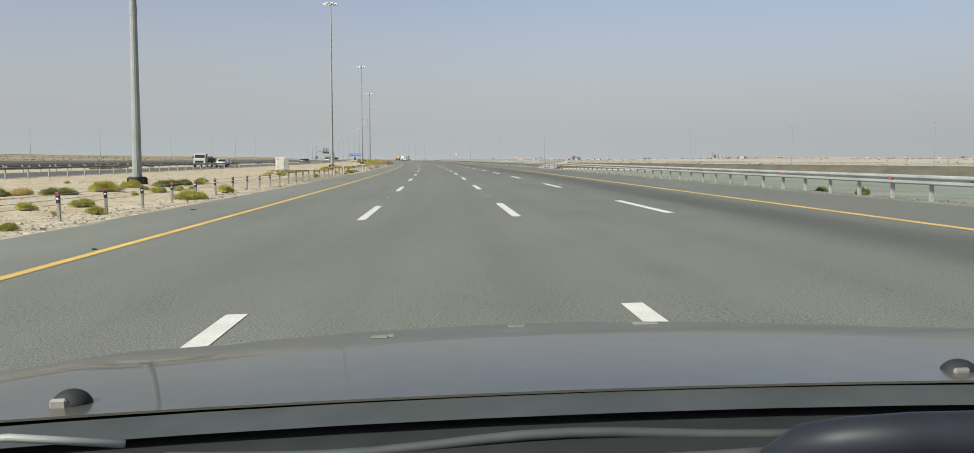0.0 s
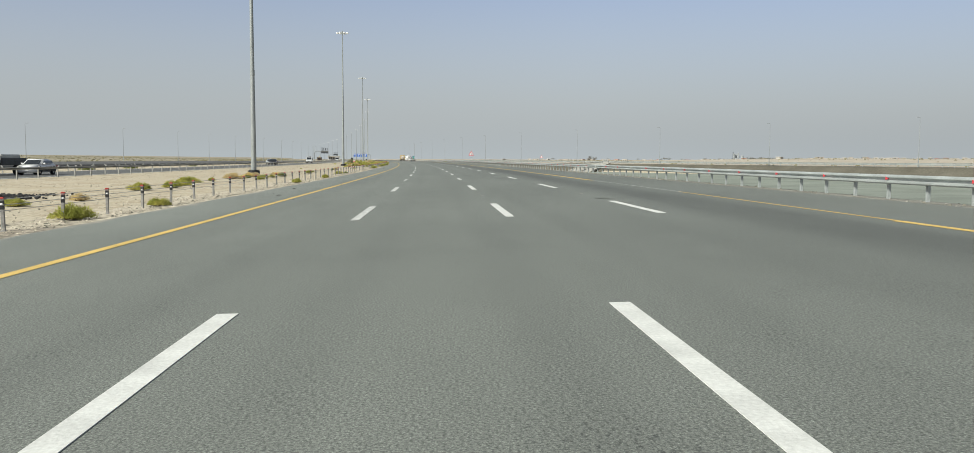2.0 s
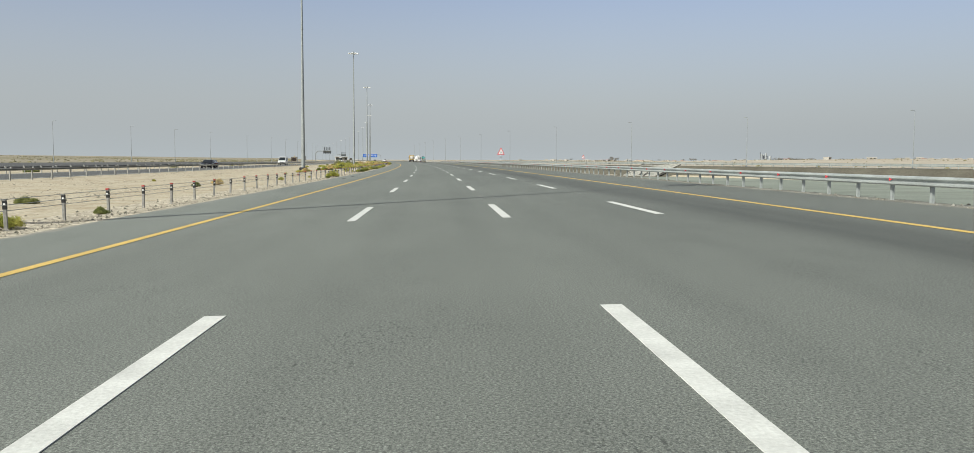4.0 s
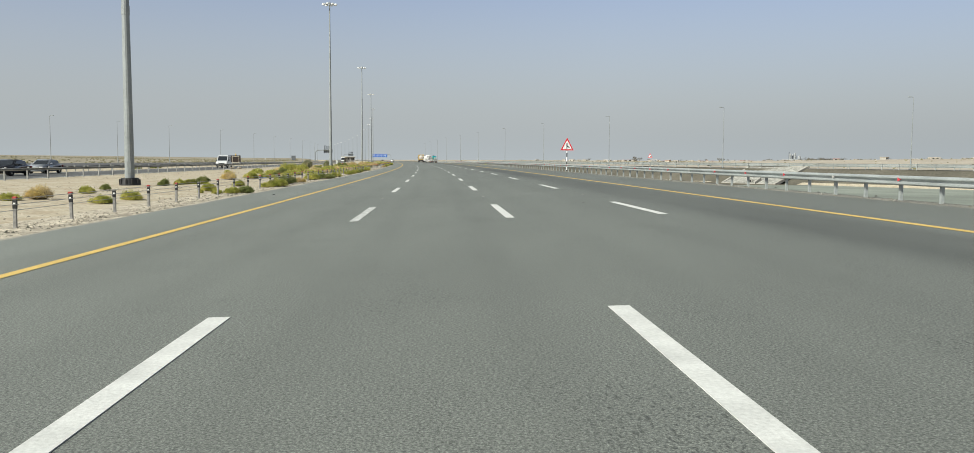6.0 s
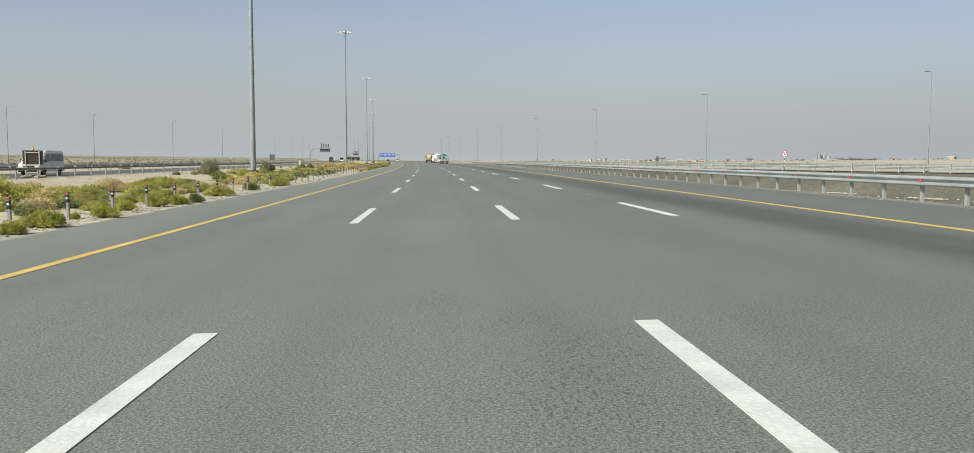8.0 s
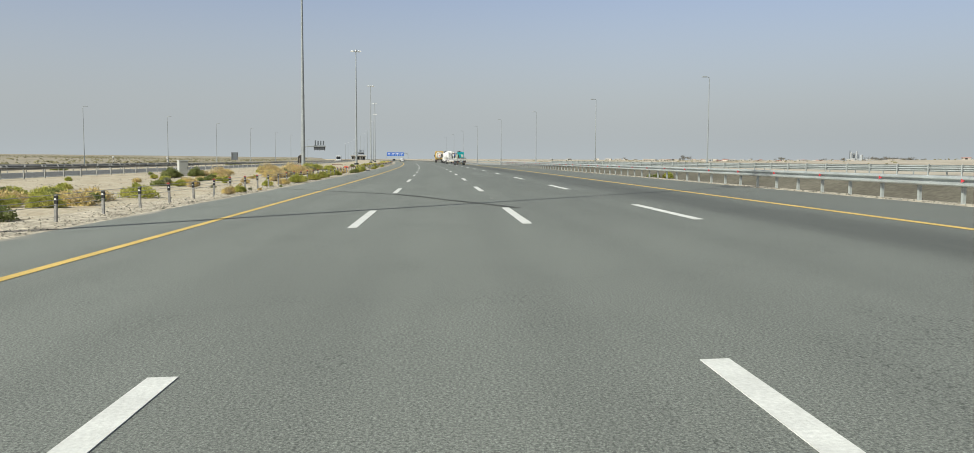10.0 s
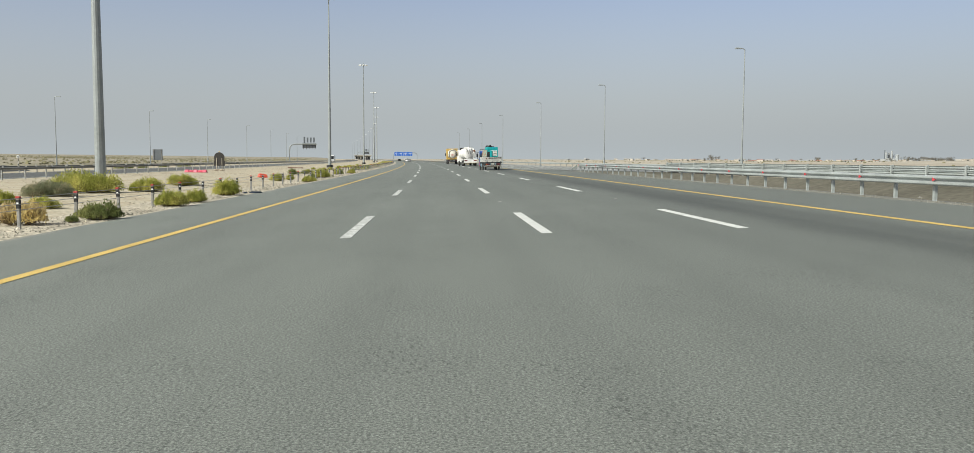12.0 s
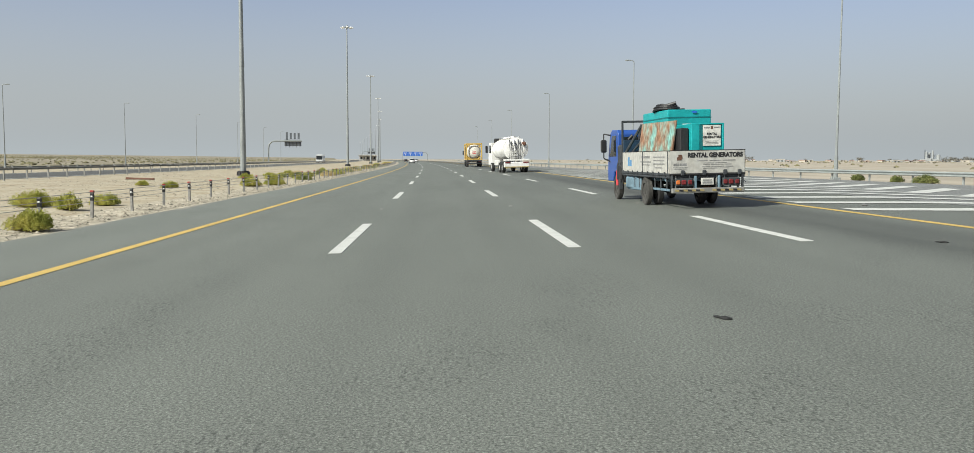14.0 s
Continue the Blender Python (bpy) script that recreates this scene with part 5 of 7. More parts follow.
SCRUB_G = ((438.0, 21.9, 1.0, "dry"), (438.4, 15.6, 1.6, "dry"), (441.3, 11.7, 1.0, "green"), (442.4, 21.6, 2.1, "dry"), (444.1, 16.1, 1.9, "grey"), (444.5, 11.4, 1.4, "green"), (445.9, 15.0, 2.6, "dry"), (447.1, 18.4, 1.1, "dry"), (452.1, 11.7, 1.1, "dry"), (455.5, 15.5, 0.9, "dry"), (457.3, 11.9, 1.1, "dry"), (458.0, 11.0, 0.3, "dark"), (458.8, 18.3, 1.2, "dry"), (459.0, 10.7, 1.1, "dark"), (461.6, 16.3, 0.8, "dry"), (463.2, 14.0, 1.0, "green"), (465.2, 10.8, 1.1, "green"), (466.6, 18.7, 2.8, "dry"), (466.1, 16.6, 1.0, "green"), (467.8, 10.7, 0.9, "green"), (468.9, 22.1, 2.5, "dry"), (471.6, 17.5, 2.2, "grey"), (473.7, 11.0, 1.3, "green"), (475.4, 17.7, 3.5, "green"))
SCRUB_H = ((475.7, 24.2, 1.1, "green"), (477.0, 15.4, 1.7, "green"), (484.3, 22.0, 1.1, "grey"), (486.0, 16.4, 2.0, "green"), (495.0, 10.7, 0.8, "green"), (497.2, 13.1, 1.1, "green"), (497.1, 10.6, 0.5, "green"), (499.8, 12.6, 0.6, "green"), (500.5, 11.6, 0.3, "dark"), (506.0, 11.9, 0.8, "dark"), (508.7, 11.6, 1.7, "green"), (512.6, 11.0, 0.2, "dark"), (512.8, 10.5, 0.1, "dark"), (520.1, 15.7, 0.4, "dark"), (522.1, 16.0, 1.1, "dark"), (522.5, 12.6, 0.4, "green"), (523.0, 11.8, 0.5, "green"), (523.9, 11.5, 0.7, "dark"), (524.0, 15.8, 0.5, "green"), (525.1, 15.2, 0.8, "dark"), (527.7, 15.3, 0.9, "green"), (527.8, 13.6, 0.6, "green"), (529.7, 12.2, 0.6, "dark"), (529.9, 10.9, 1.0, "green"))
SCRUB_I = ((530.8, 15.5, 1.0, "dark"), (537.2, 13.2, 0.7, "green"), (539.1, 15.1, 1.4, "green"), (540.2, 13.2, 1.0, "green"), (556.6, 16.1, 0.9, "green"))
SCRUB = SCRUB_A + SCRUB_B + SCRUB_C + SCRUB_D + SCRUB_E + SCRUB_F + SCRUB_G + SCRUB_H + SCRUB_I
for s, u, w, kind in SCRUB:
    bush(s, u, w * (1.25 if kind == "dry" else 1.05), kind, (1.25 if s > 240 else 0.9) if kind == "dry" else (1.2 if s > 400 else (1.0 if s > 240 else 0.85)))
for s, u, w, kind, tall in ((374.9, 23.8, 2.4, "grey", 2.4), (375.6, 24.4, 1.7, "grey", 2.3), (397.6, 22.4, 2.1, "grey", 2.2), (398.3, 22.9, 1.4, "dark", 2.2), (435.4, 22.0, 1.5, "dark", 1.9)):
    bush(s, u, w, kind, tall)


def belt(s0, s1, n, u0, spread, lo, hi, kinds, tall=1.0):
    """Scrub scattered along a stretch of the middle strip."""
    for _ in range(n):
        bush(_bush.uniform(s0, s1), min(27.0, u0 + abs(_bush.gauss(0, spread))), _bush.uniform(lo, hi), _bush.choice(kinds), tall)


belt(5, 60, 6, 13.5, 5.0, 0.3, 0.7, ("green", "green", "dark"))
belt(190, 212, 4, 13.0, 5.0, 0.3, 0.8, ("green", "dark", "dry"))
belt(318, 396, 26, 12.0, 4.5, 0.8, 1.9, ("green", "green", "green", "dark"))
belt(560, 600, 14, 11.8, 3.0, 0.6, 1.4, ("green", "green", "dark"))


def far_belt():
    """Scrub that stays far off along the middle strip."""
    rng = random.Random(52)
    verts, faces, mats = [], [], []
    spots = [(rng.uniform(575, 900), 11.9 + abs(rng.gauss(0, 2.2)), rng.uniform(0.6, 1.6)) for _ in range(150)]
    spots += [(rng.uniform(306, 398), 13.0 + abs(rng.gauss(0, 5.5)), rng.uniform(0.7, 1.8)) for _ in range(105)]
    spots += [(rng.uniform(400, 460), 15.0 + abs(rng.gauss(0, 5.0)), rng.uniform(0.3, 0.9)) for _ in range(40)]
    spots += [(rng.choice((120, 132, 145, 188, 205, 210, 246, 300, 318, 352, 361, 420, 470, 566, 574, 585, 598)) + rng.gauss(0, 1.5), 47.3 + rng.gauss(0, 0.5), rng.uniform(0.9, 1.8)) for _ in range(40)]
    for s, u, w in spots:
        c = flat(s, u if u > 44 else min(u, 28.0), -0.34 if u > 44 else -0.28)
        kind = 1 if u > 44 else rng.choice((0, 0, 0, 1, 2))
        for _ in range(int((620 if s < 600 else 260) * w)):
            a, e, r = rng.uniform(0, math.tau), math.asin(rng.random()), rng.uniform(0.5, 1.0)
            p = c + Vector((0.5 * w * r * math.cos(e) * math.cos(a), 0.5 * w * r * math.cos(e) * math.sin(a), 0.03 + (0.16 + 0.18 * w) * r * math.sin(e)))
            d = Vector((rng.gauss(0, 1), rng.gauss(0, 1), rng.gauss(0.5, 0.8))).normalized() * rng.uniform(0.08, 0.16)
            q = d.cross(Vector((rng.gauss(0, 1), rng.gauss(0, 1), rng.gauss(0, 1)))).normalized() * 0.03
            k = len(verts)
            verts += [p - q, p + q, p + d]
            faces.append((k, k + 1, k + 2))
            mats.append(kind)
    me = bpy.data.meshes.new("far_scrub")
    me.from_pydata(verts, [], faces)
    for m in (LEAF, LEAF_DARK, LEAF_DRY):
        me.materials.append(m)
    me.polygons.foreach_set("material_index", mats)
    return tagged(new("far_scrub", me), "mixed green and dry scrub along the middle strip", "scrub", kind="stuff")


far_belt()
for s, w in ((556.5, 1.6), (559.0, 0.8), (562.8, 0.8)):
    bush(s, ramp_outer(s) + 0.2, w, "dark", 1.0, z=0.12)
for s, u in ((30.2, -12.1), (27.6, -12.3), (417.9, -12.3), (416.3, -12.3)):
    bush(s, u, 0.45, "dark", z=0.2)
bush(413.5, -12.3, 0.7, "green", z=0.2)


def scatter_scrub():
    """Scattered tufts far out on the sand, beyond the roads."""
    rng = random.Random(9)
    verts, faces = [], []
    for i in range(26000):
        s = rng.uniform(60, 1900)
        u = rng.choice((1, 1, 1, 1, 1, -1)) * ((330 + 700 * rng.random() ** 1.2) if i % 4 else (90 + 900 * rng.random() ** 1.6))
        if u > 0 and u < side_near(s) + 28 or u < 0 and u > ramp_outer(s) - 10:
            continue
        p = flat(s, u, -0.5 + swell(s, u)) if u > 0 else flat(s, u, -0.1 + swell(s, u))
        r = rng.uniform(0.3, 0.95)
        k = len(verts)
        verts.append(p + Vector((0, 0, r * 0.8)))
        for j in range(6):
            a = j * math.tau / 6 + rng.uniform(0, 0.6)
            verts.append(p + Vector((r * math.cos(a) * rng.uniform(0.6, 1.2), r * math.sin(a) * rng.uniform(0.6, 1.2), rng.uniform(-0.1, 0.35))))
        faces += [(k, k + 1 + j, k + 1 + (j + 1) % 6) for j in range(6)]
    me = bpy.data.meshes.new("desert_scrub")
    me.from_pydata(verts, [], faces)
    me.materials.append(FAR_SCRUB)
    return tagged(new("desert_scrub", me), "scattered grey-green scrub on the far sand", "scrub", kind="stuff")


scatter_scrub()


def verge_stones():
    rng = random.Random(4)
    verts, faces, mats = [], [], []
    for i in range(52000):
        s = rng.uniform(2, 640)
        u = 10.4 + abs(rng.gauss(0, 1.9 if 56 < s < 90 else 0.9)) if rng.random() < 0.74 else -10.95 - abs(rng.gauss(0, 0.5))
        if u < 0 and s > 512:
            continue
        r = rng.uniform(0.010, 0.030) if rng.random() < 0.95 else rng.uniform(0.035, 0.065)
        p = flat(s, u, (-0.272 if u > 0 else 0.262) + r * 0.2)
        k = len(verts)
        for dx, dy, dz in ((0, 0, 1), (1, 0, 0), (0, 1, 0), (-1, 0, 0), (0, -1, 0)):
            verts.append(p + Vector((dx * r * rng.uniform(0.7, 1.3), dy * r * rng.uniform(0.7, 1.3), dz * r * rng.uniform(0.6, 1.0))))
        faces += [(k, k + 1 + j, k + 1 + (j + 1) % 4) for j in range(4)]
        # right-hand stones: brown gravel, with the rail's shade line put into their colour
        mats += [(2 if rng.random() < 0.65 else 1) if u < 0 else (2 if rng.random() < (0.8 if 56 < s < 90 else 0.4) else 0)] * 4
    for i in range(64000):
        s, u = rng.uniform(2, 600), rng.uniform(11.2, 29.5)
        if noise.noise((s * 0.12, u * 0.2, 7.0)) + rng.uniform(-0.4, 0.4) < 0.0:
            continue
        r = rng.uniform(0.015, 0.05)
        p = flat(s, u, -0.27 + r * 0.15)
        k = len(verts)
        for dx, dy, dz in ((0, 0, 1), (1, 0, 0), (0, 1, 0), (-1, 0, 0), (0, -1, 0)):
            verts.append(p + Vector((dx * r * rng.uniform(0.7, 1.4), dy * r * rng.uniform(0.7, 1.4), dz * r * rng.uniform(0.5, 1.0))))
        faces += [(k, k + 1 + j, k + 1 + (j + 1) % 4) for j in range(4)]
        mats += [2 if rng.random() < 0.35 else 0] * 4
    me = bpy.data.meshes.new("verge_stones")
    me.from_pydata(verts, [], faces)
    me.materials.append(GRAVEL)
    me.materials.append(GRAVEL_DARK)
    me.materials.append(DITCH)
    me.polygons.foreach_set("material_index", mats)
    return tagged(new("verge_stones", me), "loose pale and dark stones along the asphalt edge", "stones", kind="stuff")


verge_stones()


def scraps():
    """Bits of burst tyre and stone lying on the asphalt."""
    rng = random.Random(6)
    spots = [(20.9, 8.8, 0.10), (26.2, 9.3, 0.09), (34.7, 10.0, 0.09), (14.4, 7.55, 0.08), (518.0, -0.33, 0.08), (523.2, -5.4, 0.08), (532.0, -8.7, 0.14), (241.5, -2.7, 0.05), (254.0, 8.9, 0.1), (291.5, 9.5, 0.13), (292.6, 9.2, 0.1), (119.6, 2.6, 0.04), (125.9, 5.5, 0.06), (437.0, 8.6, 0.12), (66.0, 8.9, 0.1)] + [(108.3, 8.36, 0.11), (104.2, 7.07, 0.13), (110.0, 8.89, 0.07), (116.3, 8.95, 0.09), (106.4, 8.47, 0.05), (116.4, 9.02, 0.13), (122.3, 7.19, 0.07), (127.6, 9.02, 0.06), (213.3, 8.94, 0.14), (222.6, 9.07, 0.12), (211.7, 7.17, 0.08)]
    for s, u, r in spots:
        bm = bmesh.new()
        for k in range(2):
            q = bmesh.ops.create_icosphere(bm, subdivisions=1, radius=r * (1.0 - 0.35 * k))
            for v in q["verts"]:
                v.co = Vector((v.co.x * 1.1 + 0.8 * r * k, v.co.y * 0.6, max(0.0, v.co.z) * 0.3 + 0.004)) * (1 + 0.3 * noise.noise(v.co * 7 + Vector((s, u, k))))
        o = part("road_scrap", bm, RUBBER if rng.random() < 0.7 else POST_GREY)
        o.matrix_basis = Matrix.Translation(onroad(s, u, 0.0)) @ Matrix.Rotation(rng.uniform(0, 3), 4, "Z")
        tagged(o, "small dark scrap of rubber lying on the asphalt", "rubbish", "scraps on the road")


scraps()


# ---- vehicles ----
def wheel(parent, x, y, r, w, rim=CHROME, tyre=RUBBER):
    bm = bmesh.new()
    prof = ((r * 0.58, -w / 2), (r * 0.93, -w / 2), (r, -w * 0.36), (r, w * 0.36), (r * 0.93, w / 2), (r * 0.58, w / 2))
    n = 36
    rings = [[bm.verts.new((q, p * math.cos(i * math.tau / n), p * math.sin(i * math.tau / n))) for p, q in prof] for i in range(n)]
    for i in range(n):
        for j in range(len(prof)):
            k = (j + 1) % len(prof)
            bm.faces.new((rings[i][j], rings[(i + 1) % n][j], rings[(i + 1) % n][k], rings[i][k]))
    bmesh.ops.recalc_face_normals(bm, faces=bm.faces[:])
    o = part("wheel", bm, tyre, parent)
    o.matrix_basis = Matrix.Translation((x, y, r))
    bm = bmesh.new()
    rod(bm, (-w * 0.32, 0, 0), (w * 0.32, 0, 0), r * 0.6, n=18)
    rod(bm, (-w * 0.42, 0, 0), (w * 0.42, 0, 0), r * 0.2, n=10)
    for i in range(6):
        a = i * math.tau / 6
        rod(bm, (-w * 0.36, r * 0.36 * math.cos(a), r * 0.36 * math.sin(a)), (w * 0.36, r * 0.36 * math.cos(a), r * 0.36 * math.sin(a)), r * 0.07, n=6)
    part("rim", bm, rim, o)
    return o


def piece(name, mat, parent, c, d, bevel=0.015, rot=None, label="", taper=None):
    bm = bmesh.new()
    box(bm, c, d, bevel, rot, taper)
    return part(name, bm, mat, parent, label)


def ribbed(name, mat, parent, pts, y0, y1, label="", axis="y"):
    bm = bmesh.new()
    prism(bm, pts, y0, y1, axis)
    bmesh.ops.bevel(bm, geom=[e for e in bm.edges if abs(e.calc_face_angle(0)) > 0.4], offset=0.025, segments=1, affect="EDGES")
    return part(name, bm, mat, parent, label)


def bars(name, mat, parent, rows, y):
    """Unreadable writing: plain bars (x, z, width, height)."""
    bm = bmesh.new()
    for x, z, w, h in rows:
        box(bm, (x, y, z), (w, 0.006, h))
    return part(name, bm, mat, parent)


TRUCK = standing(532.35, -4.75, 0.122, turn=2.0, lean=-1.5) @ Matrix.Diagonal((0.905, 0.95, 1.0, 1.0))


def flatbed_truck():
    t = thing("flatbed_truck", TRUCK, "small flatbed truck with blue cab carrying teal generators", "truck")
    for x in (-0.42, 0.42):
        piece("chassis_rail", CHASSIS, t, (x, 3.4, 0.66), (0.12, 6.6, 0.2))
    piece("bed_floor", CHASSIS, t, (0, 2.5, 0.84), (2.2, 5.0, 0.12))
    for y in (0.5, 1.5, 2.5, 3.5, 4.5):
        piece("cross_member", PALE_BLUE, t, (0, y, 0.74), (2.1, 0.1, 0.1))
    tail = piece("tailboard", BED_WHITE, t, (0, -0.02, 1.19), (2.16, 0.05, 0.58), 0.01, label="scuffed white tailboard with black lettering")
    piece("top_edge", BLACK, tail, (0, -0.02, 1.485), (2.2, 0.055, 0.014))
    piece("bottom_edge", BLACK, tail, (0, -0.02, 0.88), (2.2, 0.07, 0.05))
    for x in (-0.72, -0.1, 0.5, 0.92):
        piece("hinge", CHASSIS, tail, (x, -0.06, 0.92), (0.1, 0.05, 0.14))
    lettering("lettering", "RENTAL GENERATORS", 0.155, BLACK, tail, Matrix.Translation((0.22, -0.052, 1.36)))
    bars("small_print", PRINT, tail, tuple((0.27 + x, z, w, h) for z, h, row in ((1.225, 0.022, ((-0.42, 0.30), (-0.05, 0.34), (0.35, 0.38))), (1.165, 0.014, ((-0.25, 0.3), (0.12, 0.34))), (1.125, 0.014, ((-0.3, 0.2), (0.0, 0.36), (0.32, 0.2))), (1.07, 0.016, ((-0.32, 0.24), (0.02, 0.36), (0.36, 0.22))), (1.03, 0.012, ((-0.2, 0.4), (0.2, 0.3)))) for x, w in row) + ((-0.90, 1.13, 0.16, 0.06), (-0.70, 1.13, 0.20, 0.06), (-0.78, 1.055, 0.42, 0.014), (-0.78, 1.02, 0.36, 0.012)), -0.048)
    bm = bmesh.new()
    prism(bm, ((-0.88, 1.24), (-0.76, 1.24), (-0.72, 1.30), (-0.74, 1.38), (-0.84, 1.38), (-0.84, 1.33), (-0.88, 1.31)), -0.052, -0.046)
    part("emblem", bm, RUST, tail)
    for sx in (-1, 1):
        side = piece("side_board", BED_WHITE, t, (sx * 1.08, 2.5, 1.19), (0.05, 4.96, 0.58), 0.01)
        piece("top_edge", BLACK, side, (sx * 1.08, 2.5, 1.485), (0.055, 5.0, 0.014))
        piece("bottom_edge", CHASSIS, side, (sx * 1.08, 2.5, 0.88), (0.08, 5.0, 0.07))
        for y in (0.05, 2.5, 4.9):
            piece("stanchion", CHASSIS, side, (sx * 1.112, y, 1.18), (0.03, 0.045, 0.6))
        for y in np.arange(0.3, 4.9, 0.55):
            piece("hook", CHASSIS, side, (sx * 1.13, float(y), 0.90), (0.03, 0.06, 0.09), 0.006)
        if sx < 0:
            bm = bmesh.new()
            for y, z, w, h in ((2.2, 1.33, 0.9, 0.06), (2.2, 1.2, 1.1, 0.03), (2.2, 1.12, 0.8, 0.025), (0.9, 1.33, 1.1, 0.03), (0.9, 1.24, 1.0, 0.03), (0.9, 1.15, 1.1, 0.03), (0.9, 1.05, 0.7, 0.025)):
                box(bm, (-1.109, y, z), (0.006, w, h))
            part("small_print", bm, PRINT, side)
            bm = bmesh.new()
            for y, z, w, h in ((4.10, 1.20, 0.17, 0.26), (3.86, 1.16, 0.15, 0.18)):
                box(bm, (-1.109, y, z), (0.006, w, h), 0.0)
            part("emblem", bm, LIGHT_BLUE, side)
    for x in (-1.07, 1.07):
        piece("headboard_post", CHASSIS, t, (x, 5.02, 1.65), (0.065, 0.065, 1.6))
    for z in (1.3, 2.42):
        piece("headboard_bar", CHASSIS, t, (0, 5.02, z), (2.2, 0.065, 0.065))
    piece("headboard", NAVY, t, (0, 5.0, 1.40), (2.1, 0.05, 0.9))
    bm = bmesh.new()
    rod(bm, (-1.0, 4.9, 1.45), (-0.55, 4.5, 2.3), 0.05)
    rod(bm, (-0.8, 4.9, 1.45), (-0.3, 4.4, 2.1), 0.04)
    part("loading_arm", bm, CHASSIS, t)
    # underside and tail
    piece("rear_bumper", POST_GREY, t, (0, -0.06, 0.47), (2.1, 0.12, 0.13), 0.02)
    for x0 in (-0.95, 0.12):
        for i in range(7):
            piece("hazard_stripe", HAZARD if i % 2 == 0 else BLACK, t, (x0 + 0.12 * i + 0.05, -0.125, 0.475), (0.115, 0.012, 0.045), 0.0, Matrix.Rotation(0.12, 3, "Y"))
    for x in (-0.68, 0.68):
        piece("lamp_housing", CHASSIS, t, (x, -0.04, 0.68), (0.5, 0.1, 0.2), 0.02)
        piece("brake_lamp", LAMP_RED, t, (x - 0.02, -0.1, 0.68), (0.14, 0.04, 0.12), 0.02)
        piece("reverse_lamp", LAMP_RED, t, (x + 0.16, -0.1, 0.68), (0.12, 0.04, 0.11), 0.02)
        piece("indicator", LAMP_AMBER if x < 0 else LAMP_RED, t, (x - 0.18, -0.1, 0.68), (0.12, 0.04, 0.11), 0.02)
        piece("bracket", PALE_BLUE, t, (x * 0.5, -0.02, 0.64), (0.07, 0.07, 0.4))
    for x in (-0.9, -0.36, 0.28, 0.92):
        piece("hanger", POST_GREY, t, (x, 0.02, 0.66), (0.035, 0.05, 0.42), 0.008)
    piece("spare_wheel_carrier", CHASSIS, t, (0.1, 1.3, 0.6), (0.7, 0.7, 0.2), 0.06)
    bm = bmesh.new()
    rod(bm, (0.3, 0.6, 0.5), (0.3, 3.2, 0.5), 0.06, n=8)
    part("exhaust_pipe", bm, RUST, t)
    plate = piece("number_plate", PLACARD, t, (-0.03, -0.1, 0.70), (0.36, 0.015, 0.17), 0.0)
    bars("plate_bars", PRINT, plate, ((-0.03, 0.73, 0.26, 0.03), (-0.03, 0.67, 0.28, 0.05)), -0.111)
    for x in (-1.02, 1.02):
        piece("corner_stay", CHASSIS, t, (x, -0.02, 0.68), (0.06, 0.06, 0.42))
        piece("side_guard", PALE_BLUE, t, (x, 3.6, 0.55), (0.05, 1.3, 0.34), 0.02)
        piece("mudguard", CHASSIS, t, (x * 0.9, 2.35, 0.80), (0.4, 1.0, 0.05), 0.02)
    piece("fuel_tank", PALE_BLUE, t, (-0.85, 4.25, 0.58), (0.45, 0.8, 0.42), 0.08)
    piece("axle", CHASSIS, t, (0, 2.35, 0.42), (1.6, 0.16, 0.16), 0.03)
    for x in (-1.02, -0.68, 0.68, 1.02):
        wheel(t, x, 2.35, 0.39, 0.17, DUSTY_TYRE, DUSTY_TYRE if abs(x) > 1 else RUBBER)
    for y in (0.35, 0.9, 1.45, 3.1, 3.6, 4.6):
        for x in (-1.04, 1.04):
            piece("side_strut", CHASSIS, t, (x, y, 0.66), (0.04, 0.05, 0.40), 0.008)
    for x in (-1.04, 1.04):
        piece("side_rail", PALE_BLUE, t, (x, 0.85, 0.48), (0.04, 1.5, 0.06), 0.01)
    for x in (-0.95, 0.95):
        wheel(t, x, 6.0, 0.39, 0.18, DUSTY_TYRE, DUSTY_TYRE)
    # cab
    cab = ribbed("cab", BLUE, t, ((5.85, 0.72), (5.85, 2.08), (6.0, 2.20), (6.75, 2.22), (7.0, 2.10), (7.28, 1.40), (7.36, 0.95), (7.34, 0.55), (6.62, 0.55), (6.46, 0.86), (5.95, 0.86)), -1.0, 1.0, axis="x")
    # folded loading crane between cab and bed
    crane = piece("crane_base", NAVY, t, (0, 5.42, 0.95), (1.5, 0.5, 0.7), 0.04)
    piece("crane_column", CHASSIS, crane, (-0.2, 5.45, 1.7), (0.34, 0.34, 1.1), 0.04)
    piece("control_panel", CHASSIS, crane, (-0.96, 5.45, 1.22), (0.16, 0.72, 1.0), 0.05)
    piece("valve_block", BLACK, crane, (-1.0, 5.5, 0.85), (0.2, 0.5, 0.5), 0.05)
    piece("outrigger", CHASSIS, crane, (0, 5.42, 0.66), (2.16, 0.2, 0.2), 0.02)
    for x in (-1.03, 1.03):
        piece("outrigger_leg", CHASSIS, crane, (x, 5.42, 0.72), (0.14, 0.16, 0.8), 0.02)
    bm = bmesh.new()
    rod(bm, (-0.95, 5.3, 1.15), (0.85, 5.3, 1.75), 0.10, 0.08, 8)
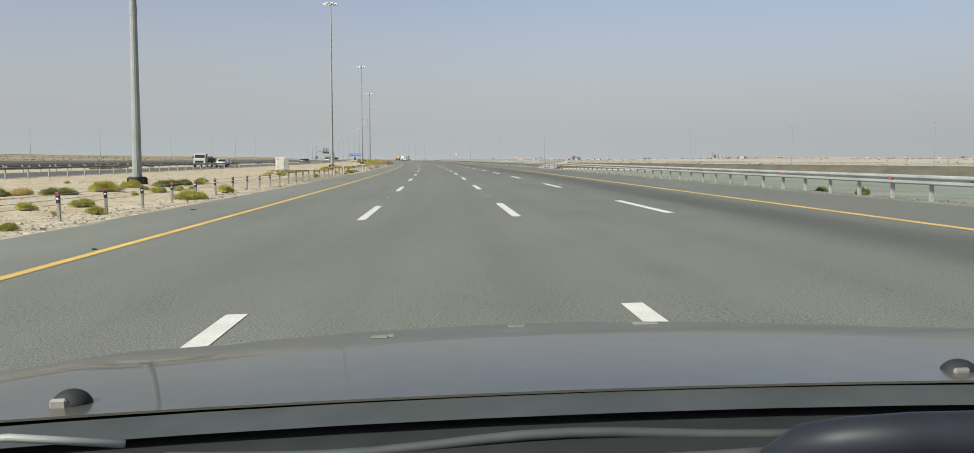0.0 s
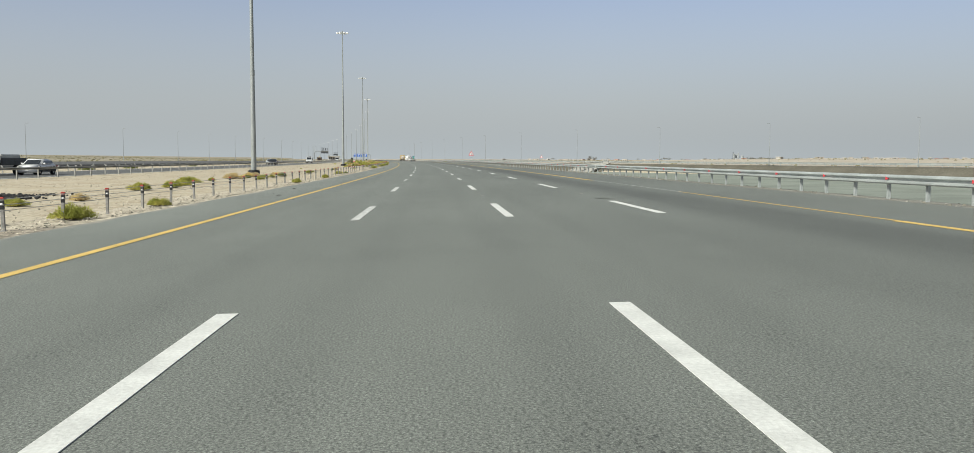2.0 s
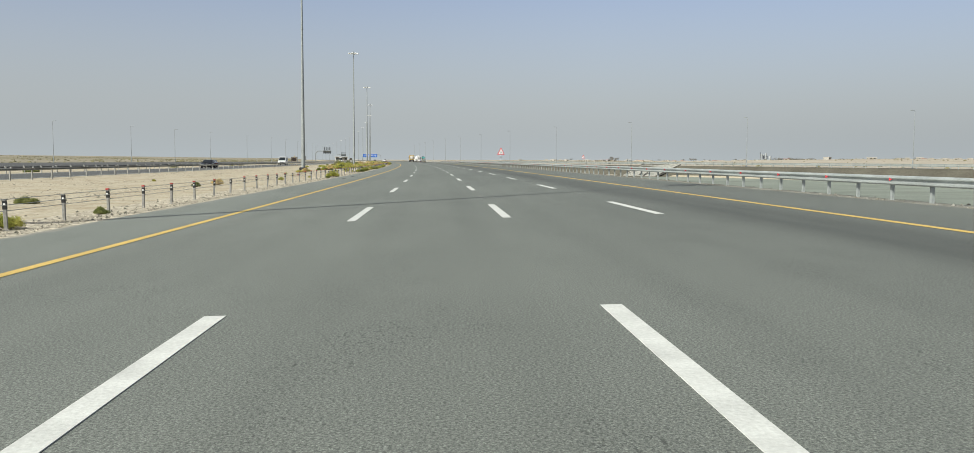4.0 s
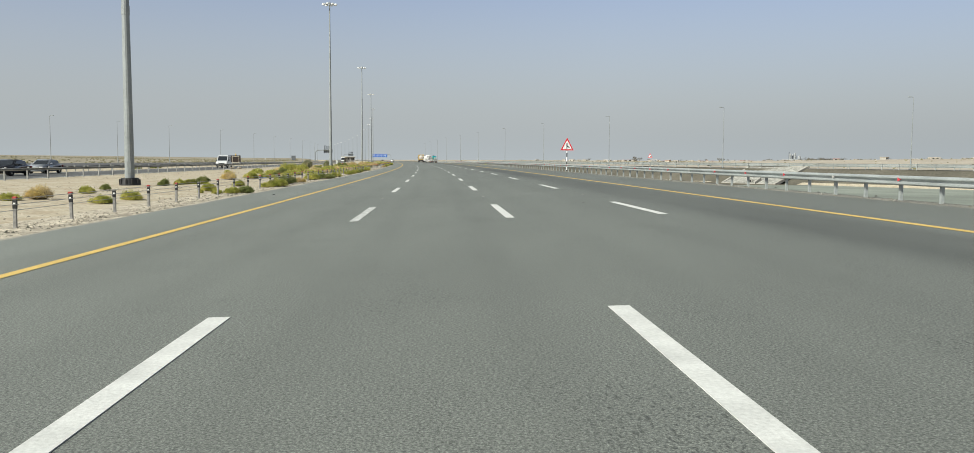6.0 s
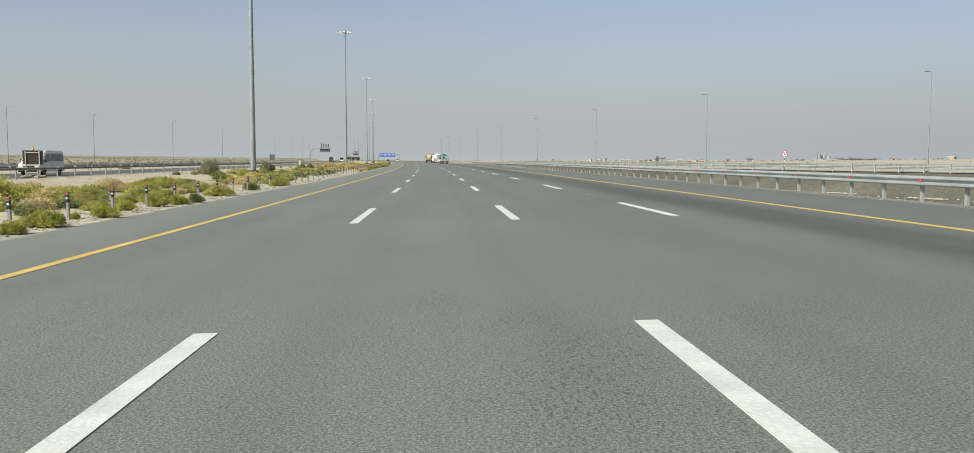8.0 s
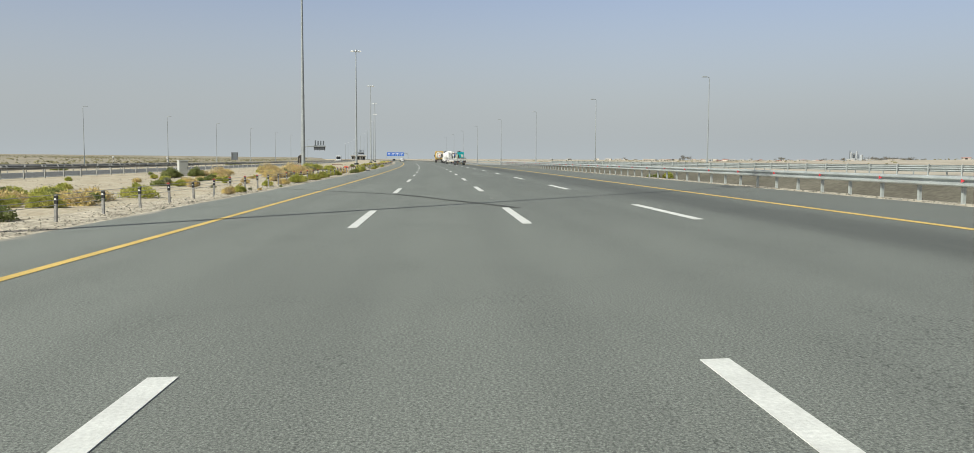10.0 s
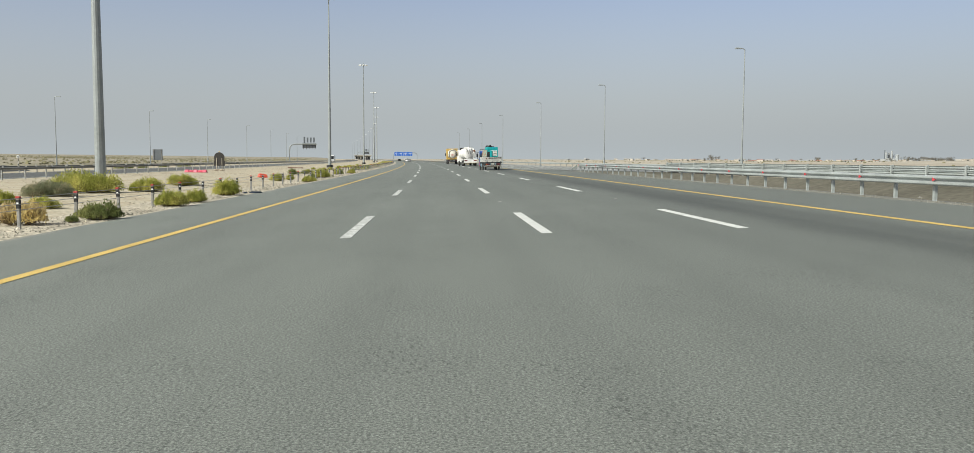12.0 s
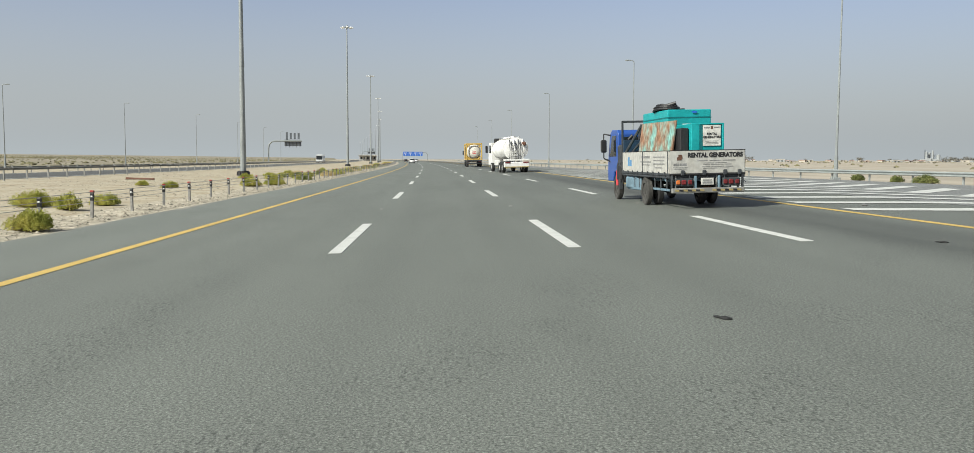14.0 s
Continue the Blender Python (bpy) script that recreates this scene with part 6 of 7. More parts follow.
    rod(bm, (-0.9, 5.52, 1.0), (0.9, 5.52, 1.45), 0.09, 0.07, 8)
    part("crane_boom", bm, CHASSIS, crane)
    bm = bmesh.new()
    for k in range(7):
        x = -1.02 + 0.07 * (k % 3)
        tube(bm, [(x, 5.15 + 0.09 * k, 0.55), (x - 0.05, 5.12 + 0.1 * k, 1.0), (x + 0.06, 5.16 + 0.09 * k, 1.5), (x + 0.25, 5.2 + 0.08 * k, 1.9 - 0.06 * k)], 0.035, 7)
    part("crane_hoses", bm, BLACK, crane)
    for sx in (-1, 1):
        bm = bmesh.new()
        prism(bm, ((6.15, 1.36), (6.15, 2.02), (6.72, 2.02), (7.02, 1.36)), sx * 1.004 - 0.006, sx * 1.004 + 0.006, "x")
        part("side_window", bm, GLASS_DARK, cab)
        bm = bmesh.new()
        rod(bm, (sx * 1.0, 6.9, 2.05), (sx * 1.24, 7.0, 2.10), 0.022)
        rod(bm, (sx * 1.24, 7.0, 2.10), (sx * 1.24, 7.0, 1.30), 0.022)
        rod(bm, (sx * 1.24, 7.0, 1.30), (sx * 1.02, 6.95, 1.2), 0.022)
        arm = part("mirror_arm", bm, BLACK, cab)
        piece("mirror", BLACK, arm, (sx * 1.25, 6.97, 1.70), (0.22, 0.09, 0.42), 0.04)
    bm = bmesh.new()
    prism(bm, ((-0.85, 1.4), (0.85, 1.4), (0.8, 1.98), (-0.8, 1.98)), 5.835, 5.847)
    part("rear_window", bm, GLASS_DARK, cab)
    bm = bmesh.new()
    prism(bm, ((-0.9, 1.38), (0.9, 1.38), (0.82, 1.95), (-0.82, 1.95)), 0, 0.01)
    for v in bm.verts:
        v.co.y += 7.29 - (v.co.z - 1.42) * 0.40
    part("windscreen", bm, GLASS_DARK, cab)
    bm = bmesh.new()
    tube(bm, [(-0.7, 5.2, 0.9), (-0.85, 5.15, 1.3), (-0.95, 5.2, 1.75), (-0.7, 5.1, 2.0)], 0.05, 8)
    tube(bm, [(-0.9, 5.1, 0.6), (-1.0, 5.12, 1.0), (-0.9, 5.15, 1.5)], 0.07, 8)
    part("hose", bm, BLACK, t)
    bm = bmesh.new()
    rod(bm, (-1.06, 5.75, 0.45), (-1.06, 5.75, 0.92), 0.05, n=10)
    part("extinguisher", bm, RED, t, "red fire extinguisher")
    bm = bmesh.new()
    for k in range(5):
        tube(bm, [(-1.02 + 0.5 * k, -0.03, 0.86), (-1.0 + 0.5 * k, -0.07, 0.74), (-0.9 + 0.5 * k, -0.05, 0.66)], 0.012, 5)
    part("chains", bm, CHASSIS, t)
    # load
    load = thing("generator", TRUCK, "large teal metal generator housing on the truck bed", "generator", "generators on the truck")
    h = piece("housing", TEAL, load, (0.22, 3.35, 1.66), (1.36, 2.6, 1.50), 0.02)
    piece("roof_cover", TEAL, load, (0.22, 3.35, 2.51), (1.36, 2.6, 0.22), 0.02)
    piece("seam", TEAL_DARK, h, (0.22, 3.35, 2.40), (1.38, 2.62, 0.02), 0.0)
    for y in (2.5, 3.2, 3.9):
        piece("side_door", TEAL, h, (-0.46, y, 1.65), (0.03, 0.62, 1.2), 0.01)
    bars("small_print", SIGN_WHITE, h, ((0.40, 2.20, 0.8, 0.06),), 2.042)
    bm = bmesh.new()
    prism(bm, [(0.36 + 0.09 * math.cos(a), 2.55 + 0.03 * math.sin(a)) for a in np.linspace(0, math.tau, 18)[:-1]], 2.01, 2.018)
    part("emblem", bm, SIGN_BLUE, load)
    small = thing("generator", TRUCK, "smaller teal generator box with a white placard", "generator", "generators on the truck")
    s = piece("housing", TEAL, small, (0.20, 1.15, 1.54), (0.96, 1.3, 1.28), 0.02)
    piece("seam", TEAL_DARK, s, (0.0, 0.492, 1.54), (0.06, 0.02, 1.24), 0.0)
    # black block standing in for the shaded gap beside the leaning sheet
    piece("gap_shade_block", BLACK, s, (-0.42, 1.2, 1.50), (0.26, 1.1, 1.14), 0.03)
    piece("side_panel", TEAL, s, (-0.155, 0.485, 1.54), (0.24, 0.04, 1.26), 0.012)
    piece("top_rim", TEAL, s, (0.2, 0.49, 2.165), (0.97, 0.05, 0.04), 0.01)
    piece("right_rim", TEAL, s, (0.655, 0.485, 1.54), (0.05, 0.04, 1.26), 0.01)
    pl = piece("placard", PLACARD, s, (0.32, 0.478, 1.865), (0.52, 0.02, 0.53), 0.0, label="weathered white placard with black words")
    lettering("lettering", "RENTAL\nGENERATORS", 0.083, BLACK, pl, Matrix.Translation((0.32, 0.466, 1.86)))
    bars("small_print", PRINT, pl, ((0.17, 2.075, 0.17, 0.022), (0.17, 2.04, 0.14, 0.012), (0.46, 2.07, 0.17, 0.03), (0.32, 1.72, 0.40, 0.012), (0.32, 1.685, 0.34, 0.012), (0.32, 1.65, 0.38, 0.012)), 0.466)
    piece("emblem", RUST, pl, (0.32, 0.465, 2.07), (0.06, 0.006, 0.07), 0.0)
    sheet_t = thing("metal_sheet", TRUCK, "rusty peeling sheet leaning against the generator", "metal sheet")
    for k, (x, y, w, turn) in enumerate(((-0.735, 1.72, 1.2, -82), (-0.90, 2.88, 1.15, -82))):
        bm = bmesh.new()
        prism(bm, ((-0.5 * w, -0.62), (0.5 * w, -0.62), (0.5 * w + 0.28, 0.62), (-0.5 * w + 0.28, 0.62)), -0.02, 0.02)
        o = part("panel", bm, RUST_BOARD, sheet_t)
        o.matrix_basis = Matrix.Translation((x, y, 1.66)) @ Matrix.Rotation(radians(turn), 4, "Z") @ Matrix.Rotation(radians(-3), 4, "X")
    bm = bmesh.new()
    for dz, rr in ((0.0, 0.40), (0.03, 0.33), (0.06, 0.37), (0.09, 0.26), (0.11, 0.30), (0.13, 0.18)):
        tube(bm, [(-0.12 + rr * math.cos(a), 3.2 + 1.3 * rr * math.sin(a), 2.66 + dz + 0.03 * math.sin(2 * a + 9 * dz)) for a in np.linspace(0, math.tau, 24)], 0.034, 6)
    rod(bm, (-0.5, 3.35, 2.68), (0.12, 3.0, 2.86), 0.06, 0.05, 8)
    rod(bm, (-0.3, 3.6, 2.68), (0.18, 3.3, 2.80), 0.05, 0.05, 8)
    hose = tagged(part("hose_coil", bm, BLACK), "coiled black hose on top of the generator", "hose")
    hose.matrix_basis = TRUCK
    bm = bmesh.new()
    rod(bm, (0.45, 3.5, 2.63), (0.45, 3.5, 2.72), 0.14, 0.12, 12)
    o = part("exhaust_cap", bm, BLACK, load)
    return t


flatbed_truck()


def tanker():
    t = thing("tanker_truck", standing(589.6, -5.43, 0.14, turn=4.0, lean=-1.5) @ Matrix.Diagonal((1.0, 1.2, 0.97, 1.0)), "white tanker truck with a round tank on the motorway", "truck")
    bm = bmesh.new()
    prof = ((0.0, 0.2), (0.03, 0.6), (0.08, 0.88), (0.13, 0.98), (0.13, 1.03), (0.22, 1.03), (0.22, 1.0), (5.9, 1.0), (5.95, 1.02), (6.05, 1.02), (6.1, 0.9), (6.17, 0.3))
    n = 28
    rings = [[bm.verts.new((1.17 * r * math.cos(i * math.tau / n), 0.35 + y, 2.27 + 1.05 * r * math.sin(i * math.tau / n))) for i in range(n)] for y, r in prof]
    for a, b in zip(rings, rings[1:]):
        for i in range(n):
            bm.faces.new((a[i], a[(i + 1) % n], b[(i + 1) % n], b[i]))
    bm.faces.new(rings[0][::-1])
    bm.faces.new(rings[-1])
    bmesh.ops.recalc_face_normals(bm, faces=bm.faces[:])
    for e in bm.edges:
        e.smooth = len(e.link_faces) != 2 or e.calc_face_angle() < 0.6
    tank = part("tank", bm, TANK_WHITE, t, smooth=True)
    for k, x in enumerate((-0.62, -0.2, 0.22, 0.64)):
        bm = bmesh.new()
        tube(bm, [(x, 0.30, 1.15), (x, 0.20, 1.6), (x + 0.04, 0.16, 2.2), (x, 0.24, 2.7), (x, 0.42, 3.2)], 0.045 if k % 2 else 0.03, 8)
        part("pipe", bm, TANK_WHITE if k % 2 else CHASSIS, t)
    for x in (-0.95, 0.95):
        bm = bmesh.new()
        tube(bm, [(x * 0.6, 0.9, 3.1), (x * 0.55, 0.9, 3.45), (x * 0.55, 5.7, 3.45), (x * 0.6, 5.7, 3.1)], 0.02, 6)
        part("hand_rail", bm, TANK_WHITE, tank)
    for y in (1.6, 3.3, 5.0):
        bm = bmesh.new()
        rod(bm, (0, y, 3.2), (0, y, 3.5), 0.32, n=14)
        part("manhole", bm, TANK_WHITE, tank)
    piece("walkway", TANK_WHITE, tank, (0, 3.3, 3.34), (0.9, 5.4, 0.05))
    for x in (-0.42, 0.0, 0.42):
        bm = bmesh.new()
        tube(bm, [(x, 0.28, 1.2), (x, 0.26, 2.6), (x, 0.5, 3.2), (x, 0.9, 3.5)], 0.03, 6)
        part("ladder_rail", bm, CHASSIS, t)
    bm = bmesh.new()
    for k in range(7):
        rod(bm, (-0.42, 0.27, 1.3 + 0.25 * k), (0.0, 0.27, 1.3 + 0.25 * k), 0.02)
    part("ladder_rungs", bm, CHASSIS, t)
    piece("hose_reel", RUST, t, (0.75, 0.3, 2.75), (0.4, 0.25, 0.4), 0.1)
    piece("bumper", TANK_WHITE, t, (0, 0.1, 0.78), (2.4, 0.2, 0.5), 0.04)
    piece("bumper_board", TANK_WHITE, t, (0, 0.12, 1.22), (2.45, 0.12, 0.16), 0.02)
    piece("stripe_bar", HAZARD, t, (0, 0.03, 0.55), (2.3, 0.1, 0.1), 0.01)
    for x in (-0.85, 0.85):
        piece("lamp_housing", LAMP_RED, t, (x, -0.01, 0.98), (0.5, 0.04, 0.12), 0.01)
        piece("chassis_rail", CHASSIS, t, (x * 0.5, 4.4, 0.9), (0.14, 8.4, 0.26))
        piece("side_locker", TANK_WHITE, t, (x * 1.28, 4.2, 0.95), (0.3, 1.6, 0.5), 0.03)
        for y in (1.2, 2.5, 7.0):
            wheel(t, x * 1.24, y, 0.5, 0.3, TANK_WHITE)
    cab = ribbed("cab", TANK_WHITE, t, ((6.75, 0.7), (6.75, 3.0), (8.2, 3.05), (8.65, 2.1), (8.75, 0.7)), -1.2, 1.2, axis="x")
    for sx in (-1, 1):
        bm = bmesh.new()
        prism(bm, ((7.1, 1.95), (7.1, 2.75), (8.1, 2.75), (8.35, 1.95)), sx * 1.205 - 0.006, sx * 1.205 + 0.006, "x")
        part("side_window", bm, GLASS_DARK, cab)
        piece("mirror", BLACK, cab, (sx * 1.45, 8.3, 2.35), (0.25, 0.12, 0.75), 0.04)
    piece("wind_deflector", BLACK, t, (-0.55, 6.6, 3.2), (0.8, 0.3, 0.5), 0.08)
    return t


tanker()


def tank_container_truck():
    t = thing("tank_container_truck", standing(650, -4.85, 0.127, lean=-1.5), "lorry carrying a tank in a yellow frame", "truck")
    z0, z1, w, y1 = 1.15, 3.85, 1.22, 6.1
    for x in (-w, w):
        for y in (0.1, y1):
            piece("frame_post", FRAME_YELLOW, t, (x, y, (z0 + z1) / 2), (0.2, 0.2, z1 - z0), 0.02)
        for z in (z0 + 0.1, z1 - 0.1):
            piece("frame_rail", FRAME_YELLOW, t, (x, y1 / 2, z), (0.16, y1, 0.18), 0.02)
    for y in (0.1, y1):
        for z in (z0 + 0.1, z1 - 0.1):
            piece("frame_bar", FRAME_YELLOW, t, (0, y, z), (2 * w, 0.16, 0.2), 0.02)
        for sx in (-1, 1):
            for zz, dz in ((z0, 0.7), (z1, -0.7)):
                bm = bmesh.new()
                rod(bm, (sx * w, y, zz + dz), (sx * 0.5, y, zz + dz * 0.15), 0.07)
                part("brace", bm, FRAME_YELLOW, t)
    bm = bmesh.new()
    prof = ((0.25, 0.3), (0.35, 0.8), (0.6, 1.0), (5.6, 1.0), (5.85, 0.8), (5.95, 0.3))
    n = 22
    rings = [[bm.verts.new((1.1 * r * math.cos(i * math.tau / n), y, 2.5 + 1.15 * r * math.sin(i * math.tau / n))) for i in range(n)] for y, r in prof]
    for a, b in zip(rings, rings[1:]):
        for i in range(n):
            bm.faces.new((a[i], a[(i + 1) % n], b[(i + 1) % n], b[i]))
    bm.faces.new(rings[0][::-1])
    bm.faces.new(rings[-1])
    bmesh.ops.recalc_face_normals(bm, faces=bm.faces[:])
    tank = part("tank", bm, CREAM, t, smooth=True)
    bars("red_print", SIGN_RED, tank, ((0.0, 2.45, 0.5, 0.14), (0.0, 2.2, 0.6, 0.08)), 0.24)
    piece("deck", CHASSIS, t, (0, 3.4, 1.0), (2.4, 7.4, 0.2), 0.02)
    piece("rear_bumper", CHASSIS, t, (0, 0.0, 0.62), (2.3, 0.14, 0.2), 0.02)
    for x in (-0.9, 0.9):
        piece("lamp_housing", LAMP_RED, t, (x, -0.06, 0.86), (0.5, 0.08, 0.16), 0.01)
        for y in (0.9, 2.2, 7.6):
            wheel(t, x * 1.2, y, 0.5, 0.32, CHASSIS)
    cab = ribbed("cab", CHASSIS, t, ((6.6, 0.8), (6.6, 3.3), (8.2, 3.35), (8.7, 2.2), (8.8, 0.8)), -1.2, 1.2, axis="x")
    for sx in (-1, 1):
        piece("mirror", BLACK, cab, (sx * 1.42, 8.3, 2.4), (0.2, 0.12, 0.7), 0.04)
    return t


tank_container_truck()


def car(m, paint, label, kind="suv", category="car", group=""):
    """A car built facing local +y, its middle at the origin."""
    t = thing("car", m, label, category, group)
    if kind == "saloon":
        L, W, body_z, roof = 4.7, 1.8, 0.95, 1.45
        side = ((-2.22, 0.22), (-2.35, 0.42), (-2.36, 0.72), (-2.22, 0.97), (-1.5, 1.0), (0.0, 0.98), (1.0, 0.95), (1.65, 0.89), (2.1, 0.78), (2.31, 0.6), (2.33, 0.38), (2.2, 0.22))
        top = ((-1.85, 0.96), (-0.98, 1.38), (-0.55, 1.44), (0.05, 1.45), (0.32, 1.40), (1.2, 0.92))
    else:
        L, W, body_z, roof = 4.8, 1.92, 1.1, 1.82
        side = ((-2.28, 0.3), (-2.38, 0.5), (-2.4, 0.95), (-2.3, 1.15), (-1.2, 1.14), (0.9, 1.12), (1.7, 1.07), (2.15, 0.98), (2.38, 0.8), (2.39, 0.5), (2.3, 0.3))
        top = ((-2.28, 1.10), (-2.05, 1.72), (-1.75, 1.80), (0.05, 1.80), (0.3, 1.74), (1.15, 1.08))
    def rounded(name, outline, half, tuck, offset):
        """A body shell drawn in towards its ends and its top, with soft edges."""
        bm = bmesh.new()
        prism(bm, outline, -half, half, "x")
        for v in bm.verts:
            v.co.x *= 1 - 0.16 * min(1.0, abs(v.co.y) / (L / 2)) ** 5
            if v.co.z > tuck:
                v.co.x *= 0.88
        bmesh.ops.bevel(bm, geom=[e for e in bm.edges if abs(e.calc_face_angle(0)) > 0.2], offset=offset, segments=2, affect="EDGES")
        return part(name, bm, paint, t, smooth=True)

    rounded("body", side, W / 2, 9.0, 0.07)
    rounded("cabin", top, W / 2 - 0.05, body_z + 0.2, 0.06)
    y0, y1 = top[0][0], top[-1][0]
    zt = max(z for _, z in top)
    for sx in (-1, 1):
        bm = bmesh.new()
        prism(bm, ((y0 + 0.45, body_z + 0.08), (y1 - 0.42, body_z + 0.08), (y1 - 0.42 - (zt - body_z) * 0.8, zt - 0.14), (y0 + 0.62, zt - 0.14)), -0.01, 0.01, "x")
        k = 0.12 * W / 2 / (zt - body_z)
        for v in bm.verts:
            v.co.x += sx * (W / 2 - 0.04 - (v.co.z - body_z) * k)
        part("side_window", bm, GLASS_DARK, t)
        piece("mirror", paint, t, (sx * (W / 2 + 0.08), y1 - 0.5, body_z + 0.08), (0.2, 0.12, 0.14), 0.03)
        piece("tail_lamp", LAMP_RED, t, (sx * (W / 2 - 0.16), side[2][0] + 0.05, body_z - 0.18), (0.34, 0.16, 0.18), 0.03)
        piece("headlamp", SIGN_WHITE, t, (sx * (W / 2 - 0.30), side[-3][0] - 0.07, side[-3][1] + 0.04), (0.36, 0.2, 0.13), 0.03)
        for y in (-L * 0.30, L * 0.30):
            wheel(t, sx * (W / 2 - 0.115), y, 0.36, 0.24)
            bm = bmesh.new()
            prism(bm, [(y + 0.44 * math.cos(a), 0.36 + 0.44 * math.sin(a)) for a in np.linspace(-0.1, math.pi + 0.1, 14)], sx * W / 2 - 0.02, sx * (W / 2 + 0.004), "x")
            part("wheel_arch", bm, TRIM_BLACK, t)
        piece("sill", TRIM_BLACK, t, (sx * W / 2, 0, 0.45), (0.03, L * 0.55, 0.14), 0.008)
        for y in (-L * 0.16, L * 0.05):
            piece("door_seam", TRIM_BLACK, t, (sx * (W / 2 + 0.001), y, body_z * 0.72), (0.006, 0.015, body_z * 0.5), 0.0)
            piece("door_handle", TRIM_BLACK, t, (sx * (W / 2 + 0.01), y - 0.16, body_z - 0.2), (0.03, 0.16, 0.03), 0.006)
    bm = bmesh.new()
    (ya, za), (yb, zb) = top[0], top[1]
    prism(bm, ((-W * 0.38, 0), (W * 0.38, 0), (W * 0.34, 1), (-W * 0.34, 1)), -0.012, 0.0)
    for v in bm.verts:
        q = 0.12 + 0.76 * v.co.z
        v.co = (v.co.x, v.co.y + ya + (yb - ya) * q - 0.006, za + (zb - za) * q)
    part("rear_window", bm, GLASS_DARK, t)
    bm = bmesh.new()
    (ya, za), (yb, zb) = top[-1], top[-2]
    prism(bm, ((-W * 0.38, 0), (W * 0.38, 0), (W * 0.34, 1), (-W * 0.34, 1)), 0.0, 0.012)
    for v in bm.verts:
        q = 0.1 + 0.78 * v.co.z
        v.co = (v.co.x, v.co.y + ya + (yb - ya) * q + 0.008, za + (zb - za) * q + 0.008)
    part("windscreen", bm, GLASS_DARK, t)
    piece("bumper", TRIM_BLACK, t, (0, side[1][0] + 0.04, 0.42), (W * 0.78, 0.16, 0.16), 0.04)
    piece("number_plate", SIGN_WHITE, t, (0, side[-2][0] + 0.008, 0.45), (0.52, 0.02, 0.12), 0.004)
    piece("grille", ZINC, t, (0, side[-2][0] - 0.05, 0.60), (W * 0.42, 0.12, 0.14), 0.03)
    return t


car(standing(812, 5.5, -0.144, lean=-1.5), CAR_WHITE, "white estate car in the fast lane", group="cars ahead")
car(standing(905, 2.2, -0.06, lean=-1.5), CAR_WHITE, "white saloon car on the motorway ahead", "saloon", group="cars ahead")
car(standing(985, 5.4, -0.14, lean=-1.5), CAR_BLACK, "dark car far ahead on the motorway", "saloon", group="cars ahead")
car(standing(153, 38.0, -0.29, turn=180), CAR_WHITE, "white saloon car on the opposite carriageway", "saloon", group="oncoming cars")
car(standing(294.4, 39.4, -0.29, turn=180), CAR_BLACK, "black saloon car on the opposite carriageway", "saloon", group="oncoming cars")
car(standing(307.5, 42.0, -0.29, turn=180), SILVER_CAR, "silver saloon car on the opposite carriageway", "saloon", group="oncoming cars")


